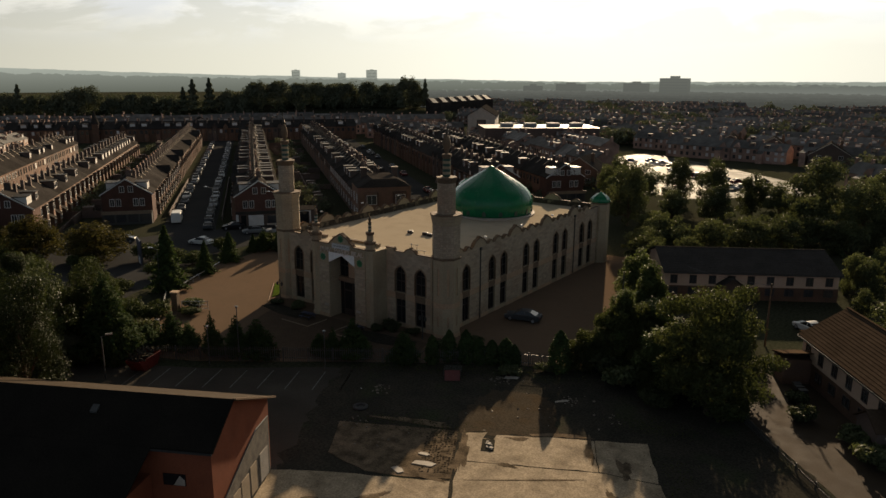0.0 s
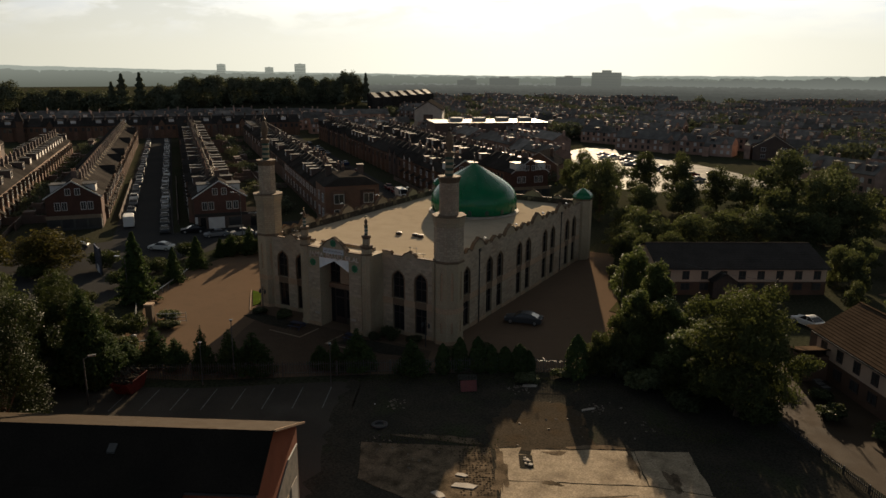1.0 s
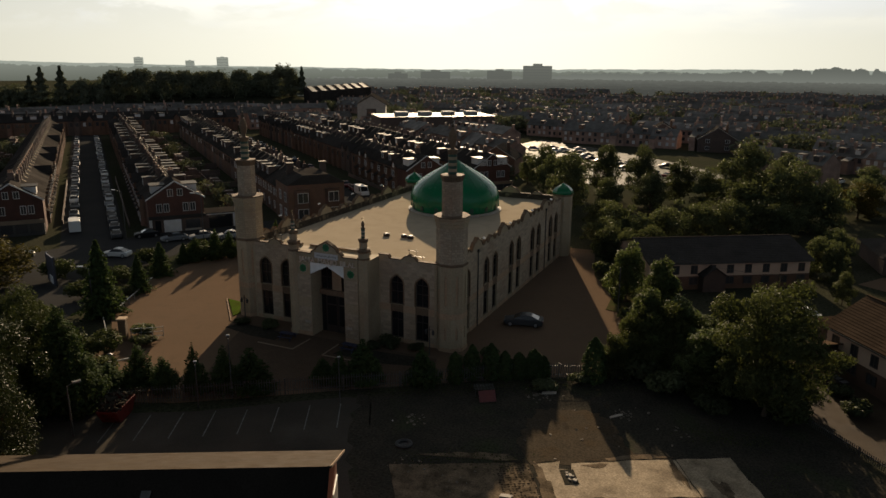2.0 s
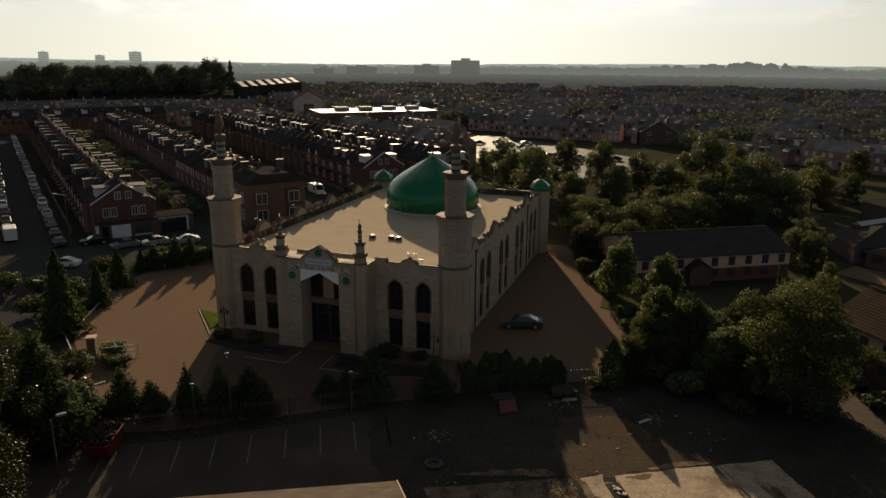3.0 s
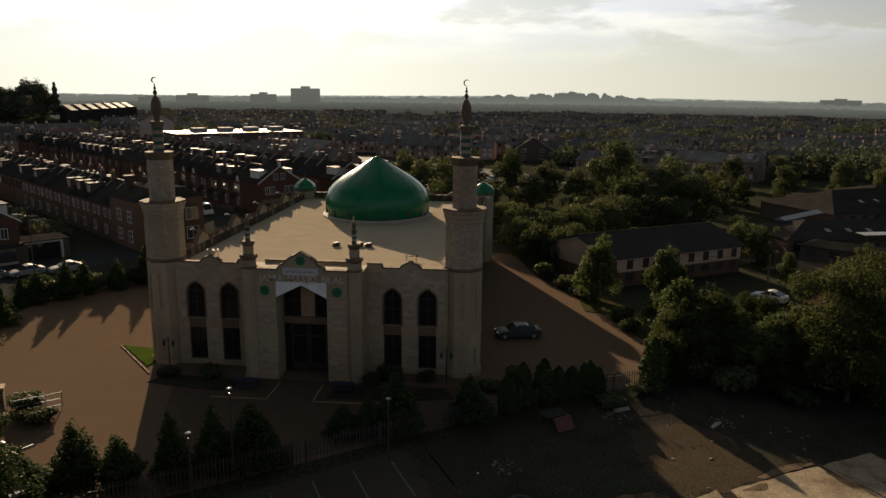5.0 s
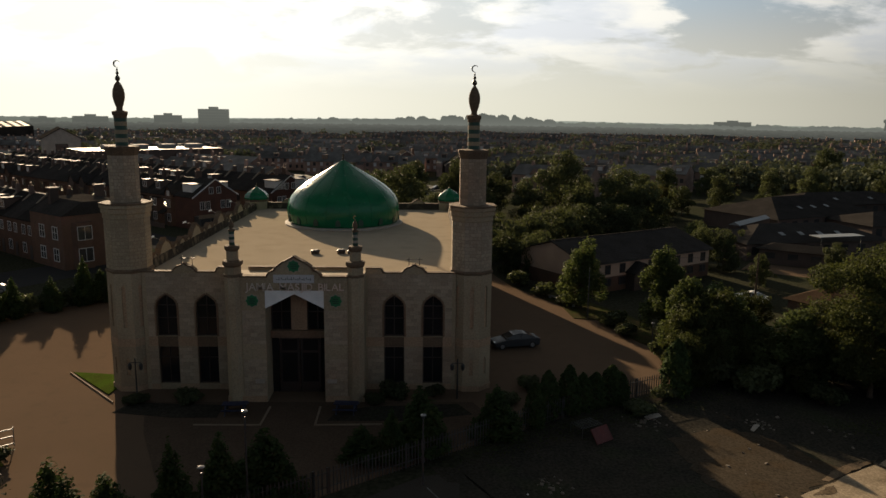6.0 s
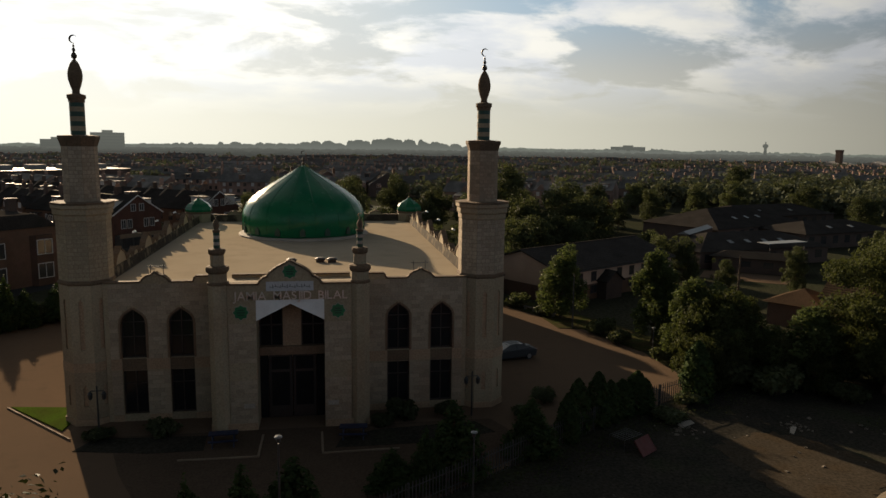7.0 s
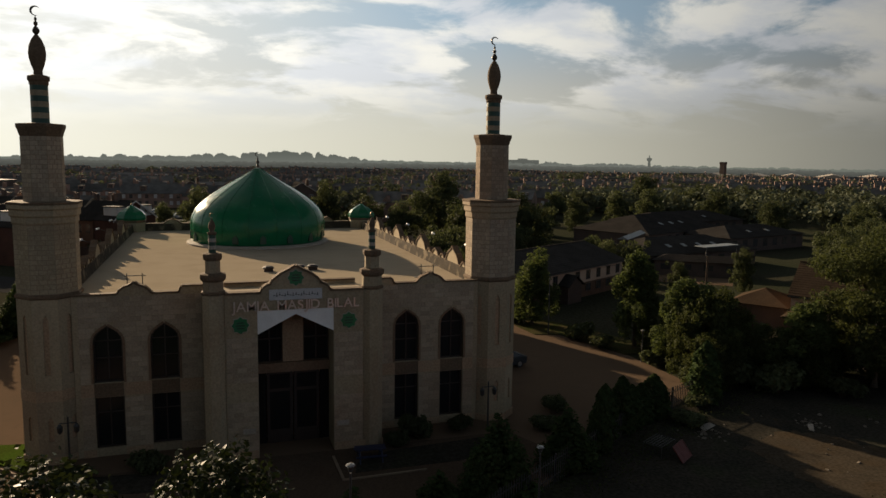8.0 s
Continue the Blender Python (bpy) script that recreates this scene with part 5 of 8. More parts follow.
# hedge belt behind the row of houses, and the thicket round the low roofs
plant(broad_set(61, 2, h=5.0, spread=3.9, leaves=8000, leaf=0.15, low=0.02),
      [(18.9, 53.5, 5.5, 3.6), (23.5, 57.5, 5.8, 3.9), (28.2, 60.8, 6.2, 4.1), (33.0, 65.5, 6.0, 4.2), (37.6, 70.0, 6.5, 4.4), (42.5, 74.0, 5.9, 4.3), (47.0, 77.0, 5.5, 3.8), (21.6, 46.0, 5.0, 3.0),
       (51.6, 50.5, 5.6, 2.4), (53.5, 47.0, 5.4, 2.2), (54.5, 60.0, 5.2, 2.6), (19.0, 60.0, 5.8, 3.4), (15.5, 66.0, 5.5, 3.6), (40.0, 80.5, 8.1, 4.6), (53.0, 82.0, 8.8, 5.0), (24.5, 43.0, 5.0, 2.4), (27.5, 50.0, 5.0, 2.6)], 6, 5.0, 3.9)
plant(broad_set(71, 2, h=9.0, spread=4.0, leaves=11000, leaf=0.16, low=0.06),
      [(59.5, 15.5, 10.2, 3.6), (64.5, 20.5, 9.6, 3.8), (63.0, 35.0, 5.8, 1.9), (54.0, 36.5, 4.4, 1.8), (72, 29, 9.0, 3.6), (80, 33, 8.6, 3.8), (78, 14, 9.5, 4.2), (90, 26, 9.0, 4.6), (96, 42, 8.0, 4.2), (106, 54, 8.0, 4.4),
       (122, 96, 8.0, 4.6), (112, 132, 9.6, 5.0), (98, 126, 8.8, 4.4), (126, 122, 9.2, 5.2), (148, 190, 11.6, 6.2), (92, 150, 8.0, 4.8), (140, 150, 8.5, 5.6), (160, 168, 9.0, 6.0), (76, 140, 8.0, 4.6), (120, 70, 8.0, 4.6), (136, 84, 8.0, 5.0),
       (69, 108, 6.5, 3.2), (62, 110, 7.0, 3.4), (82, 118, 8.2, 3.8)], 7, 9.0, 4.4)
# conifers
plant([conifer("conifer", "tall dark spruce beside the yard", 81 + i, 9.5, 2.7, 6500, 0.20) for i in range(2)],
      [(-29.6, -7.6, 9.6, 3.5), (-32.8, 1.2, 5.4, 2.1), (-36.2, 8.5, 5.0, 1.9), (-38.5, 15.5, 5.5, 2.2)], 8, 9.5, 2.7)
FENCE_TREES = [(-9.3, -20.9, 4.6, 1.9), (-6.8, -20.4, 3.5, 1.7), (-3.7, -19.6, 5.0, 1.35), (-1.6, -17.9, 4.7, 1.5), (0.6, -16.8, 4.3, 1.9), (5.8, -12.2, 3.2, 1.4), (7.7, -12.0, 3.2, 1.3), (9.5, -10.7, 4.4, 2.1), (14.8, -8.3, 3.6, 1.5), (-11.6, -22.6, 3.6, 1.8)]
plant([shaggy("conifer", "bushy dark conifer along the front fence", 91 + i, 4.5, 1.5) for i in range(4)], FENCE_TREES, 9, 4.5, 1.5)
CYPRESS = [(17.7, -6.9, 3.2, 0.95), (18.9, -5.4, 3.6, 1.05), (20.6, -4.6, 4.2, 1.0), (21.8, -3.9, 2.9, 0.8), (23.0, -3.1, 3.0, 0.95), (24.4, -2.5, 3.0, 1.0), (25.2, -2.0, 2.6, 0.8), (30.0, -0.7, 4.5, 1.15)]
plant([conifer("cypress", "narrow dark cypress in a row by the fence", 101 + i, 3.6, 0.85, 3000, 0.10, True) for i in range(2)], CYPRESS, 10, 3.6, 0.85)
# leafy screen behind the yard, whose ragged tops throw the spiky shadows
SCREEN = [(-37.6 + 2.05 * i + 0.5 * math.sin(i * 2.1), 16.6 + 2.35 * i + 0.5 * math.cos(i * 1.7), 3.9 + 1.2 * abs(math.sin(i * 1.9)), 1.55 + 0.3 * math.cos(i)) for i in range(11)]
plant([shaggy("tree", "ragged dark tree in the screen behind the yard", 111 + i, 4.5, 1.5, 5000, 0.12) for i in range(3)], SCREEN, 11, 4.5, 1.5)
plant([bush("bush", "dense dark hedge shrub behind the yard", 117, 2.6, 1.6, 2600, 0.13)], [(-38.0 + 1.5 * i, 17.6 + 1.72 * i, 2.5, 1.6) for i in range(15)], 14, 2.6, 1.6)
# shrubs
plant([bush("bush", "low green shrub in the planting bed", 121 + i, 1.4, 1.2, 1500, 0.12) for i in range(3)],
      [(31.4, 2.6, 1.5, 1.3), (32.6, 4.4, 1.8, 1.4), (31.8, 9.2, 1.3, 1.2), (30.4, 15.0, 1.2, 1.3), (30.0, 18.4, 1.5, 1.4), (27.0, 27.6, 1.6, 1.5), (24.8, 31.5, 1.6, 1.5), (22.4, 37.0, 1.8, 1.6), (16.0, -2.4, 1.0, 1.2), (18.4, 0.6, 0.9, 1.1), (7.4, -1.6, 1.2, 1.1), (5.9, -2.6, 1.0, 0.9),
       (10.6, -1.3, 0.9, 1.0), (-8.4, -2.2, 0.8, 1.1), (-12.0, -2.6, 0.8, 1.2), (34.0, 1.4, 2.4, 1.8), (37.0, -0.4, 2.0, 1.9), (41.0, -2.6, 1.8, 2.0), (28.8, -1.6, 0.9, 1.2), (26.0, -4.4, 0.7, 1.3), (53.4, 2.6, 1.6, 1.5), (57.9, 0.2, 1.5, 1.5), (59.6, -2.8, 1.5, 1.9), (52.2, 5.8, 1.5, 1.3), (-17.6, -12.6, 1.0, 1.5), (-20.0, -10.4, 1.1, 1.5),
       (-30.5, -5.5, 1.2, 1.4), (-33.5, -0.5, 1.2, 1.4), (-14.8, -20.4, 1.8, 1.7)], 12, 1.4, 1.2)


# ---- fence, rails, lamps ----
def fence_run(name, label, a, b, height=1.75, step=0.24, mat="fence"):
    """Steel palisade: posts, two rails and pales, each pale an object on one mesh."""
    a, b = Vector((*a, 0)), Vector((*b, 0))
    length, turn = (b - a).length, math.degrees(math.atan2((b - a).y, (b - a).x))
    f = thing(name, label, "fence", at=(a.x, a.y, 0), rz=turn)
    for z in (0.45, height - 0.4):
        part("rail", box(bm_new(), 0, length, 0.03, 0.07, z, z + 0.05), M[mat], f)
    post = mesh_of("post", box(bm_new(), -0.05, 0.05, 0.03, 0.13, 0, height - 0.1), M[mat])
    for i in range(int(length / 2.75) + 1):
        part("post", post, None, f).location = (min(i * 2.75, length - 0.06), 0.05, 0)
    pale = mesh_of("pale", prism(bm_new(), [(-0.035, 0.06), (0.035, 0.06), (0.035, height - 0.12), (0.0, height), (-0.035, height - 0.12)], "y", 0.0, 0.025), M[mat])
    for i in range(int(length / step)):
        part("pale", pale, None, f).location = (0.08 + i * step, 0, 0)
    return f


fence_run("fence", "weathered grey palisade fence along the yard", (-12.5, -27.6), (4.1, -16.35))
fence_run("fence", "weathered grey palisade fence along the yard", (4.2, -16.28), (24.1, -2.75))
fence_run("fence", "weathered grey palisade fence along the yard", (24.2, -2.68), (38.5, 3.6))
fence_run("fence", "dark palisade fence along the access road", (46.4, 8.0), (49.0, -1.4), 1.2, 0.24, "black_plastic")
fence_run("fence", "dark palisade fence along the access road", (49.1, -1.5), (62.0, -16.5), 0.9, 0.21, "black_plastic")


def rail_barrier(a, b):
    a, b = Vector((*a, 0)), Vector((*b, 0))
    r = thing("rail_barrier", "low pale steel rail along the yard edge", "rail", at=(a.x, a.y, 0), rz=math.degrees(math.atan2((b - a).y, (b - a).x)))
    n = (b - a).length
    part("top_rail", box(bm_new(), 0, n, -0.06, 0.06, 0.68, 0.82), M["steel"], r)
    for i in range(int(n / 2) + 1):
        part("post", tube(bm_new(), (min(i * 2.0 + 0.05, n - 0.05), 0, 0), (min(i * 2.0 + 0.05, n - 0.05), 0, 0.7), 0.045), M["steel"], r)


rail_barrier((-28.3, -6.6), (-34.6, 5.2))
rail_barrier((-27.2, -9.6), (-22.6, -13.2))


def yard_lamp(x, y, h, label="slim post lamp with a small pale head in the yard"):
    l = thing("yard_lamp", label, "lamp post", "yard lamps", at=(x, y, 0))
    part("post", tube(bm_new(), (0, 0, 0), (0, 0, h - 0.3), 0.06, 0.045, 8), M["post"], l)
    head = part("lamp_head", lathe(bm_new(), [(0.05, h - 0.26), (0.10, h - 0.18), (0.11, h - 0.05), (0.07, h)], 10), M["post"], l)
    part("cap", lathe(bm_new(), [(0.19, h), (0.15, h + 0.05), (0.03, h + 0.08)], 10), M["lampglass"], head)


def street_lamp(x, y, h, rz, arm=1.4, label="tall grey street lamp"):
    l = thing("street_lamp", label, "street lamp", at=(x, y, 0), rz=rz)
    part("pole", tube(bm_new(), (0, 0, 0), (0, 0, h), 0.09, 0.055, 8), M["post"], l)
    if arm:
        part("arm", tube(bm_new(), (0, 0, h - 0.05), (arm, 0, h + 0.2), 0.04), M["post"], l)
        part("lamp_head", box(bm_new(), arm - 0.1, arm + 0.6, -0.14, 0.14, h + 0.14, h + 0.28), M["lampglass"], l)


# ---- vehicles ----
def car(name, label, paint, at, rz, length=4.45, width=1.76, height=1.44, van=False, lights=True):
    c = thing(name, label, "van" if van else "car", at=at, rz=rz)
    L, W, H = length / 2, width / 2, height
    bm = bm_new()
    if van:
        side = [(-L, 0.3), (L, 0.3), (L, 0.95), (L - 0.35, 1.1), (L - 1.1, H - 0.1), (L - 1.4, H), (-L + 0.1, H), (-L, H - 0.2)]
    else:
        side = [(-L + 0.10, 0.26), (-L + 0.45, 0.22), (L - 0.40, 0.20), (L - 0.08, 0.26), (L, 0.44), (L - 0.03, 0.60), (L - 0.16, 0.72), (L - 0.55, 0.82), (L - 1.25, 0.92),
                (L - 2.2, 0.95), (-L + 1.3, 0.97), (-L + 0.60, 0.98), (-L + 0.14, 0.95), (-L + 0.02, 0.80), (-L, 0.55)]
    n = len(side)
    rings = []
    for y, inset, lift in ((-W, 0.16, 0.07), (-W + 0.06, 0.06, 0.02), (-W + 0.26, 0.0, 0.0), (W - 0.26, 0.0, 0.0), (W - 0.06, 0.06, 0.02), (W, 0.16, 0.07)):
        rings.append([bm.verts.new((x * (1 - inset / L * 0.6), y, z - (lift if z > 0.7 else -lift))) for x, z in side])
    for lo, hi in zip(rings, rings[1:]):
        for i in range(n):
            bm.faces.new((lo[i], lo[(i + 1) % n], hi[(i + 1) % n], hi[i]))
    bm.faces.new(rings[0][::-1])
    bm.faces.new(rings[-1])
    part("body", bm, paint, c, smooth=False)
    if van:
        part("windscreen", prism(bm_new(), [(L - 0.43, 1.15), (L - 1.08, H - 0.16), (L - 1.02, H - 0.13), (L - 0.37, 1.18)], "y", -W + 0.15, W - 0.15), M["car_glass"], c)
        for s in (-1, 1):
            part("side_window", prism(bm_new(), [(L - 0.75, 1.1), (L - 1.2, H - 0.2), (L - 1.9, H - 0.2), (L - 1.9, 1.1)], "y", *sorted((s * (W - 0.02), s * (W + 0.012)))), M["car_glass"], c)
    else:
        base, top = (L - 1.20, -L + 0.42), (L - 2.05, -L + 1.40)
        bm = bm_new()
        lo = [bm.verts.new((x, y, 0.93)) for x, y in ((base[1], -W + 0.1), (base[0], -W + 0.1), (base[0], W - 0.1), (base[1], W - 0.1))]
        hi = [bm.verts.new((x, y, H - 0.05)) for x, y in ((top[1], -W + 0.28), (top[0], -W + 0.28), (top[0], W - 0.28), (top[1], W - 0.28))]
        for i in range(4):
            bm.faces.new((lo[i], lo[(i + 1) % 4], hi[(i + 1) % 4], hi[i]))
        bm.faces.new(lo[::-1])
        bm.faces.new(hi)
        part("cabin_glass", bm, M["car_glass"], c)
        bm = bm_new()
        rail = [(top[1] - 0.10, H - 0.075), (top[1] + 0.25, H - 0.015), ((top[0] + top[1]) / 2, H + 0.02), (top[0] - 0.25, H - 0.01), (top[0] + 0.08, H - 0.07)]
        prism(bm, [(x, z - 0.05) for x, z in rail] + rail[::-1], "y", -W + 0.27, W - 0.27)
        part("roof", bm, paint, c)
        for s in (-1, 1) if lights else ():
            y0, y1 = s * (W - 0.095), s * (W - 0.275)
            for xb, xt in ((base[0], top[0]), (base[1], top[1]), ((base[0] + base[1]) / 2, (top[0] + top[1]) / 2)):
                part("pillar", tube(bm_new(), (xb, y0, 0.93), (xt, y1, H - 0.05), 0.035, n=4), paint, c)
    wheel = mesh_of("wheel", tube(bm_new(), (0, -0.1, 0), (0, 0.1, 0), 0.32, n=14), M["rubber"])
    rim = mesh_of("rim", tube(bm_new(), (0, -0.112, 0), (0, 0.112, 0), 0.2, n=10), M["rim"])
    for x in (L - 0.82, -L + 0.85):
        for s in (-1, 1):
            w = part("wheel", wheel, None, c)
            w.location = (x, s * (W - 0.09), 0.32)
            part("rim", rim, None, w)
    if lights:
        for s in (-1, 1):
            part("headlight", box(bm_new(), L - 0.16, L - 0.02, s * (W - 0.3) - 0.15, s * (W - 0.3) + 0.15, 0.62, 0.75), M["lampglass"], c)
            part("tail_light", box(bm_new(), -L - 0.01, -L + 0.1, s * (W - 0.25) - 0.13, s * (W - 0.25) + 0.13, 0.7, 0.86), M["red_paint"], c)
    return c


PAINT = {k: surf("paint_" + k, v, tuple(x * 0.9 for x in v), 0.5, 0.5, grain=0.0, spec=0.08, metal=mt * 0.3) for k, v, mt in (
    ("white", (0.55, 0.55, 0.53), 0.0), ("silver", (0.27, 0.28, 0.29), 0.5), ("grey", (0.055, 0.058, 0.062), 0.3), ("steel", (0.17, 0.18, 0.19), 0.4), ("black", (0.012, 0.012, 0.014), 0.1), ("red", (0.09, 0.012, 0.012), 0.1), ("blue", (0.012, 0.026, 0.07), 0.2))}
car("car", "dark grey saloon car parked beside the mosque", PAINT["grey"], (18.6, 11.6, 0.03), 193, 4.7, 1.8, 1.42)
car("car", "white hatchback parked by the houses", PAINT["white"], (49.3, 28.8, 0.03), 140, 4.2)
parked = [car("car", "%s car parked along the street" % k, PAINT[k], (0, 0, -40), 0, lights=False) for k in ("white", "silver", "grey", "black", "red", "blue", "black", "grey", "steel")]
vans = [car("van", "white van parked along the street", PAINT["white"], (0, 0, -40), 0, 5.2, 1.95, 2.3, True, False)]
rng = random.Random(5)
used = set()


def park(src, u, v, flip=0.0, jitter=1.5):
    x, y, _ = uv(u, v)
    m = pose(x, y, 0.02, 0, 0, ROW_TURN + flip + rng.uniform(-jitter, jitter))
    if src not in used:
        used.add(src)
        src.matrix_basis = m
        return src
    return copy_thing(src, m)


u = 62.0
while u < 245:
    park(parked[rng.choice((0, 1, 1, 2, 7, 8, 8, 3, 5))], u, -21.6 + rng.uniform(-0.2, 0.2), rng.choice((0, 180)))
    u += rng.uniform(5.4, 7.6)
u = 70.0
park(vans[0], 70.5, -28.2)
while u < 245:
    u += rng.uniform(5.4, 10.5)
    park(parked[rng.choice((0, 1, 1, 2, 7, 8, 8, 3, 4))], u, -28.6 + rng.uniform(-0.2, 0.2), rng.choice((0, 180)))
u = 84.0
park(vans[0], 84.5, 32.6, 180)
while u < 230:
    u += rng.uniform(6, 13)
    park(rng.choice(parked), u, rng.choice((27.4, 33.0)), rng.choice((0, 180)))
for u, v, k, f in ((55.0, -12.5, 8, 95), (54.4, -8.0, 1, 92), (53.0, -3.4, 1, 84), (47.5, -22.0, 0, 60), (52.5, -36.0, 2, 80), (60.0, -16.5, 3, 90)):
    park(parked[k], u, v, f)
for x, y, k, r in ((-30, 150, 0, 20), (-24, 158, 3, 22), (-14, 170, 1, 200), (-6, 160, 4, 20), (4, 150, 2, 35), (10, 142, 0, 30), (-36, 186, 5, 15), (-20, 190, 1, 18), (14, 160, 3, 200), (-40, 170, 0, 12), (60, 150, 0, 70), (72, 172, 1, 80)):
    copy_thing(parked[k], pose(x, y, 0.02, 0, 0, r))
for i in range(18):
    row, col = divmod(i, 9)
    if (i * 7) % 5:
        copy_thing(parked[(i * 5) % 9], pose(-36 + 5.6 * col + 9 * row, 196 - 5.2 * col - 14 * row, 0.02, 0, 0, 48 + (i % 3) * 1.5))


# ---- houses ----
def window_box(parent, x, y, z, w, h, side, out=0.06, rim=0.09, name="window", mat="upvc"):
    """A framed window on a wall that looks along -y (side -1) or +y (side 1)."""
    y0, y1 = sorted((y, y + side * out))
    bm = bm_new()
    for a, b, c, d in ((x - w / 2, x - w / 2 + rim, z, z + h), (x + w / 2 - rim, x + w / 2, z, z + h), (x - w / 2, x + w / 2, z, z + rim), (x - w / 2, x + w / 2, z + h - rim, z + h), (x - 0.03, x + 0.03, z, z + h)):
        box(bm, a, b, y0, y1, c, d)
    ob = part(name, bm, M[mat], parent)
    y0, y1 = sorted((y + side * 0.004, y + side * 0.02))
    part("pane", box(bm_new(), x - w / 2 + rim, x + w / 2 - rim, y0, y1, z + rim, z + h - rim), M["house_pane"], ob)
    return ob


def terrace_house(variant, detailed=True, w=4.9, half=4.7, eave=6.0, ridge=9.0, brick="brick"):
    """One house of a terrace: x along the row, street side +y."""
    h = thing("terrace_house", "red brick terrace house with a slate roof and chimney", "house", "terrace houses")
    part("wall", prism(bm_new(), [(-half, 0), (half, 0), (half, eave), (0, ridge - 0.1), (-half, eave)], "x", 0.01, w - 0.01), M[brick], h)
    k = (ridge - eave) / half
    for s in (-1, 1) if detailed else (0,):
        bm = bm_new()
        for e in (-1, 1) if s == 0 else (s,):
            prism(bm, [(0, ridge), (e * (half + 0.3), eave - 0.3 * k), (e * (half + 0.3), eave - 0.3 * k + 0.14), (0, ridge + 0.14)], "x", 0.0, w)
        part("roof", bm, M["slate"], h)
    if detailed:
        part("ridge", box(bm_new(), 0.0, w, -0.12, 0.12, ridge + 0.08, ridge + 0.2), M["ridge_tile"], h, "pale ridge tiles")
    # raised party-wall coping over both slopes, tallest at the ridge
    zc = eave + 0.6 * (ridge - eave)
    part("party_coping", prism(bm_new(), [(0, ridge + 0.02), (half * 0.4, zc + 0.02), (half * 0.4, zc + 0.22), (0, ridge + 0.52), (-half * 0.4, zc + 0.22), (-half * 0.4, zc + 0.02)], "x", -0.2, 0.2), M["ridge_tile"], h, "pale stone coping over the party wall")
    yc = 1.0 if variant != 1 else -0.4
    st = part("chimney", box(bm_new(), w - 0.40, w + 0.30, yc - 0.28, yc + 0.28, ridge - 0.8, ridge + 1.3), M["brick_dark"], h)
    for i in range(3 if detailed else 0):
        part("pot", lathe(bm_new(), [(0.10, ridge + 1.3), (0.085, ridge + 1.75), (0.11, ridge + 1.8)], 7, (w - 0.27 + 0.22 * i, yc, 0)), M["pot"], st)
    for s, on in ((1, variant in (0, 2)), (-1, variant in (0, 1))):
        if not on:
            continue
        dw = 2.4 if variant == 2 else 1.7
        zt = 8.35
        y1 = s * 3.9
        dm = part("dormer", box(bm_new(), w / 2 - dw / 2, w / 2 + dw / 2, *sorted((s * 0.9, y1)), 6.4, zt), M["brick_dark"], h)
        part("dormer_roof", box(bm_new(), w / 2 - dw / 2 - 0.15, w / 2 + dw / 2 + 0.15, *sorted((s * 0.8, y1 + s * 0.2)), zt, zt + 0.12), M["dormer_felt"], dm)
        window_box(h, w / 2, y1, 6.95, dw - 0.3, 1.15, s, name="dormer_window") if detailed else part("dormer_window", box(bm_new(), w / 2 - dw / 2 + 0.15, w / 2 + dw / 2 - 0.15, *sorted((y1, y1 + s * 0.03)), 7.0, 8.1), M["upvc"], h)
    if variant in (1, 3):
        gb = part("gablet", prism(bm_new(), [(0.5, eave - 0.5), (2.7, eave - 0.5), (2.7, eave + 0.5), (1.6, eave + 1.9), (0.5, eave + 0.5)], "y", half - 2.6, half + 0.62), M[brick], h)
        bm = bm_new()
        for s in (-1, 1):
            prism(bm, [(1.6, eave + 1.92), (1.6 + s * 1.35, eave + 0.2), (1.6 + s * 1.35, eave + 0.34), (1.6, eave + 2.06)], "y", half - 2.7, half + 0.8)
        part("gablet_roof", bm, M["slate"], gb)
        if detailed:
            part("gablet_window", box(bm_new(), 1.15, 2.05, half + 0.62, half + 0.66, eave - 0.05, eave + 0.95), M["upvc"], gb)
    for s in (-1, 1):
        for x, z, ww, hh in ((1.6, 3.7, 1.15, 1.5), (3.7, 3.7, 1.05, 1.5), (1.6, 0.9, 1.25, 1.6)):
            y = s * half + (0.6 if s == 1 and x < 2 else 0.0)
            if detailed:
                window_box(h, x, y, z, ww, hh, s)
            elif z > 3:
                part("window", box(bm_new(), x - ww / 2, x + ww / 2, *sorted((y, y + s * 0.03)), z, z + hh), M["upvc"] if variant in (0, 3) and x > 2 else M["house_pane"], h)
        if detailed:
            part("door", box(bm_new(), 3.3, 4.2, *sorted((s * half, s * (half + 0.05))), 0.15, 2.2), M["frame"], h)
    # two-storey bay on the street side
    top = eave - 0.5 if variant in (1, 3) else eave - 0.75
    bay = part("bay", prism(bm_new(), [(0.5, half), (0.9, half + 0.6), (2.3, half + 0.6), (2.7, half)], "z", 0.0, top), M[brick], h)
    if detailed:
        if variant not in (1, 3):
            part("bay_roof", prism(bm_new(), [(0.3, half), (0.75, half + 0.8), (2.45, half + 0.8), (2.9, half)], "z", top, top + 0.16), M["slate"], bay)
        part("porch_roof", prism(bm_new(), [(half, 3.1), (half + 1.25, 2.35), (half + 1.25, 2.48), (half, 3.25)], "x", 2.85, 4.75), M["slate"], h)
        part("yard_wall", box(bm_new(), 0.0, w, half + 2.6, half + 2.8, 0.0, 0.9), M["brick_dark"], h)
    return h


NEAR = [terrace_house(v) for v in range(5)]
FAR = [terrace_house(v, False, brick="brick_dark" if v == 1 else "brick") for v in range(5)]
taken = set()


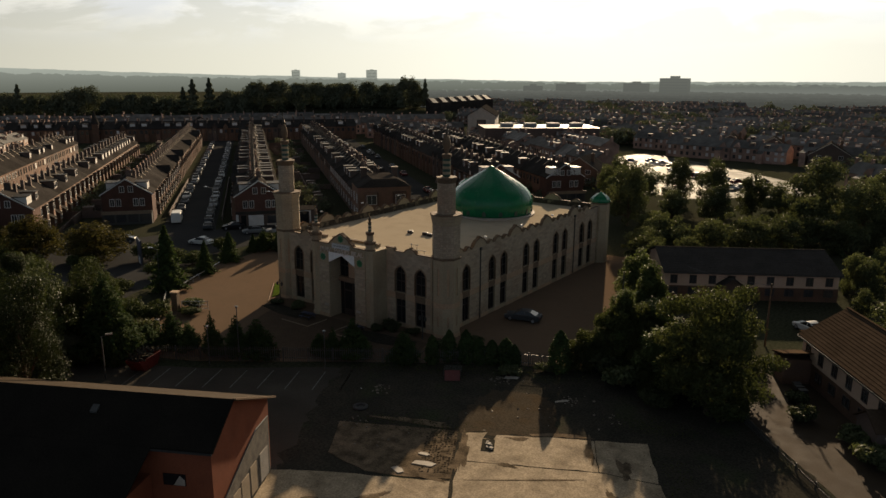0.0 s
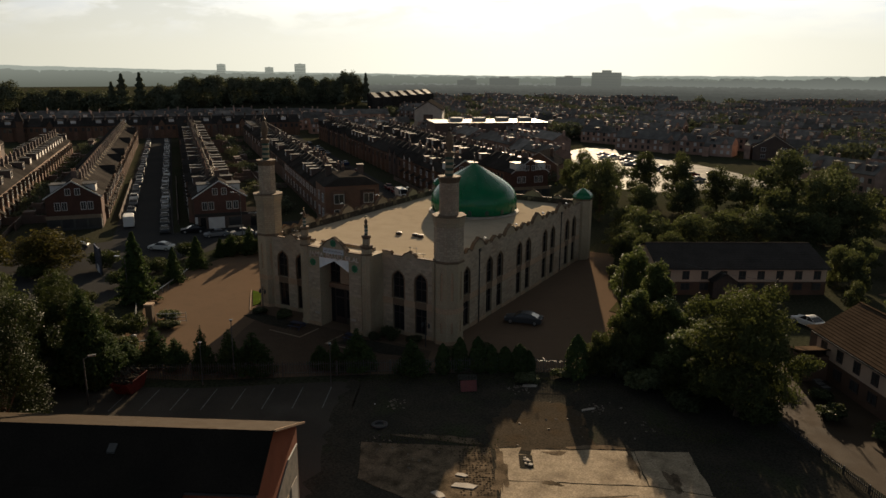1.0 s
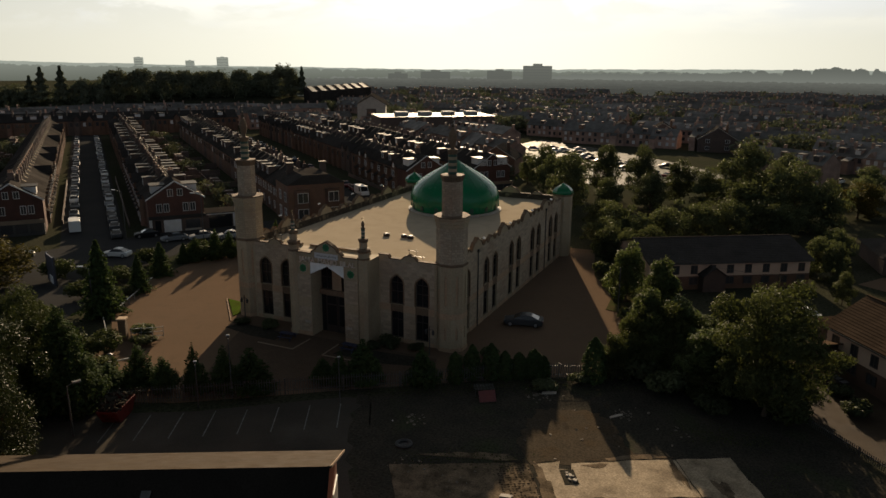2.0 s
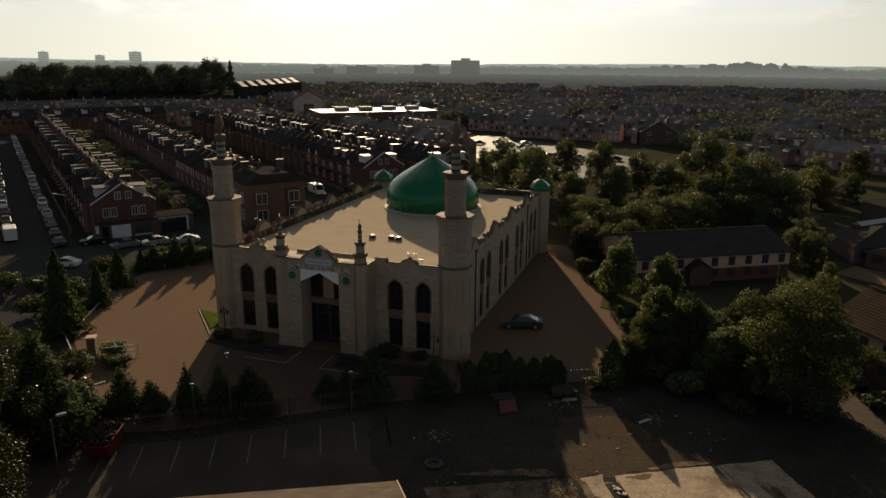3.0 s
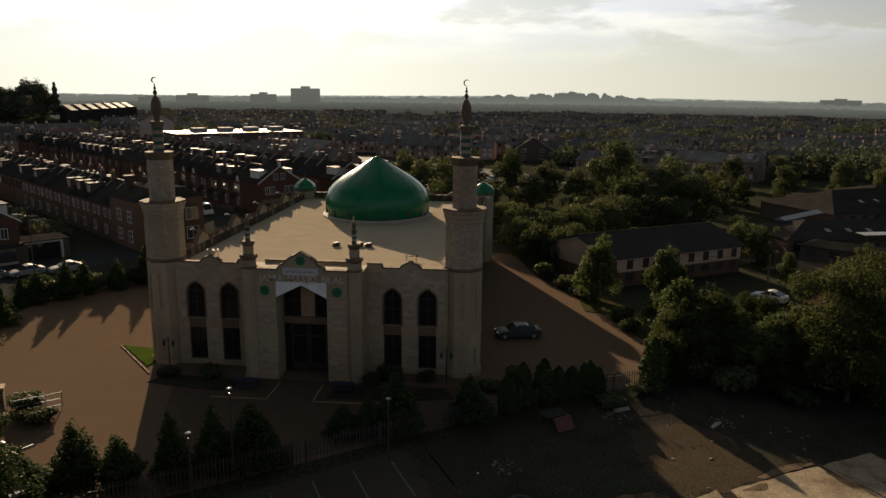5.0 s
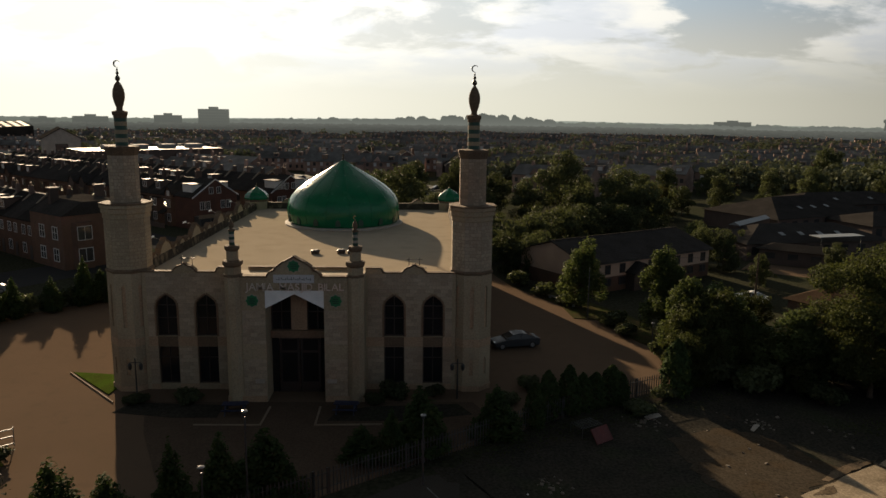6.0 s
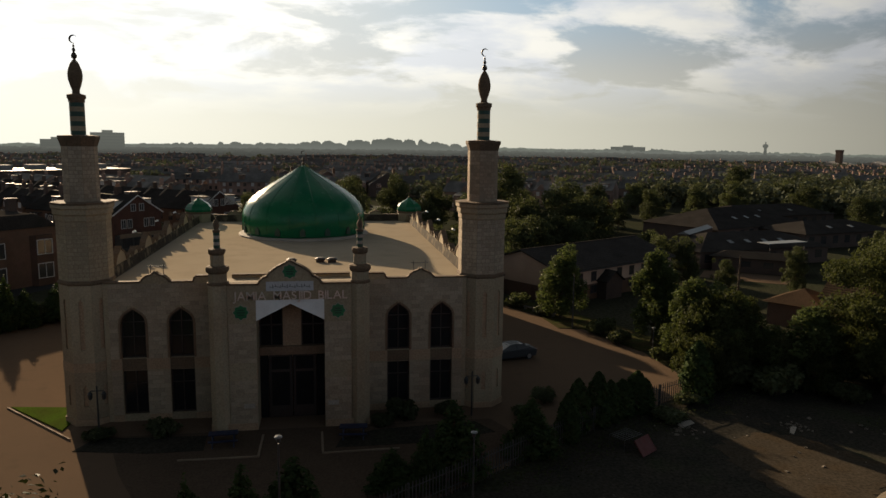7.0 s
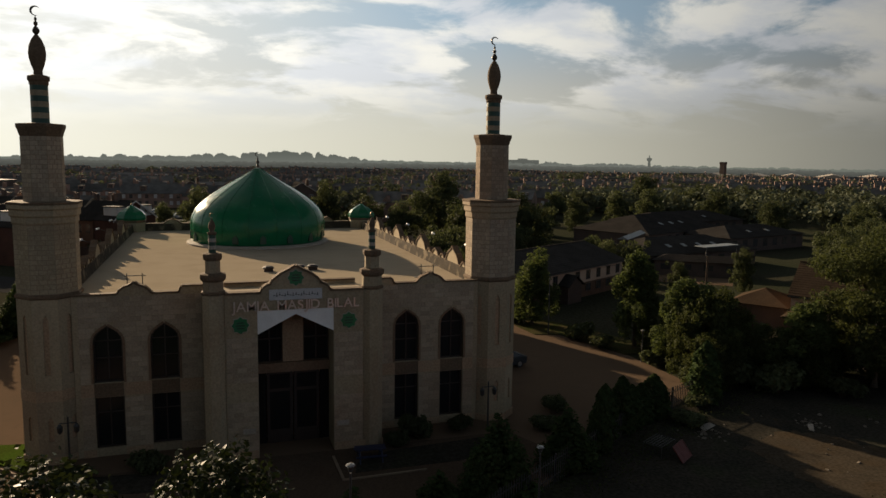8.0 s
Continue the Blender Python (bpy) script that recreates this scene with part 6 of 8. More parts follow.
def put_house(src, u, v, flip=False):
    x, y, _ = uv(u, v)
    m = pose(x, y, 0, 0, 0, ROW_TURN + (180 if flip else 0))
    if src not in taken:
        taken.add(src)
        src.matrix_basis = m
        return src
    return copy_thing(src, m)


rng = random.Random(8)
# (ridge across, first along, last along, how far in detail, street side towards +N, kinds of house)
ROWS_OF_HOUSES = [(-37.8, 77.2, 238, 130, True, (4, 4, 3)), (-11.6, 69, 242, 128, False, (0, 1, 4)), (14.0, 69.2, 236, 116, True, (0, 1, 2, 3)),
                  (46.5, 84, 236, 110, False, (0, 1, 3, 4)), (62.5, 80, 206, 0, True, (0, 2, 3)), (-56.8, 62, 190, 120, True, (0, 2, 4)), (-77.4, 70, 194, 120, False, (0, 1, 4))]
for v, u0, u1, near, flip, kinds in ROWS_OF_HOUSES:
    u = u0
    while u < u1:
        put_house((NEAR if u < near else FAR)[rng.choice(kinds)], u + (4.9 if flip else 0.0), v, flip)
        u += 4.9
for u, v0, v1 in ((268, -110, 40),):
    v = v0
    while v < v1:
        x, y, _ = uv(u, v)
        copy_thing(rng.choice(FAR), pose(x, y, 0, 0, 0, ROW_TURN + 90))
        v += 4.9
YARD_ROWS = [(-104, 80, 240), (-126, 90, 240), (-150, 95, 240), (68, 206, 250), (92, 112, 250), (114, 150, 260)]


def end_house(u, v, depth=6.0, half=4.9, eave=6.2, ridge=9.3, shop="dark", label="red brick end-terrace house with a shop below its gable"):
    """A gable end that faces the main road: x is the way along -D, towards the road."""
    x, y, _ = uv(u, v)
    h = thing("end_house", label, "house", at=(x, y, 0), rz=ROW_TURN - 90)       # local -y looks to the road
    part("wall", prism(bm_new(), [(-half, 0), (half, 0), (half, eave), (0, ridge - 0.1), (-half, eave)], "y", 0.0, -depth + 0.0), M["brick_end"], h)
    k = (ridge - eave) / half
    for s in (-1, 1):
        part("roof", prism(bm_new(), [(0, ridge), (s * (half + 0.3), eave - 0.3 * k), (s * (half + 0.3), eave - 0.3 * k + 0.14), (0, ridge + 0.14)], "y", 0.0, -depth - 0.25), M["slate"], h)
        part("bargeboard", prism(bm_new(), [(0, ridge - 0.12), (s * (half + 0.32), eave - 0.32 * k - 0.12), (s * (half + 0.32), eave - 0.32 * k + 0.14), (0, ridge + 0.14)], "y", -depth - 0.31, -depth - 0.25), M["upvc"], h, "white painted bargeboard")
        window_box(h, s * 0.85, -depth, 6.5, 1.0, 1.35, -1)
        for q in (-0.62, 0.62):
            window_box(h, s * 2.3 + q, -depth, 3.6, 1.0, 1.6, -1)
        dm = part("dormer", box(bm_new(), *sorted((s * 1.3, s * 4.0)), -4.6, -1.4, 6.6, 8.35), M["upvc"], h)
        part("dormer_roof", box(bm_new(), *sorted((s * 1.1, s * 4.2)), -4.8, -1.2, 8.35, 8.5), M["dormer_felt"], dm)
    st = part("chimney", box(bm_new(), -0.5, 0.5, -1.2, -0.4, ridge - 0.6, ridge + 1.3), M["brick_dark"], h)
    for i in range(3):
        part("pot", lathe(bm_new(), [(0.13, ridge + 1.3), (0.11, ridge + 1.75), (0.14, ridge + 1.8)], 7, (-0.3 + 0.3 * i, -0.8, 0)), M["pot"], st)
    if shop == "dark":
        part("shopfront", box(bm_new(), -half + 0.1, half - 0.1, -depth - 1.6, -depth, 0.0, 2.6), M["black_plastic"], h)
        part("fascia", box(bm_new(), -half, half, -depth - 1.75, -depth - 1.6, 2.2, 2.9), M["ridge_tile"], h, "dull yellow shop fascia")
        for i in range(4):
            part("shop_window", box(bm_new(), -half + 0.5 + 2.3 * i, -half + 2.4 + 2.3 * i, -depth - 1.64, -depth - 1.61, 0.5, 2.1), M["house_pane"], h)
    else:
        part("shopfront", box(bm_new(), -half, half, -depth - 0.9, -depth, 0.0, 2.9), M["brick_dark"], h)
        part("shutter", box(bm_new(), -2.4, 0.6, -depth - 0.96, -depth - 0.91, 0.1, 2.3), M["upvc"], h, "white roller shutter")
        part("shop_window", box(bm_new(), 1.4, 3.9, -depth - 0.95, -depth - 0.905, 0.5, 2.2), M["house_pane"], h)
        part("shop_stall_riser", box(bm_new(), 1.2, 4.1, -depth - 0.97, -depth - 0.91, 0.1, 0.45), M["grey_stone"], h)
        part("shop_pilaster", box(bm_new(), -half, -half + 0.5, -depth - 0.98, -depth - 0.9, 0.0, 2.5), M["upvc"], h)
        part("fascia", box(bm_new(), -half - 0.05, half + 0.05, -depth - 1.05, -depth - 0.9, 2.5, 3.1), M["dormer_felt"], h, "grey shop fascia board")
        part("shop_door", box(bm_new(), -3.9, -2.9, -depth - 0.96, -depth - 0.91, 0.1, 2.3), M["pane"], h)
        part("annexe", box(bm_new(), half + 0.02, half + 6.3, -depth - 0.6, -depth + 4.5, 0.0, 2.8), M["brick_dark"], h)
        part("annexe_roof", box(bm_new(), half + 0.02, half + 6.45, -depth - 0.75, -depth + 4.6, 2.8, 2.95), M["slate"], h)
        part("annexe_frame", box(bm_new(), half + 5.1, half + 5.4, -depth - 0.68, -depth - 0.61, 0.1, 2.6), M["upvc"], h)
        part("annexe_trim", box(bm_new(), half + 0.3, half + 5.4, -depth - 0.68, -depth - 0.61, 2.6, 2.78), M["upvc"], h)
        part("annexe_opening", box(bm_new(), half + 0.7, half + 4.9, -depth - 0.66, -depth - 0.61, 0.1, 2.5), M["pane"], h, "dark open shopfront")
    return h


end_house(77.2, -37.8)
end_house(69, -11.0, shop="white")
end_house(79.5, 62.5, 4.6, label="red brick end-terrace house with tall white windows")
end_house(84, 46.5, label="red brick end-terrace house with white bargeboards")
for v, u0 in ((-56.8, 62), (-77.4, 70)):
    end_house(u0, v, 5.0)

def casement(bm, x0, x1, ys, zs):
    """One joined window frame across x, its openings left between every second pair of ys and zs."""
    grid = [[bm.verts.new((x0, y, z)) for z in zs] for y in ys]
    faces = [bm.faces.new((grid[i][j], grid[i + 1][j], grid[i + 1][j + 1], grid[i][j + 1]))
             for i in range(len(ys) - 1) for j in range(len(zs) - 1) if i % 2 == 0 or j % 2 == 0]
    made = bmesh.ops.extrude_face_region(bm, geom=faces)["geom"]
    bmesh.ops.translate(bm, vec=(x1 - x0, 0, 0), verts=[g for g in made if isinstance(g, bmesh.types.BMVert)])
    bmesh.ops.recalc_face_normals(bm, faces=bm.faces[:])
    return bm


# corner block with two-storey bays
x, y, _ = uv(69.2, 14.6)
blk = thing("corner_house", "tall red brick corner house with white bay windows", "house", at=(x, y, 0), rz=ROW_TURN - 90)
part("wall", box(bm_new(), -5.6, 5.6, -9.8, 0, 0, 7.6), M["brick"], blk)
part("roof", prism(bm_new(), [(-5.8, 7.6), (5.8, 7.6), (2.6, 9.4), (-2.6, 9.4)], "y", -10.0, -0.02), M["slate"], blk)
for xx in (-3.4, 3.4):
    st = part("chimney", box(bm_new(), xx - 0.6, xx + 0.6, -3.4, -2.6, 7.6, 10.9), M["brick_dark"], blk)
    part("chimney_cap", box(bm_new(), xx - 0.75, xx + 0.75, -3.55, -2.45, 10.9, 11.05), M["ridge_tile"], st)
for xx, yy in ((-2.9, -9.8), (3.2, -9.8)):
    part("bay", prism(bm_new(), [(xx - 1.5, yy), (xx - 1.1, yy - 0.8), (xx + 1.1, yy - 0.8), (xx + 1.5, yy)], "z", 0, 6.6), M["brick"], blk)
    for z in (1.0, 4.1):
        window_box(blk, xx, yy - 0.8, z, 2.1, 2.0, -1)
for yy in (-7.6, -3.6):
    for z in (1.0, 4.1):
        for s in (-1, 1):
            bm = casement(bm_new(), s * 5.6, s * 5.68, [yy + k for k in (-0.8, -0.68, -0.05, 0.05, 0.68, 0.8)], [z + k for k in (0.0, 0.12, 0.95, 1.03, 1.78, 1.9)])
            w = part("side_window", bm, M["upvc"], blk)
            part("pane", box(bm_new(), *sorted((s * 5.604, s * 5.63)), yy - 0.7, yy + 0.7, z + 0.1, z + 1.8), M["house_pane"], w)


# long low houses on the right, with render above brick
def long_house(name, label, a, b, depth, eave, ridge, roof, n_windows, porch=()):
    a, b = Vector((*a, 0)), Vector((*b, 0))
    n = (b - a).length
    h = thing(name, label, "house", at=(a.x, a.y, 0), rz=math.degrees(math.atan2((b - a).y, (b - a).x)))     # local -y is the front
    part("lower_wall", box(bm_new(), 0, n, 0, depth, 0, eave * 0.48), M["brick"], h)
    part("upper_wall", prism(bm_new(), [(0.03, eave * 0.48), (depth - 0.03, eave * 0.48), (depth - 0.03, eave), (depth / 2, ridge - 0.1), (0.03, eave)], "x", 0.03, n - 0.03), M["render"], h, "pinkish rendered upper wall")
    k = (ridge - eave) / (depth / 2)
    for s in (-1, 1):
        # tile courses: each a step proud of the one below
        n_c, run, fall = 15, depth / 2 + 0.45, ridge - eave + 0.45 * k
        top_line = [(depth / 2, ridge + 0.13)]
        for i in range(1, n_c + 1):
            top_line.append((depth / 2 + s * run * i / n_c, ridge + 0.155 - fall * i / n_c))
            if i < n_c:
                top_line.append((depth / 2 + s * run * i / n_c, ridge + 0.12 - fall * i / n_c))
        part("roof", prism(bm_new(), [(depth / 2, ridge)] + top_line + [(depth / 2 + s * run, ridge - fall)], "x", -0.25, n + 0.25), M[roof], h)
    part("ridge", box(bm_new(), -0.25, n + 0.25, depth / 2 - 0.13, depth / 2 + 0.13, ridge + 0.08, ridge + 0.22), M[roof], h)
    part("gutter", box(bm_new(), -0.2, n + 0.2, -0.56, -0.44, eave - 0.45 * k - 0.08, eave - 0.45 * k + 0.05), M["black_plastic"], h)
    for i in range(n_windows):
        x = n * (i + 0.5) / n_windows
        window_box(h, x, 0.03, eave * 0.56, 1.0, 1.25, -1, mat="frame")
        window_box(h, x, 0.0, eave * 0.17, 1.3, 1.1, -1, mat="frame")
    for x in porch:
        p = part("porch", prism(bm_new(), [(x - 1.6, 0), (x + 1.6, 0), (x + 1.6, 2.3), (x, 3.4), (x - 1.6, 2.3)], "y", -1.4, -0.002), M["brick_dark"], h)
        for s in (-1, 1):
            part("porch_roof", prism(bm_new(), [(x, 3.42), (x + s * 1.85, 2.15), (x + s * 1.85, 2.28), (x, 3.55)], "y", -1.7, -0.004), M[roof], p)
    return h


long_house("row_house", "long house with pinkish render above brick under a dark roof", (29.8, 31.9), (50.2, 44.2), 12.6, 4.0, 5.9, "slate", 9, (9.0,))
long_house("row_house", "brown-tiled house with render above brick beside the access road", (50.9, 13.6), (61.6, -2.0), 8.6, 4.7, 7.3, "tile", 7, (15.5,))
sh = thing("store_shed", "small brick store with a lean-to tiled roof", "shed", at=(48.6, 12.0, 0), rz=-55)
part("wall", box(bm_new(), 0, 2.4, 0, 3.0, 0, 2.6), M["brick"], sh)
part("roof", prism(bm_new(), [(-0.25, 2.6), (2.5, 3.3), (2.5, 3.42), (-0.25, 2.74)], "y", -0.2, 3.2), M["tile"], sh)


# low spread-out buildings with dark roofs beyond
def hipped(name, label, x, y, w, d, rz, eave, ridge, wall="brick", roof="slate", lights=0):
    h = thing(name, label, "building", at=(x, y, 0), rz=rz)
    part("wall", box(bm_new(), -w / 2, w / 2, -d / 2, d / 2, 0, eave), M[wall], h)
    bm = bm_new()
    o, r = 0.5, min(w, d) / 2
    lo = [bm.verts.new(v) for v in ((-w / 2 - o, -d / 2 - o, eave), (w / 2 + o, -d / 2 - o, eave), (w / 2 + o, d / 2 + o, eave), (-w / 2 - o, d / 2 + o, eave))]
    hi = [bm.verts.new((-w / 2 + r, 0, ridge)), bm.verts.new((w / 2 - r, 0, ridge))]
    for f in ((lo[0], lo[1], hi[1], hi[0]), (lo[1], lo[2], hi[1]), (lo[2], lo[3], hi[0], hi[1]), (lo[3], lo[0], hi[0]), (lo[3], lo[2], lo[1], lo[0])):
        bm.faces.new(f)
    part("roof", bm, M[roof], h)
    for i in range(lights):
        t = 0.45
        xx = (-0.5 + (i + 0.5) / lights) * (w - 2 * r)
        z = eave + (ridge - eave) * t
        yy = -(d / 2 + o) * (1 - t)
        s = (ridge - eave) / (d / 2 + o)
        bm = prism(bm_new(), [(yy - 0.5, z - 0.5 * s + 0.03), (yy + 0.5, z + 0.5 * s + 0.03), (yy + 0.5, z + 0.5 * s + 0.1), (yy - 0.5, z - 0.5 * s + 0.1)], "x", xx - 0.4, xx + 0.4)
        part("rooflight", bm, M["steel"], h)
    for i in range(int(w / 3.2)):
        xx = -w / 2 + 1.6 + i * 3.2
        part("window", box(bm_new(), xx - 0.7, xx + 0.7, -d / 2 - 0.03, -d / 2, 0.9, eave - 0.5), M["house_pane"], h)
    return h


LOW = "low brick community building with a wide dark roof"
hipped("low_building", LOW, 86.1, 92.5, 30, 17.8, 26, 3.3, 6.4, "brick_dark", lights=3)
hipped("low_building", LOW, 72.2, 63.2, 26, 12.2, 10, 2.7, 4.9, "brick_dark", lights=4)
hipped("low_building", LOW, 68.3, 51.6, 13, 4.0, -34, 2.3, 3.1, "brick_dark")
hipped("low_building", LOW, 102, 82, 24, 12, 14, 2.9, 4.7, "brick_dark", lights=2)
hipped("low_building", LOW, 110, 116, 34, 14, 14, 2.8, 5.0, "brick_dark", lights=2)
clerestory = thing("roof_lantern", "long low glazed lantern along the dark roof ridge", "rooflight", at=(66.8, 68.4, 4.35), rz=45)
part("base", box(bm_new(), -7.0, 7.0, -0.9, 0.9, -1.5, 0.05), M["brick_dark"], clerestory)
part("glazing", prism(bm_new(), [(-1.0, 0.05), (1.0, 0.05), (0.0, 0.55)], "x", -7.0, 7.0), M["steel"], clerestory)
panel = thing("roof_panel", "flat pale grey metal canopy among the dark roofs", "canopy", at=(75.2, 56.0, 0), rz=14)
part("deck", box(bm_new(), -4.2, 4.2, -1.2, 1.2, 3.9, 4.0), M["steel"], panel)
for px in (-3.8, 3.8):
    part("post", tube(bm_new(), (px, -1.0, 0), (px, -1.0, 3.9), 0.06), M["post"], panel)
hipped("low_building", "small brick lodge with a tiled roof among trees", 54.0, 20.6, 6, 5.4, 35, 2.5, 3.9, "brick_dark", "tile")
sheet("lawn_strip", [(56.8, 48.2), (66.4, 41.0), (71.2, 46.4), (60.6, 53.6)], 0.03, M["paving"], "pale sunlit path beside the low building", "pavement")

# ---- brick building with the black roof by the parking area ----
hall = thing("brick_hall", "orange brick hall with a black roof and boarded gable end", "building", at=(20.33, -32.16, 0), rz=27.0)     # local x outwards along the hall, local -y towards the near eave
HL, HD, HE, HR, HP, HN = 46.0, 9.6, 6.2, 9.0, 6.5, 7.1      # length, depth, far eave, ridge, ridge's place, near eave
part("wall", prism(bm_new(), [(0, 0), (0, HE), (-HP, HR - 0.12), (-HD, HN), (-HD, 0)], "x", -HL, 0.0), M["orange_brick"], hall)
kf, kn = (HR - HE) / HP, (HR - HN) / (HD - HP)
# sunlit brown and shaded black put into one felt's two slopes
part("far_roof", prism(bm_new(), [(-HP, HR), (0.5, HE - 0.5 * kf), (0.5, HE - 0.5 * kf + 0.12), (-HP, HR + 0.12)], "x", -HL, 0.45), M["sunlit_felt"], hall, "far roof slope with the sun's brown put into its colour")
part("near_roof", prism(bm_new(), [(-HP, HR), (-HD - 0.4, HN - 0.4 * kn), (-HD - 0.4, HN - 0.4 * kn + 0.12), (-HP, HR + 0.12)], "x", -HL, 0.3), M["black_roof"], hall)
part("verge", prism(bm_new(), [(-HP, HR + 0.05), (0.5, HE - 0.5 * kf + 0.02), (0.5, HE - 0.5 * kf + 0.17), (-HP, HR + 0.2)], "x", 0.45, 0.52), M["brown_trim"], hall)
part("verge", prism(bm_new(), [(-HP, HR), (-HD - 0.4, HN - 0.4 * kn), (-HD - 0.4, HN - 0.4 * kn + 0.16), (-HP, HR + 0.16)], "x", 0.3, 0.38), M["black_roof"], hall)
part("wing_wall", box(bm_new(), -HL, -4.4, -HD - 4.2, -HD + 0.02, 0, 4.8), M["orange_brick"], hall)
part("wing_roof", prism(bm_new(), [(-HD - 0.3, HN - 0.3 * kn - 0.02), (-HD - 4.7, 4.5), (-HD - 4.7, 4.62), (-HD - 0.3, HN - 0.3 * kn + 0.1)], "x", -HL, -4.0), M["black_roof"], hall)
part("rooflight", prism(bm_new(), [(-8.15, HR - 1.65 * kn + 0.14), (-7.65, HR - 1.15 * kn + 0.14), (-7.65, HR - 1.15 * kn + 0.26), (-8.15, HR - 1.65 * kn + 0.26)], "x", -9.45, -8.95), M["post"], hall, "small grey rooflight")
ghost = [(-9.3, 0.0), (-0.25, 0.0), (-0.25, 4.75), (-2.6, 4.75), (-4.6, 4.0), (-9.3, 1.9)]
part("ghost_render", prism(bm_new(), ghost, "x", 0.0, 0.06), M["rubble"], hall, "grey render outline of a demolished lean-to")
part("torn_flashing", strip(bm_new(), [(-9.3, 1.91), (-4.6, 4.01), (-2.6, 4.76), (-0.25, 4.76)], 0.045, "x", 0.0, 0.09), M["steel"], hall, "torn shiny flashing")
part("white_board", box(bm_new(), 0.06, 0.1, -2.2, -0.7, 0.1, 2.5), M["grey_stone"], hall, "pale board over an opening")
for i, (a, b) in enumerate(((-4.0, -2.9), (-5.6, -4.3), (-7.0, -5.8), (-8.4, -7.2))):
    part("board", box(bm_new(), 0.06, 0.1, a, b, 0.05, 2.4 - 0.25 * i), M["timber"], hall, "bare timber board")
part("window", box(bm_new(), -3.5, -1.9, -HD - 0.06, -HD, 4.1, 4.95), M["pane"], hall, "broken window with a pale board")
part("window_board", prism(bm_new(), [(-2.75, 4.15), (-1.95, 4.15), (-1.95, 4.55), (-2.3, 4.85)], "y", -HD - 0.1, -HD - 0.06), M["grey_stone"], hall)
part("door_recess", box(bm_new(), -4.3, -0.4, -HD - 0.05, -HD, 0.1, 2.6), M["black_plastic"], hall)
for i in range(5):
    window_box(hall, -7.5 - 4.0 * i, -HD - 4.2, 1.2, 1.9, 1.8, -1)
part("gutter", box(bm_new(), -4.1, 0.3, -HD - 0.5, -HD - 0.38, HN - 0.4 * kn - 0.1, HN - 0.4 * kn + 0.02), M["black_plastic"], hall)

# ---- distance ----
# skyline tower colours: they glow, with the haze put into them
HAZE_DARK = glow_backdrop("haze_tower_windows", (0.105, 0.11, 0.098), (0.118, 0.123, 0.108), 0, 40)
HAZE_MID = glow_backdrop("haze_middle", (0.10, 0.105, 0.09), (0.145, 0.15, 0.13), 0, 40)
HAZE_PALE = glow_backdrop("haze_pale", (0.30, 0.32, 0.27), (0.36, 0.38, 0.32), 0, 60)


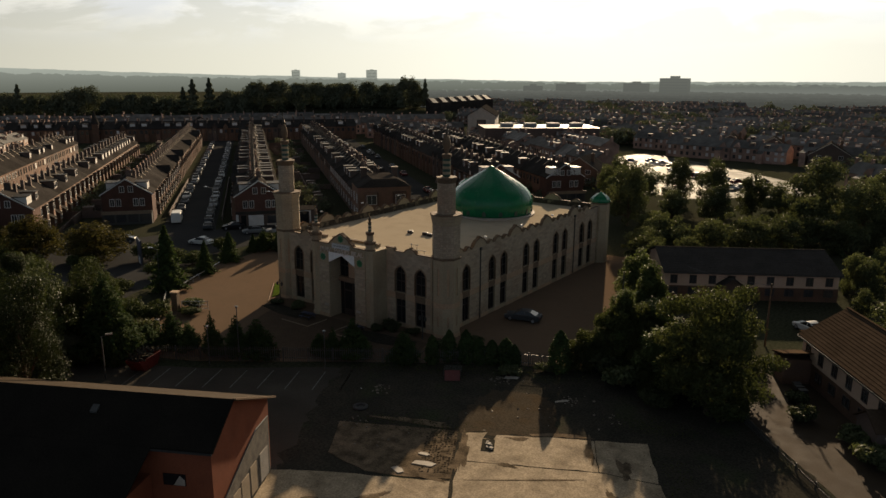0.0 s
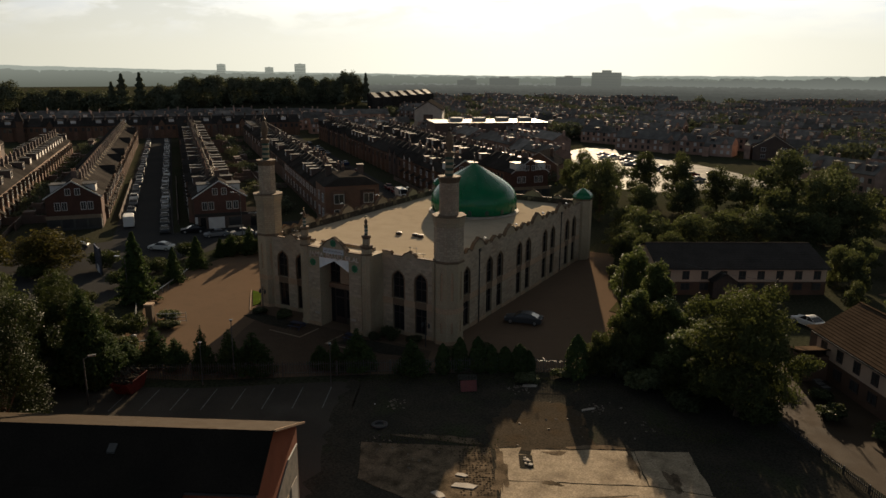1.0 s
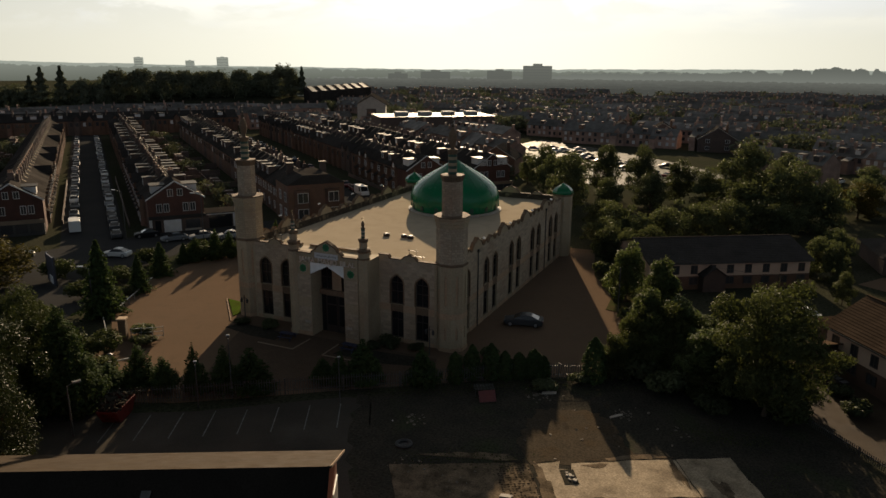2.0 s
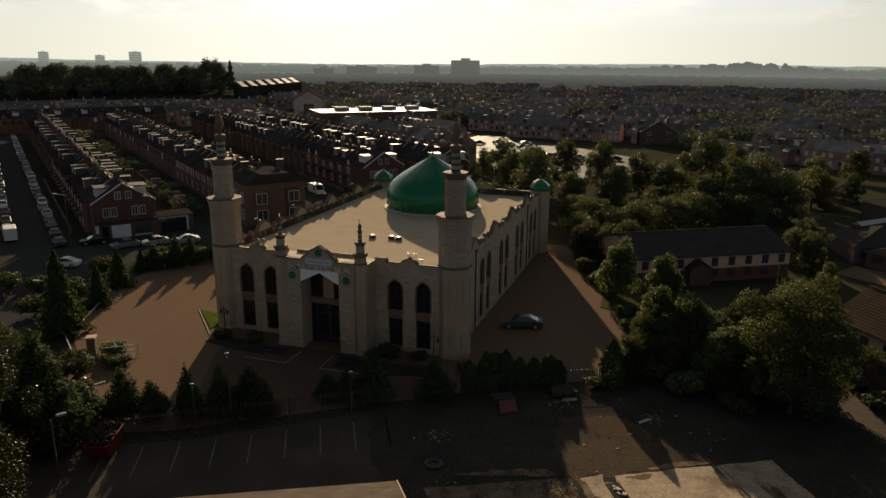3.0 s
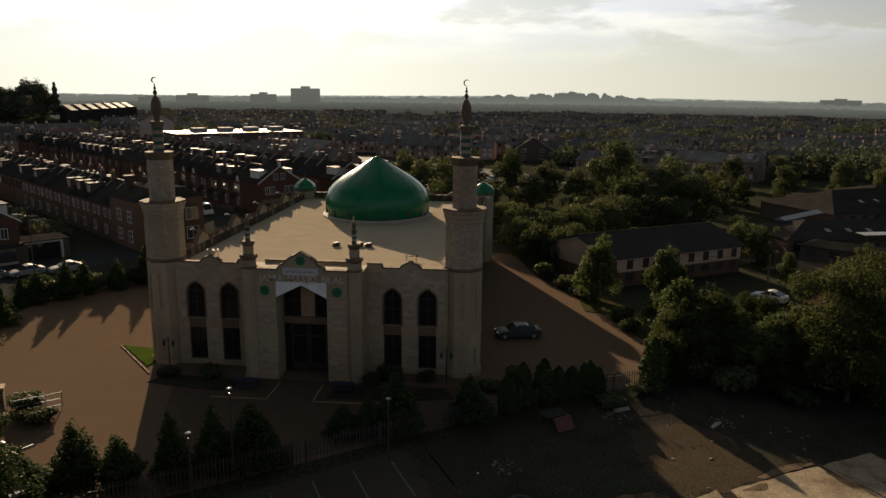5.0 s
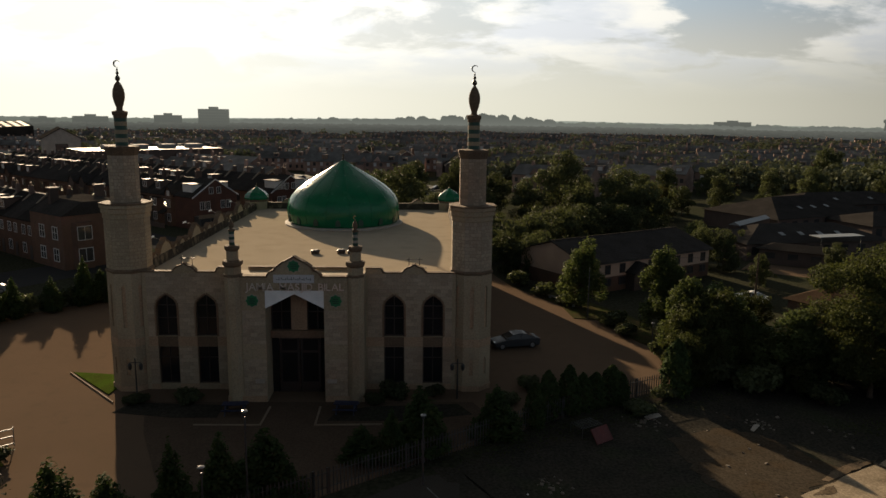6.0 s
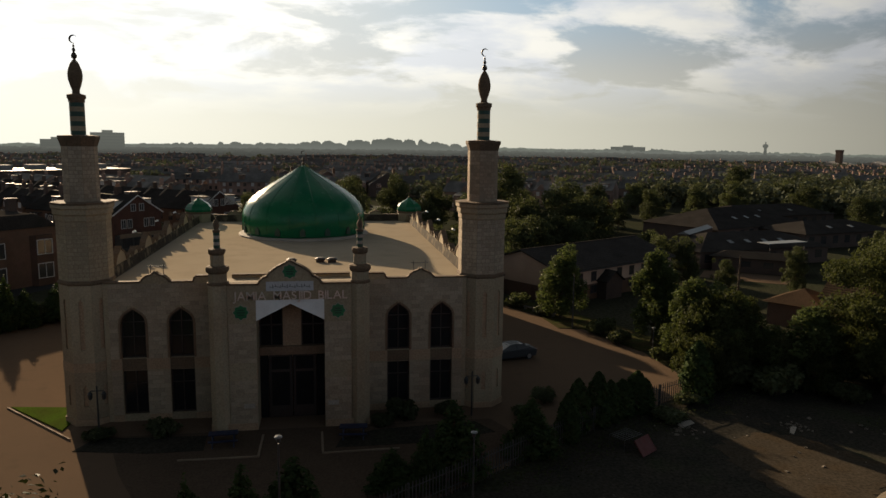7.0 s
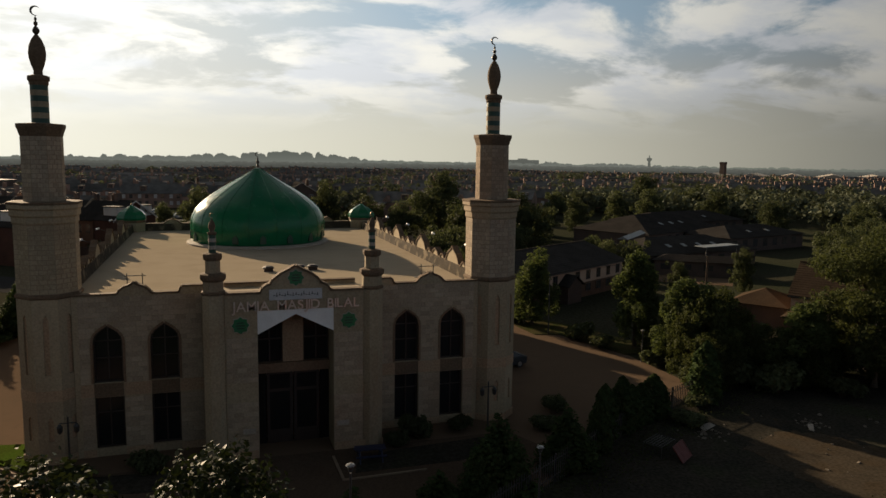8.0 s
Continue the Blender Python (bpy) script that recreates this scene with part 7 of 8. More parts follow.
def town(name, blocks, seed, label="distant brick terraces of the town"):
    """Rows of small far houses with gables, stacks, dormers and pale windows: (x, y, turn, houses)."""
    rg = np.random.default_rng(seed)
    wall, roof, pale, dark = bm_new(), bm_new(), bm_new(), bm_new()
    for cx, cy, rot, n in blocks:
        m0 = Matrix.Translation((cx, cy, 0)) @ Matrix.Rotation(radians(rot), 4, "Z")
        first = 0
        while first < n:                 # short runs, stepped in height and line
            run = min(n - first, int(rg.integers(2, 6)))
            h0, rise, w = rg.uniform(4.5, 5.9), rg.uniform(2.1, 2.9), rg.uniform(3.5, 4.2)
            L = run * 4.9
            m = m0 @ Matrix.Translation(((first + run / 2 - n / 2) * 4.9, rg.uniform(-0.4, 0.4), 0))
            first += run
            prism(wall, [(-w, 0), (w, 0), (w, h0), (0, h0 + rise), (-w, h0)], "x", -L / 2 + 0.02, L / 2 - 0.02, m)
            for s in (-1, 1):
                prism(roof, [(0, h0 + rise + 0.03), (s * (w + 0.35), h0 - 0.2), (s * (w + 0.35), h0 - 0.06), (0, h0 + rise + 0.17)], "x", -L / 2, L / 2, m)
            for i in range(run):
                x = -L / 2 + 4.9 * i
                if rg.random() < 0.75:
                    y = rg.uniform(-0.8, 0.8)
                    box(wall, x - 0.35, x + 0.35, y - 0.4, y + 0.4, h0 + rise - 0.8, h0 + rise + rg.uniform(0.8, 1.5), m)
                back = rg.choice((-1, 1))
                if rg.random() < 0.45:   # rear wing under a lean-to roof
                    d = rg.uniform(2.0, 3.6)
                    box(wall, x + 0.2, x + 2.3, *sorted((back * w, back * (w + d))), 0, h0 - 1.0, m)
                    prism(roof, [(back * w, h0 - 0.1), (back * (w + d + 0.2), h0 - 1.0), (back * (w + d + 0.2), h0 - 0.88), (back * w, h0 + 0.02)], "x", x + 0.1, x + 2.4, m)
                for s in (-1, 1):
                    for wx in (0.9, 3.1):
                        for z in (1.0, 3.2):
                            box(pale if rg.random() < 0.42 else dark, x + wx, x + wx + 1.0, *sorted((s * w, s * (w + 0.05))), z, z + 1.25, m)
                    k = rg.random()
                    if k < 0.38:
                        box(wall, x + 1.4, x + 3.4, *sorted((s * 1.0, s * 3.0)), h0 + 0.3, h0 + rise - 0.5, m)
                        box(roof, x + 1.3, x + 3.5, *sorted((s * 0.9, s * 3.2)), h0 + rise - 0.5, h0 + rise - 0.4, m)
                        box(pale if rg.random() < 0.6 else dark, x + 1.6, x + 3.2, *sorted((s * 3.0, s * 3.04)), h0 + 0.7, h0 + rise - 0.7, m)
                    elif k < 0.55:       # front gable
                        prism(wall, [(x + 1.0, h0 - 0.4), (x + 3.4, h0 - 0.4), (x + 3.4, h0 + 0.2), (x + 2.2, h0 + 1.7), (x + 1.0, h0 + 0.2)], "y", *sorted((s * (w - 2.0), s * (w + 0.2))), m)
    for nm, bm, mt in (("walls", wall, "hazed_brick"), ("roofs", roof, "hazed_slate"), ("pale_windows", pale, "upvc"), ("dark_windows", dark, "house_pane")):
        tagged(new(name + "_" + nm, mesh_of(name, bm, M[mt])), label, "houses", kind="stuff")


rg = np.random.default_rng(3)
blocks = []
for v, u0, u1 in YARD_ROWS:
    x, y, _ = uv((u0 + u1) / 2, v)
    blocks.append((x, y, ROW_TURN, int((u1 - u0) / 4.9)))
for u, v0, v1 in ((268, -170, -112), (268, 42, 92), (292, -180, 60), (320, -170, 96), (346, -160, 60)):
    x, y, _ = uv(u, (v0 + v1) / 2)
    blocks.append((x, y, ROW_TURN + 90, int((v1 - v0) / 4.9)))
blocks += [(75, 168, -35, 7), (48, 152, -38, 5), (128, 236, -12, 11), (150, 205, -20, 7), (236, 232, -30, 9), (262, 262, -34, 10)]
# rows that fan out behind the car park and on to the far side of the valley
for k in range(20):
    d = 196 + 21 * k
    a = -34.0
    turn = -12 + 6 * math.sin(k * 1.7)
    while a < 66:
        n = int(rg.integers(8, 17))
        span = math.degrees(n * 4.9 / d) + 1.3
        am = radians(a + span / 2)
        x, y = d * math.sin(am), d * math.cos(am)
        p = Vector((x, y, 0))
        if not ((p.dot(D) > 50 and p.dot(N) < 122 and p.dot(D) < 345) or (-70 < x < 40 and y < 214) or rg.random() < 0.16 or (a > 24 and d < 300)):
            blocks.append((x, y, turn - (a + span / 2) * 0.35 + rg.uniform(-3, 3), n))
        a += span
town("far_houses", blocks, 3)


def far_trees(name, spots, seed, leaves=170, leaf=0.85):
    rg = np.random.default_rng(seed)
    P, O = [], []
    for x, y, z, h, r in spots:
        lobes = [(x + rg.normal(0, r * 0.4), y + rg.normal(0, r * 0.4), z + h * rg.uniform(0.25, 0.72), r * rg.uniform(0.5, 0.75), h * rg.uniform(0.20, 0.28)) for _ in range(6)]
        p, d = lobed(rg, lobes, leaves)
        P.append(p)
        O.append(d)
    me = leaf_mesh(name, np.concatenate(P), np.concatenate(O), leaf, rg, M["hazed_leaf"])
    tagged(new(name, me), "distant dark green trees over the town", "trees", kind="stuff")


rg = np.random.default_rng(17)
spots = []
for _ in range(1000):
    d, a = rg.uniform(190, 600), radians(rg.uniform(-34, 66))
    x, y = d * math.sin(a), d * math.cos(a)
    p = Vector((x, y, 0))
    if (p.dot(D) > 40 and p.dot(N) < 115 and p.dot(D) < 340) or (-60 < x < 45 and 90 < y < 240):
        continue
    spots.append((x, y, 0, rg.uniform(6, 10), rg.uniform(3.5, 6.5)))
for _ in range(330):
    d, a = rg.uniform(190, 520), radians(rg.uniform(10, 66))
    spots.append((d * math.sin(a), d * math.cos(a), 0, rg.uniform(7, 11.5), rg.uniform(4, 7)))
far_trees("far_trees_town", spots, 18, 280, 0.7)
bm = bm_new()
edge = [[bm.verts.new(uv(u, v, max(-0.5, (u - 352) * 0.10 + (4.5 if v > -12 else -2.0) + 1.5))) for v in (-420, -200, -60, -20, 0, 60, 96)] for u in (340, 362, 400, 450, 470)]
for a, b in zip(edge, edge[1:]):
    for i in range(6):
        bm.faces.new((a[i], b[i], b[i + 1], a[i + 1]))
setting("ground_rise", bm, M["earth"], "dark wooded rise beyond the terraces", "hill")
spots = []
for i in range(300):           # low wood on the rise beyond the terraces
    u, v = rg.uniform(384, 440), rg.uniform(-360, 92)
    x, y, _ = uv(u, v)
    spots.append((x, y, (u - 352) * 0.10 + (4.5 if v > -12 else -2.0), rg.uniform(8.5, 14), rg.uniform(7, 10)))
far_trees("far_trees_rise", spots, 19, 1300, 0.58)


def crowned_wood():
    """The tall trees standing out along the rise: rounded many-lobed crowns and a few pointed ones."""
    rg = np.random.default_rng(27)
    tall = [(-104, 25, 8), (-113, 23, 7), (-128, 20, 7), (-88, 20, 6), (-78, 20.5, 5), (-70, 20, 5), (-58, 18.5, 6), (-25, 22, 6), (-16, 21, 5),
            (-7, 27, 6), (5, 27.3, 7), (18, 26, 6), (28.7, 27, 6), (37, 25.3, 5), (46, 26.4, 6), (60, 27, 7), (75, 26, 6), (86.5, 31, 6.5), (93, 23.6, 4)]
    tall += [(v, rg.uniform(17, 23), rg.uniform(5, 8)) for v in np.arange(-146, -360, -9.0)]
    P, O = [], []
    for v, top, r in tall:
        u = 377 + rg.uniform(-5, 5)
        x, y, _ = uv(u, v)
        foot = (u - 352) * 0.10 + (4.5 if v > -12 else -2.0)
        h = top - foot
        r *= 1.35
        lobes = [(x, y, foot + h * 0.50, r * 0.80, h * 0.42)]
        for k in range(11):
            a, q = rg.uniform(0, 6.28), rg.uniform(0.25, 0.85)
            lobes.append((x + r * q * math.cos(a), y + r * q * math.sin(a), foot + h * (0.80 - 0.45 * q * q) + rg.normal(0, 0.5), r * rg.uniform(0.26, 0.42), h * rg.uniform(0.10, 0.17)))
        p, d = lobed(rg, lobes, 6500)
        P.append(p)
        O.append(d)
    for v, top, r in ((-138, 23.5, 6), (-44.5, 26.5, 7.5), (-35, 27.2, 7.0), (-50, 22, 6), (97, 27, 5), (81, 25, 5)):
        x, y, _ = uv(374, v)
        n = 4200
        q, a = rg.uniform(0.3, 1, n), rg.uniform(0, 6.28, n)
        w = r * (1.02 - q) ** 0.8 * (0.75 + 0.25 * np.sin(q * 46)) * rg.uniform(0.3, 1, n) ** 0.4
        P.append(np.stack([x + w * np.cos(a), y + w * np.sin(a), top - (1 - q) * (top - 3.0)], 1))
        O.append(np.stack([np.cos(a), np.sin(a), np.full(n, 0.4)], 1))
    me = leaf_mesh("tall_far_trees", np.concatenate(P), np.concatenate(O), 0.50, rg, M["hazed_leaf"])
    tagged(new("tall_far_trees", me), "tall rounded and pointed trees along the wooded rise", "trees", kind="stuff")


crowned_wood()
spots = []
for i in range(260):           # gardens between the terraces
    u = rg.uniform(75, 255)
    v = rg.choice((-48.5, -24.5 - 45, 1.5, 31, 57, 80, -92, -115)) + rg.uniform(-2.5, 2.5)
    if -75 < v < -66 or 25 < v < 35:
        continue
    x, y, _ = uv(u, v)
    spots.append((x, y, 0, rg.uniform(2.0, 4.5), rg.uniform(1.4, 2.6)))
far_trees("garden_bushes", spots, 21, 220, 0.28)


def garden_walls():
    """Low brick walls and sheds in the yards behind the terraces."""
    rg = np.random.default_rng(23)
    bm = bm_new()
    for v, half in ((-48.5, 5.2), (1.5, 8.0), (54.4, 2.8)):
        x, y, _ = uv(0, v)
        m = Matrix.Translation((x, y, 0)) @ Matrix.Rotation(radians(ROW_TURN), 4, "Z")
        box(bm, 72, 250, -0.1, 0.1, 0, 1.7, m)
        u = 74
        while u < 250:
            if rg.random() < 0.55:
                a, b = rg.uniform(-half, -half * 0.2), rg.uniform(half * 0.2, half)
                box(bm, u - 0.1, u + 0.1, a, b, 0, rg.uniform(0.9, 1.7), m)
            if rg.random() < 0.4:
                s = rg.choice((-1, 1))
                box(bm, u + 0.3, u + 2.6, *sorted((s * 0.3, s * 2.4)), 0, 2.3, m)
            u += 4.9
    tagged(new("yard_walls", mesh_of("yard_walls", bm, M["brick_dark"])), "low brick yard walls and sheds behind the terraces", "walls", kind="stuff")


garden_walls()


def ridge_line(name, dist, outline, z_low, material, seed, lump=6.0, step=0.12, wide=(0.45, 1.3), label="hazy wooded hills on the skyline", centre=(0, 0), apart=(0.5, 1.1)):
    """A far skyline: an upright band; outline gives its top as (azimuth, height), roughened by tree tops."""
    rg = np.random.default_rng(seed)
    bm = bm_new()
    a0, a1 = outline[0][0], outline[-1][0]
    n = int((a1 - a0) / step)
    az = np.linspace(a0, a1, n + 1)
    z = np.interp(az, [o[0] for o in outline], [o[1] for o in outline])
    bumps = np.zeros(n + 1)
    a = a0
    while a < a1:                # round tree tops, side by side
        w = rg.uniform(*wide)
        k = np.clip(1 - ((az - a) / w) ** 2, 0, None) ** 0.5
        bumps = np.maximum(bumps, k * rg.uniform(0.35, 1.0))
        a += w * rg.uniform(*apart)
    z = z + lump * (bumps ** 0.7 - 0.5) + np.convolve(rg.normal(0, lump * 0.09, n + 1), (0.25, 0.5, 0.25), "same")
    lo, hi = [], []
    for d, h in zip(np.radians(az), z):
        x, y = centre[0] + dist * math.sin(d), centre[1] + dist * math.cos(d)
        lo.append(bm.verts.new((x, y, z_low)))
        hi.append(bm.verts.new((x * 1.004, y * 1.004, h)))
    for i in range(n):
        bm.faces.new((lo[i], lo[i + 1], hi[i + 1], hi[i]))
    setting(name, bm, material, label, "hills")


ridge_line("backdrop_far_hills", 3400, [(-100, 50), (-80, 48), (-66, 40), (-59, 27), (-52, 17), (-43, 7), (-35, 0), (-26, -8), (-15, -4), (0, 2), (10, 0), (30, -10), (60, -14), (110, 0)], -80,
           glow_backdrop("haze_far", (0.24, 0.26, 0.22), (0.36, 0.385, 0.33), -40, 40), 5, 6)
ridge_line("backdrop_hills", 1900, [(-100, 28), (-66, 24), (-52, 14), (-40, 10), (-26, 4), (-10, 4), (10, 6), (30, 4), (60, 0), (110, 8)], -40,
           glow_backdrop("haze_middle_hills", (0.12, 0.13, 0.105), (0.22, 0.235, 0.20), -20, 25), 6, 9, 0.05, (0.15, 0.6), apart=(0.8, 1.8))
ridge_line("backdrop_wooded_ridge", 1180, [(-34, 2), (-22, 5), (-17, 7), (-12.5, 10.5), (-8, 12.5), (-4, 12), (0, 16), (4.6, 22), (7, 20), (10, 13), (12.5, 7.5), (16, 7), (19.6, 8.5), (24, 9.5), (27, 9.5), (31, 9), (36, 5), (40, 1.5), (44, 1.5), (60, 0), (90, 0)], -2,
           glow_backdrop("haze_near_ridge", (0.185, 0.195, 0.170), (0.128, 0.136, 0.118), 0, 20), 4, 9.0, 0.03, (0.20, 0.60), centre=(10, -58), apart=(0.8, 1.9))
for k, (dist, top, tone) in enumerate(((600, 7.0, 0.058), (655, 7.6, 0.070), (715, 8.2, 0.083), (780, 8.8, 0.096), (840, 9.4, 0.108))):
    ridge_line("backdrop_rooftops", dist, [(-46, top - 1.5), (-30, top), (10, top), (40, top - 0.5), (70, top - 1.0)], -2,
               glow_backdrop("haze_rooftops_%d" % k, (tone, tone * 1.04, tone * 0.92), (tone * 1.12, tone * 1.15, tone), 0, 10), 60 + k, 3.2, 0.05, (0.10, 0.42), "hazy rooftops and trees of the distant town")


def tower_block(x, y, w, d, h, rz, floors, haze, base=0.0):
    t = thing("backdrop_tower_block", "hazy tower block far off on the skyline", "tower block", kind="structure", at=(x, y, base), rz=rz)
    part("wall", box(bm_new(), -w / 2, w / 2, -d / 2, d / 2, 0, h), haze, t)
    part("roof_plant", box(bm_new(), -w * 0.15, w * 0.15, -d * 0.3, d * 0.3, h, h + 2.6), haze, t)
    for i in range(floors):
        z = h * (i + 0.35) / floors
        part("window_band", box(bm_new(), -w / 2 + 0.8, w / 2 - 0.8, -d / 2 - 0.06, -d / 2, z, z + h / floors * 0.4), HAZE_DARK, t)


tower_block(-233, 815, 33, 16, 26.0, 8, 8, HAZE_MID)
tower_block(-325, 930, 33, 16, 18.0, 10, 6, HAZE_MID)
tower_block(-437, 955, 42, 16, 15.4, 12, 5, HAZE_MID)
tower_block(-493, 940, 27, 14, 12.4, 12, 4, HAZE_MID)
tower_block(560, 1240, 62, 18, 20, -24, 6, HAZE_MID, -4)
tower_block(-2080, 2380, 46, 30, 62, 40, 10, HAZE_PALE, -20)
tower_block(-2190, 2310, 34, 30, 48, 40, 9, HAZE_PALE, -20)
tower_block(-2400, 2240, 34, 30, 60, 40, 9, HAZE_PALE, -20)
# glows in the painted haze colour, like the tower blocks
wt_ = thing("water_tower", "slim haze-coloured tower with a flared head on the skyline", "tower", at=(865, 1282, 0))
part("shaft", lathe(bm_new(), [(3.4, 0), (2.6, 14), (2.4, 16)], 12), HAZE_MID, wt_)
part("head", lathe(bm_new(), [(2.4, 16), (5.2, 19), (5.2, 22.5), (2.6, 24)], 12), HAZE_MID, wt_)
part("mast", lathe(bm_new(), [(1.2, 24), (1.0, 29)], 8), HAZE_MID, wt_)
ch_ = thing("works_chimney", "dark square brick works chimney", "chimney", at=(363, 418, 0), rz=20)
part("stack", prism(bm_new(), [(-1.8, -1.8), (1.8, -1.8), (1.8, 1.8), (-1.8, 1.8)], "z", 0, 17.2), M["brick_dark"], ch_)
part("cap", box(bm_new(), -2.0, 2.0, -2.0, 2.0, 16.2, 17.6), M["brick_dark"], ch_)

# flat-roofed works with a shining roof, saw-tooth roofs and a white gabled hall beyond
wk = thing("works_building", "low works building with a pale flat roof", "building", at=(-90, 214, 0), rz=40)
part("wall", box(bm_new(), -24, 24, -11, 11, 0, 8.6), M["brick_dark"], wk)
part("roof", box(bm_new(), -24.3, 24.3, -11.3, 11.3, 8.6, 8.9), M["shine_roof"], wk, "shining pale flat roof")
for i in range(4):
    part("roof_unit", box(bm_new(), -16 + 10 * i, -11 + 10 * i, -4, 1, 8.9, 10.4), M["tower"], wk)
for i in range(7):
    sw = thing("works_shed", "shed with a sunlit sloping roof", "shed", "works sheds", at=(*uv(356 + 10 * i, 98 + 8.9 * i)[:2], 0), rz=ROW_TURN + 90)
    part("wall", prism(bm_new(), [(-6, 0), (6, 0), (6, 13.0), (-6, 15.4)], "x", -3.4, 3.4), M["slate"], sw)
    part("roof", prism(bm_new(), [(-6.4, 15.5), (6.4, 12.94), (6.4, 13.2), (-6.4, 15.75)], "x", -1.7, 1.5), M["shine_roof"], sw)
gh = thing("gabled_hall", "white-fronted gabled hall beyond the terraces", "hall", at=(-133, 238.5, 0), rz=28)
part("wall", prism(bm_new(), [(-6.4, 0), (6.4, 0), (6.4, 11.6), (0, 15.3), (-6.4, 11.6)], "y", -14, 14), M["grey_stone"], gh)
for s in (-1, 1):
    part("roof", prism(bm_new(), [(0, 15.3), (s * 7.0, 11.25), (s * 7.0, 11.5), (0, 15.6)], "y", -14.4, 14.4), M["slate"], gh)
part("opening", prism(bm_new(), [(-2.2, 0), (2.2, 0), (2.2, 9.6), (-2.2, 9.6)], "y", -14.06, -14.0), M["house_pane"], gh)
wh = thing("white_house", "white rendered gabled house at the end of the far terraces", "house", at=(-233, 148, 0), rz=58)
part("wall", prism(bm_new(), [(-4, 0), (4, 0), (4, 7.6), (0, 10.2), (-4, 7.6)], "y", -5, 5), M["grey_stone"], wh)
for s in (-1, 1):
    part("roof", prism(bm_new(), [(0, 10.25), (s * 4.4, 7.4), (s * 4.4, 7.6), (0, 10.5)], "y", -5.2, 5.2), M["slate"], wh)
    for z in (1.2, 4.4):
        window_box(wh, s * 2.0, -5, z, 1.3, 1.6, -1)
tt = thing("church_turret", "slim brick turret with a pointed slate spire", "turret", at=(-250, 106, 0), rz=60)
part("shaft", prism(bm_new(), [(-1.3, -1.3), (1.3, -1.3), (1.3, 1.3), (-1.3, 1.3)], "z", 0, 8.6), M["brick"], tt)
part("spire", lathe(bm_new(), [(1.9, 8.6), (1.2, 10.4), (0.1, 14.4)], 8), M["slate"], tt)
# gabled houses beside the car park
for x, y, t, half, apex in ((-27.4, 127.6, 8, 5.2, 7.9), (-12.3, 226, 10, 6.4, 8.6), (3.0, 226, 10, 6.4, 8.4), (24.0, 212, 8, 6.6, 8.6)):
    e = thing("gabled_house", "brick house with a pale-edged gable by the car park", "house", "gabled houses", at=(x, y, 0), rz=t)
    eave = apex - half * 0.62
    part("wall", prism(bm_new(), [(-half, 0), (half, 0), (half, eave), (0, apex - 0.1), (-half, eave)], "y", -5, 5), M["brick" if y < 150 else "brick_dark"], e)
    for s in (-1, 1):
        part("roof", prism(bm_new(), [(0, apex), (s * (half + 0.4), eave - 0.25), (s * (half + 0.4), eave - 0.05), (0, apex + 0.25)], "y", -5.3, 5.3), M["slate"], e)
        part("bargeboard", prism(bm_new(), [(0, apex - 0.04), (s * (half + 0.4), eave - 0.29), (s * (half + 0.4), eave - 0.05), (0, apex + 0.22)], "y", -5.4, -5.31), M["grey_stone"], e)
        for z in (0.9, 3.3):
            window_box(e, s * half * 0.5, -5, z, 1.5, 1.3, -1)
    st = part("chimney", box(bm_new(), half * 0.4, half * 0.4 + 0.9, -1.0, -0.2, apex - 2.2, apex + 0.9), M["brick"], e)
    part("pot", lathe(bm_new(), [(0.14, apex + 0.9), (0.12, apex + 1.4)], 7, (half * 0.4 + 0.45, -0.6, 0)), M["pot"], st)

# long pale-roofed sheds on the far side
for i in range(6):
    a, d = radians(40.5 + 2.6 * i), 560 + 14 * i
    sd = thing("warehouse_shed", "long warehouse shed with a pale roof", "shed", "warehouse sheds", at=(d * math.sin(a), d * math.cos(a), 0), rz=-44)
    part("wall", box(bm_new(), -14, 14, -30, 30, 0, 6), M["hazed_brick"], sd)
    part("roof", prism(bm_new(), [(-14.3, 6), (14.3, 6), (14.3, 6.3), (0, 9.4), (-14.3, 6.3)], "y", -30.3, 30.3), M["grey_stone"], sd)

# red skip heaped with rubbish in the parking area
sk = thing("skip", "red skip heaped with rubbish in the parking area", "skip", at=(-6.4, -26.3, 0.02), rz=112)
bm = bm_new()
lo = [bm.verts.new(v) for v in ((-1.1, -0.8, 0.1), (1.1, -0.8, 0.1), (1.1, 0.8, 0.1), (-1.1, 0.8, 0.1))]
hi = [bm.verts.new(v) for v in ((-1.85, -0.9, 1.35), (1.85, -0.9, 1.35), (1.85, 0.9, 1.35), (-1.85, 0.9, 1.35))]
for i in range(4):
    bm.faces.new((lo[i], lo[(i + 1) % 4], hi[(i + 1) % 4], hi[i]))
bm.faces.new(lo[::-1])
part("body", bm, M["skip_red"], sk)
part("rim", strip(bm_new(), [(-1.85, -0.9), (1.85, -0.9), (1.85, 0.9), (-1.85, 0.9), (-1.85, -0.9)], 0.07, "z", 1.33, 1.42), M["skip_red"], sk)
bm, rq = bm_new(), random.Random(4)
for _ in range(70):
    k = rq.uniform(0.08, 0.3)
    box(bm, -k * 1.5, k, -k * 0.5, k * 0.5, -k * 0.3, k * 0.3, Matrix.Translation((rq.uniform(-1.5, 1.5), rq.uniform(-0.7, 0.7), rq.uniform(1.15, 1.6) + 0.45 * rq.random() ** 2)) @ Euler((rq.uniform(-1, 1), rq.uniform(-1, 1), rq.uniform(0, 6))).to_matrix().to_4x4())
tagged(part("rubbish", bm, M["dirt"], sk), kind="stuff")
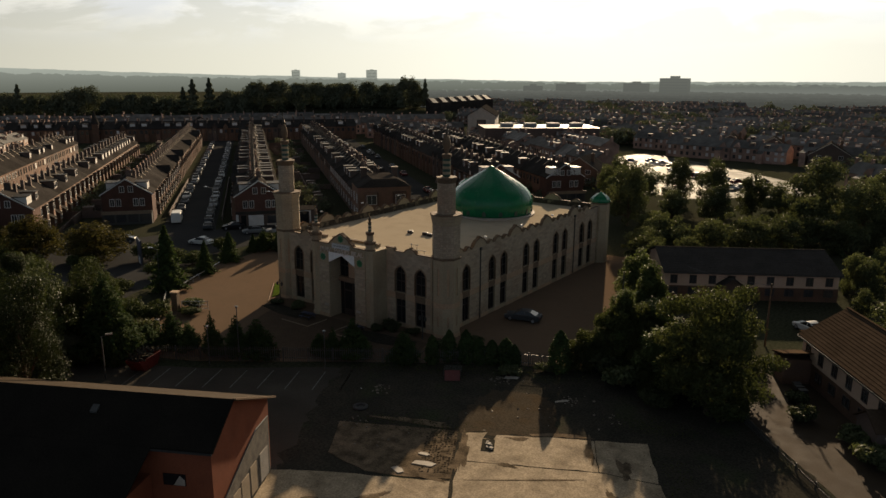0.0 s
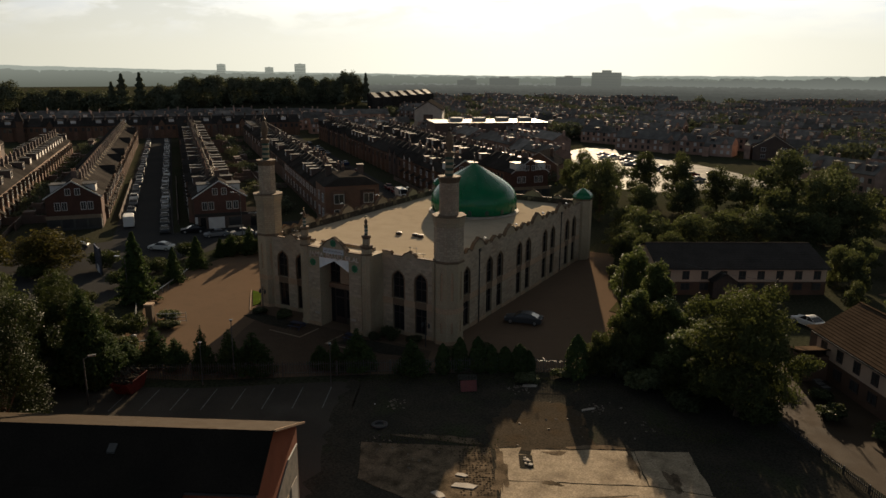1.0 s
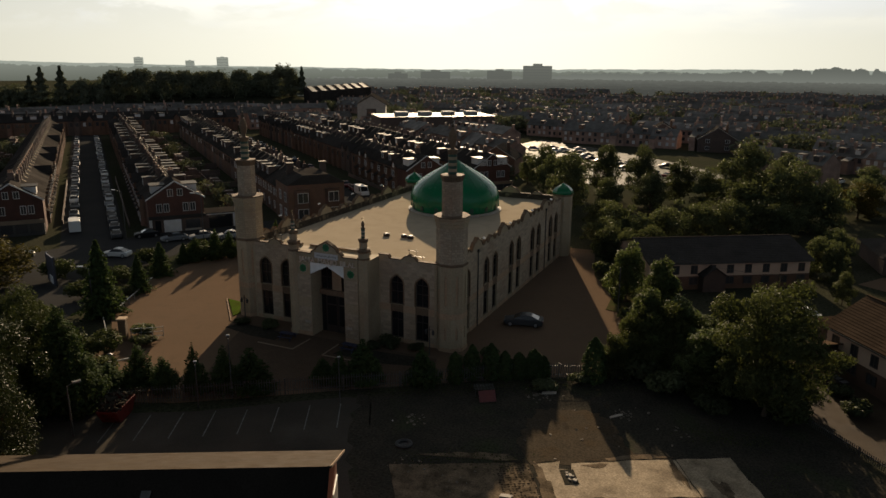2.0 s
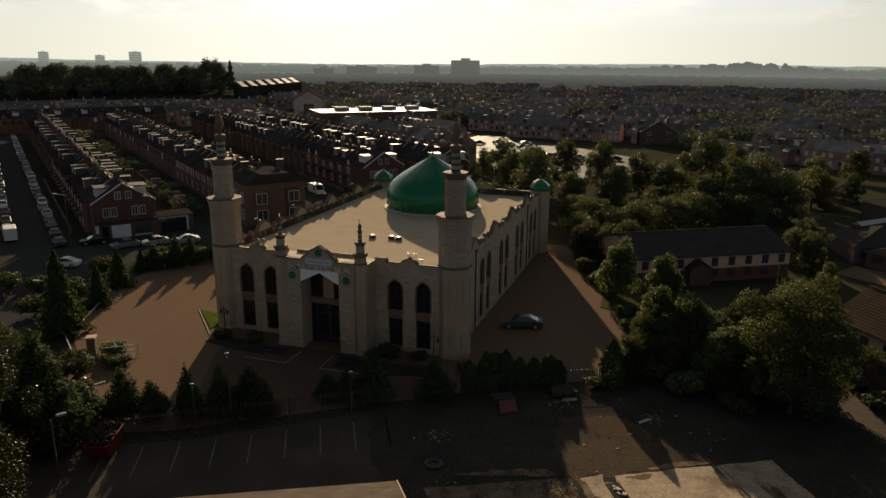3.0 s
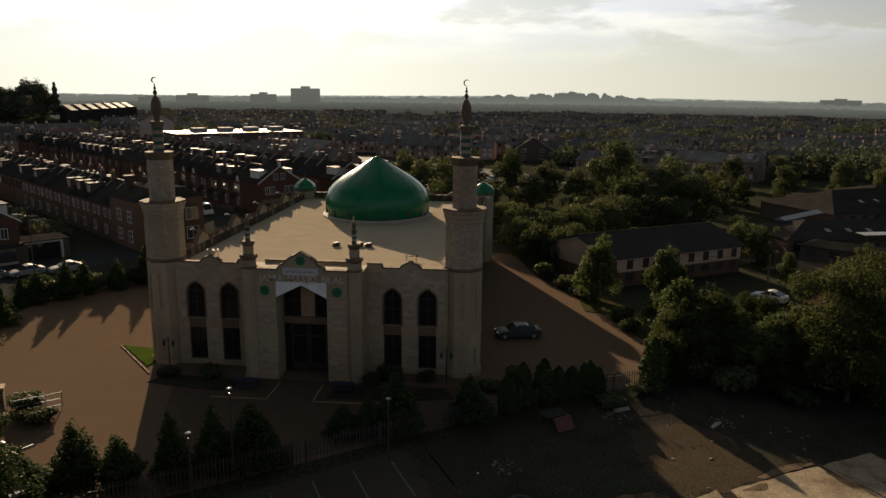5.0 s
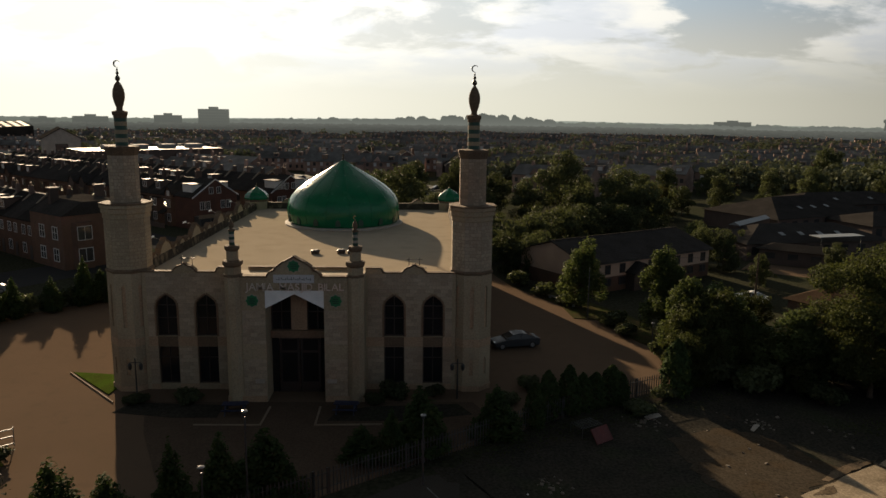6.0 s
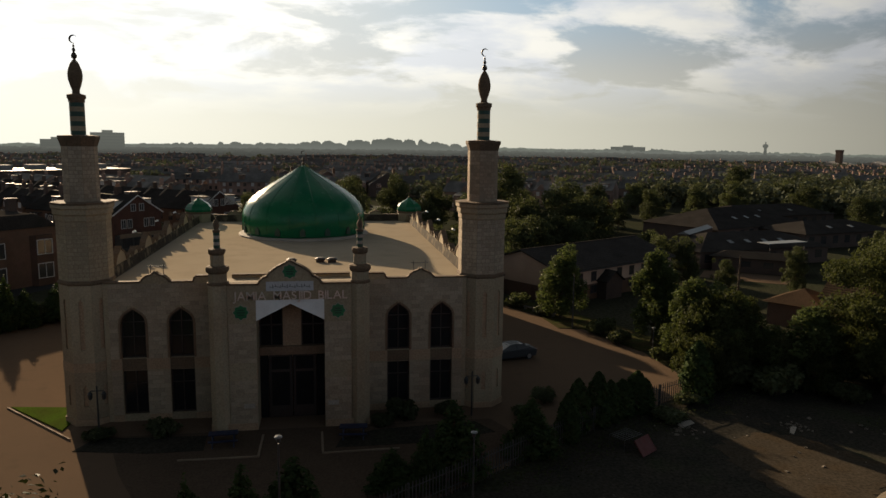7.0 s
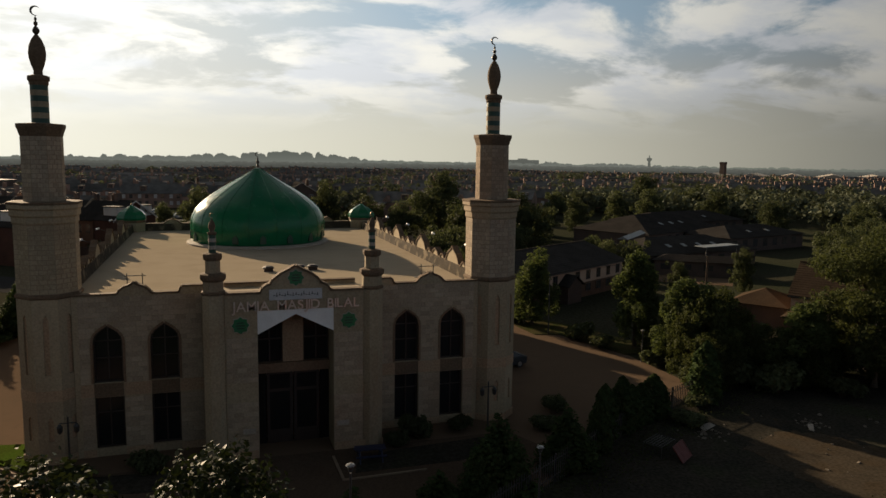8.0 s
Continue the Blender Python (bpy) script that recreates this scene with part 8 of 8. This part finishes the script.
bn = thing("litter_bin", "dark litter bin by the yard entrance", "bin", at=(-16.4, -18.2, 0.03))
part("body", lathe(bm_new(), [(0.28, 0), (0.33, 0.9), (0.33, 0.95)], 12), M["black_plastic"], bn)
part("hood", lathe(bm_new(), [(0.33, 0.95), (0.3, 1.15), (0.1, 1.25)], 12), M["black_plastic"], bn)
rail_barrier((-16.3, -20.6), (-14.6, -17.4))

# lamps and poles
yard_lamp(0.16, -18.95, 6.3, "tall slim post lamp behind the front fence")
yard_lamp(-1.4, -21.7, 4.5)
yard_lamp(9.7, -15.3, 4.5)
yard_lamp(31.4, 9.8, 2.9)
for s in (-1, 1):
    l = thing("ornate_lamp", "dark post lamp with two hanging lanterns by the minaret", "lamp post", "ornate lamps", at=(s * 12.4, -1.7, 0))
    part("post", tube(bm_new(), (0, 0, 0), (0, 0, 3.3), 0.07, 0.05, 8), M["black_plastic"], l)
    for k in (-1, 1):
        part("arm", tube(bm_new(), (0, 0, 2.95), (k * 0.42, 0, 2.95), 0.03), M["black_plastic"], l)
        part("lantern", lathe(bm_new(), [(0.05, 2.35), (0.13, 2.45), (0.16, 2.75), (0.06, 2.9)], 8, (k * 0.42, 0, 0)), M["black_plastic"], l)
    part("wall_sign", box(bm_new(), s * 2.75 - 0.36, s * 2.75 + 0.36, EY - 0.05, EY - 0.016, 1.55, 1.85), M["grey_stone"], mosque, "small pale sign beside the entrance")
street_lamp(32.9, 6.2, 6.1, 20, 0.0, "slim grey pole at the yard edge")
street_lamp(27.9, 21.4, 5.8, 20, 0.0, "slim grey pole at the yard edge")
street_lamp(-58.5, 22.5, 8.6, 200, 1.2)
street_lamp(-44.0, 26.0, 8.6, 200, 1.2)
street_lamp(-29.5, -9.0, 6.4, 200, 0.8)
street_lamp(-7.1, -30.3, 4.6, 60, 0.5)
street_lamp(61.4, -12.6, 6.2, 130, 0.9)
up = thing("utility_pole", "wooden utility pole with a sagging wire", "utility pole", at=(46.0, 20.5, 0))
part("pole", tube(bm_new(), (0, 0, 0), (0, 0, 7.6), 0.13, 0.09, 8), M["bark"], up)
bm = bm_new()
rings = []
for i in range(13):
    f = i / 12
    z = 7.4 - 1.4 * f - 1.44 * f * (1 - f)
    rings.append([bm.verts.new((-12 * f + a * 0.55, 8 * f + a * 0.83, z + b)) for a, b in ((0.018, 0), (0, 0.018), (-0.018, 0), (0, -0.018))])
for a, b in zip(rings, rings[1:]):
    for k in range(4):
        bm.faces.new((a[k], a[(k + 1) % 4], b[(k + 1) % 4], b[k]))
part("wire", bm, M["black_plastic"], up)

# advertising hoarding and dark shrubs along the main road
ho = thing("hoarding", "dark blue panelled hoarding beside the main road", "hoarding", at=(-46.5, -1.5, 0), rz=-25)
for i in range(4):
    part("panel", box(bm_new(), -2.0 + i, -1.04 + i, -0.08, 0.08, 0.3, 4.3), M["hoarding"], ho)
for x in (-1.9, 1.9):
    part("post", box(bm_new(), x - 0.08, x + 0.08, 0.09, 0.25, 0, 4.4), M["black_plastic"], ho)
part("notice", box(bm_new(), -0.4, 1.3, -0.13, -0.085, 0.4, 1.5), M["white"], ho, "small white notice board")
plant([bush("bush", "dark roadside shrub beside the main road", 131 + i, 2.6, 2.0, 2600, 0.13, "leaf_dark") for i in range(2)],
      [(-66, -14, 3.0, 2.6), (-58, -13.5, 2.4, 2.2), (-52, -8.6, 2.2, 2.0), (-57, -3, 2.8, 2.4), (-48.5, 0.8, 2.6, 2.0), (-70, -10, 3.4, 3.0), (-44, 3.0, 2.0, 1.8), (-34.5, -12.0, 2.0, 1.9), (-30.0, -17.0, 2.6, 2.2), (-27.0, -20.0, 3.0, 2.4), (-33, -22, 3.0, 2.6),
       (-24.0, -17.5, 2.2, 1.9), (-19.5, -16.0, 2.2, 1.8), (-21.5, -18.6, 3.4, 2.2), (-37.5, -4.0, 2.2, 2.0), (-39.5, 3.5, 2.4, 2.0), (-16.8, -23.8, 3.0, 2.0), (-13.0, -24.8, 2.6, 1.8), (-42, 12, 2.4, 2.0), (-40, 20, 2.6, 2.2),
       (47.4, -2.2, 2.4, 2.0), (43.0, 2.6, 3.6, 3.0), (45.6, 3.6, 3.2, 2.6)], 17, 2.6, 2.0)

# gate and pillar at the yard entrance
g = thing("gate_pillar", "square stone gate pillar", "pillar", at=(-20.6, -12.6, 0), rz=30)
part("shaft", box(bm_new(), -0.4, 0.4, -0.4, 0.4, 0, 2.5), M["dark_stone"], g)
part("cap", prism(bm_new(), [(-0.5, -0.5), (0.5, -0.5), (0.5, 0.5), (-0.5, 0.5)], "z", 2.5, 2.7), M["band"], g)
gt = thing("yard_gate", "open steel yard gate", "gate", at=(-20.1, -12.2, 0), rz=38)
for z in (0.25, 0.75, 1.25):
    part("bar", box(bm_new(), 0.1, 3.6, -0.03, 0.03, z, z + 0.06), M["steel"], gt)
for x in (0.1, 1.2, 2.4, 3.55):
    part("upright", box(bm_new(), x, x + 0.06, -0.035, 0.035, 0.1, 1.4), M["steel"], gt)

# blue picnic benches by the entrance
def bench(x, y, rz):
    b = thing("picnic_bench", "blue painted picnic bench on the forecourt", "bench", "forecourt benches", at=(x, y, 0.03), rz=rz)
    part("tabletop", box(bm_new(), -0.9, 0.9, -0.36, 0.36, 0.70, 0.75), M["blue_paint"], b)
    for s in (-1, 1):
        part("seat", box(bm_new(), -0.9, 0.9, *sorted((s * 0.55, s * 0.80)), 0.42, 0.46), M["blue_paint"], b)
    for xx in (-0.65, 0.65):
        bm = bm_new()
        for s in (-1, 1):
            tube(bm, (xx, s * 0.72, 0), (xx, s * 0.22, 0.7), 0.045, n=5)
        box(bm, xx - 0.03, xx + 0.03, -0.72, 0.72, 0.36, 0.42)
        part("trestle", bm, M["blue_paint"], b)


bench(-4.2, -4.4, 4)
bench(4.0, -4.3, -4)

# red barrier panel, debris, bins
rb = thing("barrier_panel", "red plastic barrier panel leaning over on the cleared site", "barrier", at=(22.2, -9.5, 0.05), rz=35)
bm = bm_new()
m = pose(0, 0, 0, -38, 0, 0)
for x in (-0.8, 0.74):
    box(bm, x, x + 0.06, -0.03, 0.03, 0, 1.1, m)
for z in (0.0, 0.5, 1.04):
    box(bm, -0.8, 0.8, -0.03, 0.03, z, z + 0.06, m)
part("frame", bm, M["red_paint"], rb)
part("panel", box(bm_new(), -0.74, 0.74, -0.012, 0.012, 0.06, 1.04, m), M["red_paint"], rb)
cage = thing("wire_cage", "rusty wire cage beside the fence", "cage", at=(21.2, -8.0, 0.02), rz=30)
bm = bm_new()
for i in range(7):
    part("cross_bar", box(bm_new(), -0.9 + 0.3 * i, -0.87 + 0.3 * i, -0.6, 0.6, 0.7, 0.73), M["fence"], cage)
    part("long_bar", box(bm_new(), -0.9, 0.93, -0.6 + 0.2 * i, -0.57 + 0.2 * i, 0.733, 0.76), M["fence"], cage)
for x in (-0.9, 0.9):
    for y in (-0.6, 0.6):
        part("leg", box(bm_new(), x - 0.02, x + 0.02, y - 0.02, y + 0.02, 0, 0.7), M["fence"], cage)


def debris():
    rg = np.random.default_rng(6)
    bm, pale = bm_new(), bm_new()
    for cx, cy, s, n in ((17.2, -15.4, 1.2, 22), (26.4, -5.6, 1.5, 34), (34.0, -6.6, 1.2, 24), (24.5, -23.5, 2.0, 16), (20.5, -22.4, 1.6, 14), (31, -10, 5, 14), (38, -8, 4, 10)):
        for _ in range(n):
            x, y = cx + rg.normal(0, s * 0.5), cy + rg.normal(0, s * 0.5)
            k = rg.uniform(0.03, 0.10)
            m = Matrix.Translation((x, y, 0.03 + k * 0.3)) @ Euler(rg.uniform(-0.5, 0.5, 3)).to_matrix().to_4x4() @ Matrix.Rotation(rg.uniform(0, 6), 4, "Z")
            box(bm if rg.random() < 0.98 else pale, -k * rg.uniform(0.6, 2.2), k, -k, k * rg.uniform(0.5, 1.5), -k * 0.4, k * 0.4, m)
    tagged(new("rubble", mesh_of("rubble", bm, M["rubble"])), "scattered broken rubble on the cleared site", "rubble", kind="stuff")
    tagged(new("litter", mesh_of("litter", pale, M["white"])), "pale scraps of board and sheeting", "litter", kind="stuff")


debris()
for x, y, w, d, r in ((29.8, -24.3, 1.0, 0.32, 20), (28.7, -26.3, 0.6, 0.3, -15), (28.9, -23.1, 0.5, 0.2, 10), (33.6, -7.2, 0.8, 0.16, 50), (26.8, -5.2, 0.8, 0.3, 30)):
    sc = thing("board_scrap", "torn pale sheet of board lying on the ground", "board", "board scraps", at=(x, y, 0.06), rz=r)
    part("sheet", prism(bm_new(), [(-w, -d), (w * 0.7, -d * 1.2), (w, d * 0.4), (w * 0.2, d), (-w * 0.8, d * 0.7)], "z", 0.0, 0.05), M["grey_stone"], sc)
dr = thing("drain_pit", "open drain pit with pale rubble in the slab", "pit", at=(32.4, -18.7, 0.056), rz=28)
part("edge", box(bm_new(), -0.55, 0.55, -1.0, 1.0, 0.0, 0.03), M["dirt"], dr)
rq = random.Random(12)
for i in range(9):
    k = rq.uniform(0.08, 0.17)
    part("stone", box(bm_new(), -k, k * 0.8, -k * 0.7, k, -k * 0.4, k * 0.5, Matrix.Translation((rq.uniform(-0.34, 0.34), rq.uniform(-0.7, 0.7), 0.06)) @ Matrix.Rotation(rq.uniform(0, 6), 4, "Z")), M["grey_stone"], dr)


def tile_bed():
    """Rows of broken floor tiles and mortar ruts left beside the slab."""
    rg = np.random.default_rng(14)
    bm = bm_new()
    o, e, f = Vector((26.6, -18.9, 0)), Vector((0.50, -0.866, 0)), Vector((0.866, 0.50, 0))
    for i in range(26):
        for j in range(11):
            if rg.random() < 0.28:
                continue
            p = o + e * (0.30 * i + rg.normal(0, 0.03)) + f * (0.25 * j - 0.2 + rg.normal(0, 0.03))
            m = Matrix.Translation((p.x, p.y, 0.058)) @ Matrix.Rotation(radians(30 + rg.normal(0, 5)), 4, "Z")
            w, d, h = rg.uniform(0.05, 0.10), rg.uniform(0.03, 0.07), rg.uniform(0.01, 0.04)
            box(bm, -w, w, -d, d, 0, h, m)
    tagged(new("tile_bed", mesh_of("tile_bed", bm, M["packed"])), "rows of broken floor tiles beside the slab", "tiles", kind="stuff")


tile_bed()
ty = thing("tyre", "old black tyre lying on the asphalt", "tyre", at=(18.7, -19.7, 0.03))
part("ring", lathe(bm_new(), [(0.55, 0.0), (0.72, 0.05), (0.74, 0.14), (0.58, 0.2), (0.42, 0.12), (0.45, 0.02)], 18), M["rubber"], ty)


def weeds():
    rg = np.random.default_rng(9)
    n = 3600
    k = rg.integers(0, 7, n)
    line = np.array([(12, -12.5, 26, -4.0), (26, -4, 40, 2), (20, -21.5, 29, -18), (40, -8, 46, -7), (46, -12, 52, -22), (12, -12.5, 26, -4.0), (-14, -29, 4, -17.5)])[k]
    t = rg.uniform(0, 1, n)
    p = np.stack([line[:, 0] + (line[:, 2] - line[:, 0]) * t + rg.normal(0, 0.9, n), line[:, 1] + (line[:, 3] - line[:, 1]) * t + rg.normal(0, 0.9, n), rg.uniform(0.05, 0.45, n)], 1)
    me = leaf_mesh("weeds", p, np.tile(np.array([[0, 0, 0.3]]), (n, 1)), 0.07, rg, M["leaf_dark"], 0.2)
    tagged(new("weeds", me), "straggling weeds along fences and slab edges", "weeds", kind="stuff")


weeds()


def wheelie_bin(x, y, rz):
    b = thing("wheelie_bin", "black wheelie bin standing by the road", "bin", "wheelie bins", at=(x, y, 0.025), rz=rz)
    bm = bm_new()
    lo = [bm.verts.new(v) for v in ((-0.22, -0.26, 0.06), (0.22, -0.26, 0.06), (0.22, 0.26, 0.06), (-0.22, 0.26, 0.06))]
    hi = [bm.verts.new(v) for v in ((-0.29, -0.34, 0.98), (0.29, -0.34, 0.98), (0.29, 0.38, 0.98), (-0.29, 0.38, 0.98))]
    for i in range(4):
        bm.faces.new((lo[i], lo[(i + 1) % 4], hi[(i + 1) % 4], hi[i]))
    bm.faces.new(lo[::-1])
    bm.faces.new(hi)
    part("body", bm, M["black_plastic"], b)
    part("lid", box(bm_new(), -0.31, 0.31, -0.38, 0.40, 0.98, 1.06), M["black_plastic"], b)
    for s in (-1, 1):
        part("wheel", tube(bm_new(), (s * 0.25, 0.3, 0.1), (s * 0.31, 0.3, 0.1), 0.1, n=10), M["rubber"], b)


for x, y in ((57.4, 1.6), (57.9, 0.9), (58.3, 0.2), (51.6, 8.6), (51.9, 7.9), (52.4, 7.2)):
    wheelie_bin(x, y, 130)
# low shelters and steps of white trim by the planting bed
for x, y, r in ((25.6, 29.6, 118), (27.0, 26.8, 118)):
    b = thing("bench_seat", "pale low bench at the planting bed", "bench", "yard benches", at=(x, y, 0.03), rz=r)
    part("seat", box(bm_new(), -0.9, 0.9, -0.22, 0.22, 0.40, 0.46), M["lampglass"], b)
    for xx in (-0.7, 0.7):
        part("leg", box(bm_new(), xx - 0.06, xx + 0.06, -0.18, 0.18, 0, 0.4), M["steel"], b)
# planting beds with kerbs
sheet("planting_bed", [(31.6, 2.2), (34.5, 4.0), (34.5, 12.0), (31.3, 12.4), (29.6, 17.6), (29.4, 20.6), (26.4, 21.4), (26.0, 27.0), (23.0, 33.0), (26.5, 34.5), (33, 22), (37, 8), (36, 2.4)], 0.10, M["bed"], "rough grassy planting bed with kerb", "grass")

# dark planting soil along the front of the mosque
sheet("planting_soil", [(-12.4, -2.6), (-5.4, -3.0), (-5.3, -5.35), (-8.6, -5.35), (-13.2, -4.4)], 0.07, M["dirt"], "dark soil bed along the front wall", "soil")
sheet("planting_soil", [(5.4, -3.4), (12.4, -2.8), (13.4, -4.8), (9.0, -5.95), (2.8, -5.95), (3.2, -4.6)], 0.07, M["dirt"], "dark soil bed along the front wall", "soil")


# ---- stone blocks of the mosque ----
def course_rows(z0, z1, course):
    n = max(1, round((z1 - z0) / course))
    return [(z0 + (z1 - z0) * i / n, z0 + (z1 - z0) * (i + 1) / n) for i in range(n)]


def block_bm(bm, s0, s1, z0, z1, axis, plane, out, m=None, proud=0.014, gap=0.011):
    """One dressed block, its face proud of the wall: five faces only."""
    a, b, c, d = s0 + gap, s1 - gap, z0 + gap, z1 - gap
    if b - a < 0.05 or d - c < 0.05:
        return
    e = 0.012
    f = plane + out * proud
    put = (lambda s, z, p: Vector((s, p, z))) if axis == "y" else (lambda s, z, p: Vector((p, s, z)))
    lo = [put(*q, plane) for q in ((a, c), (b, c), (b, d), (a, d))]
    hi = [put(*q, f) for q in ((a + e, c + e), (b - e, c + e), (b - e, d - e), (a + e, d - e))]
    vs = [bm.verts.new(m @ v if m is not None else v) for v in lo + hi]
    bm.faces.new([vs[i] for i in (4, 5, 6, 7)])
    for i in range(4):
        j = (i + 1) % 4
        bm.faces.new((vs[i], vs[j], vs[4 + j], vs[4 + i]))


def free_spans(z0, z1, s0, s1, cols, half=0.97):
    """The stretches of one course that no opening, band or surround takes."""
    if z1 > 3.62 and z0 < 4.42:
        return []
    spans, edge = [], s0
    for c in cols:
        h = half
        if z0 > SPRING:
            t = (z0 - SPRING) / (APEX + 0.16 - SPRING)
            h = half * (1 - max(0.0, t) ** 1.6) if t < 1 else 0.0
        elif z1 <= HEAD:
            h = 0.82
        if h > 0.08:
            spans.append((edge, c - h))
            edge = c + h
    spans.append((edge, s1))
    return spans


def block_wall(name, axis, plane, out, s0, s1, z0, z1, cols, course, length, seed):
    rg = random.Random(seed)
    bm = bm_new()
    for k, (a, b) in enumerate(course_rows(z0, z1, course)):
        for e0, e1 in free_spans(a, b, s0, s1, cols):
            n = max(1, round((e1 - e0) / length))
            off = 0.5 * length if k % 2 and n > 1 else 0.0
            cuts = [e0] + sorted(min(e1, max(e0, e0 + off + (i if off == 0 else i - 1) * (e1 - e0) / n + rg.uniform(-0.05, 0.05))) for i in range(1, n + (1 if off else 0))) + [e1]
            for p, q in zip(cuts, cuts[1:]):
                block_bm(bm, p, q, a, b, axis, plane, out)
    ob = part(name, bm, M["block"], mosque)
    tagged(ob, kind="stuff")


FC = [list(sorted(s * c for c in FRONT_COLS)) for s in (-1, 1)]
block_wall("stonework", "y", WY, -1, -12.0, -5.3, 0.5, TOP, FC[0], 0.30, 0.62, 1)
block_wall("stonework", "y", WY, -1, 5.3, 12.0, 0.5, TOP, FC[1], 0.30, 0.62, 2)
block_wall("stonework", "x", WX, 1, 2.9, BACK - 1.7, 0.5, TOP, SIDE_COLS, 0.30, 0.70, 3)
block_wall("stonework", "y", EY, -1, -3.95, -2.22, 0.5, 7.3, [], 0.30, 0.58, 4)
block_wall("stonework", "y", EY, -1, 2.22, 3.95, 0.5, 7.3, [], 0.30, 0.58, 5)


def shaft_blocks(x, w, z0, z1, course, per_face, seed, singly):
    """Courses of blocks on the faces of an eight-sided shaft that look to the front and sides."""
    rg = random.Random(seed)
    face = w * math.tan(OCT)
    bm = bm_new()
    alike = {}
    for i in (-3, -2, -1, 0, 1, 2, 3):
        m = Matrix.Translation((x, MY, 0)) @ Matrix.Rotation(i * math.pi / 4, 4, "Z") @ Matrix.Translation((0, -w / 2, 0))
        for k, (a, b) in enumerate(course_rows(z0, z1, course)):
            n = per_face + (k % 2)
            cuts = [-face / 2 + face * j / n for j in range(n + 1)]
            for p, q in zip(cuts, cuts[1:]):
                if singly and -2 <= i <= 2:
                    key = (round(q - p, 3), round(b - a, 3))
                    if key not in alike:
                        one = bm_new()
                        block_bm(one, -(q - p) / 2, (q - p) / 2, 0, b - a, "y", 0, -1, None, 0.014, 0.015)
                        alike[key] = mesh_of("block", one, M["stone"])
                    ob = part("block", alike[key], None, mosque)
                    ob.matrix_basis = m @ Matrix.Translation(((p + q) / 2, 0, a))
                else:
                    block_bm(bm, p, q, a, b, "y", 0, -1, m, 0.014, 0.015)
    tagged(part("stonework", bm, M["block"], mosque), kind="stuff")


for side in (-1, 1):
    shaft_blocks(side * MX, 3.12, 9.88, 13.74, 0.27, 3, 11 + side, side < 0)
    shaft_blocks(side * MX, 2.02, 15.02, 18.62, 0.25, 2, 21 + side, False)
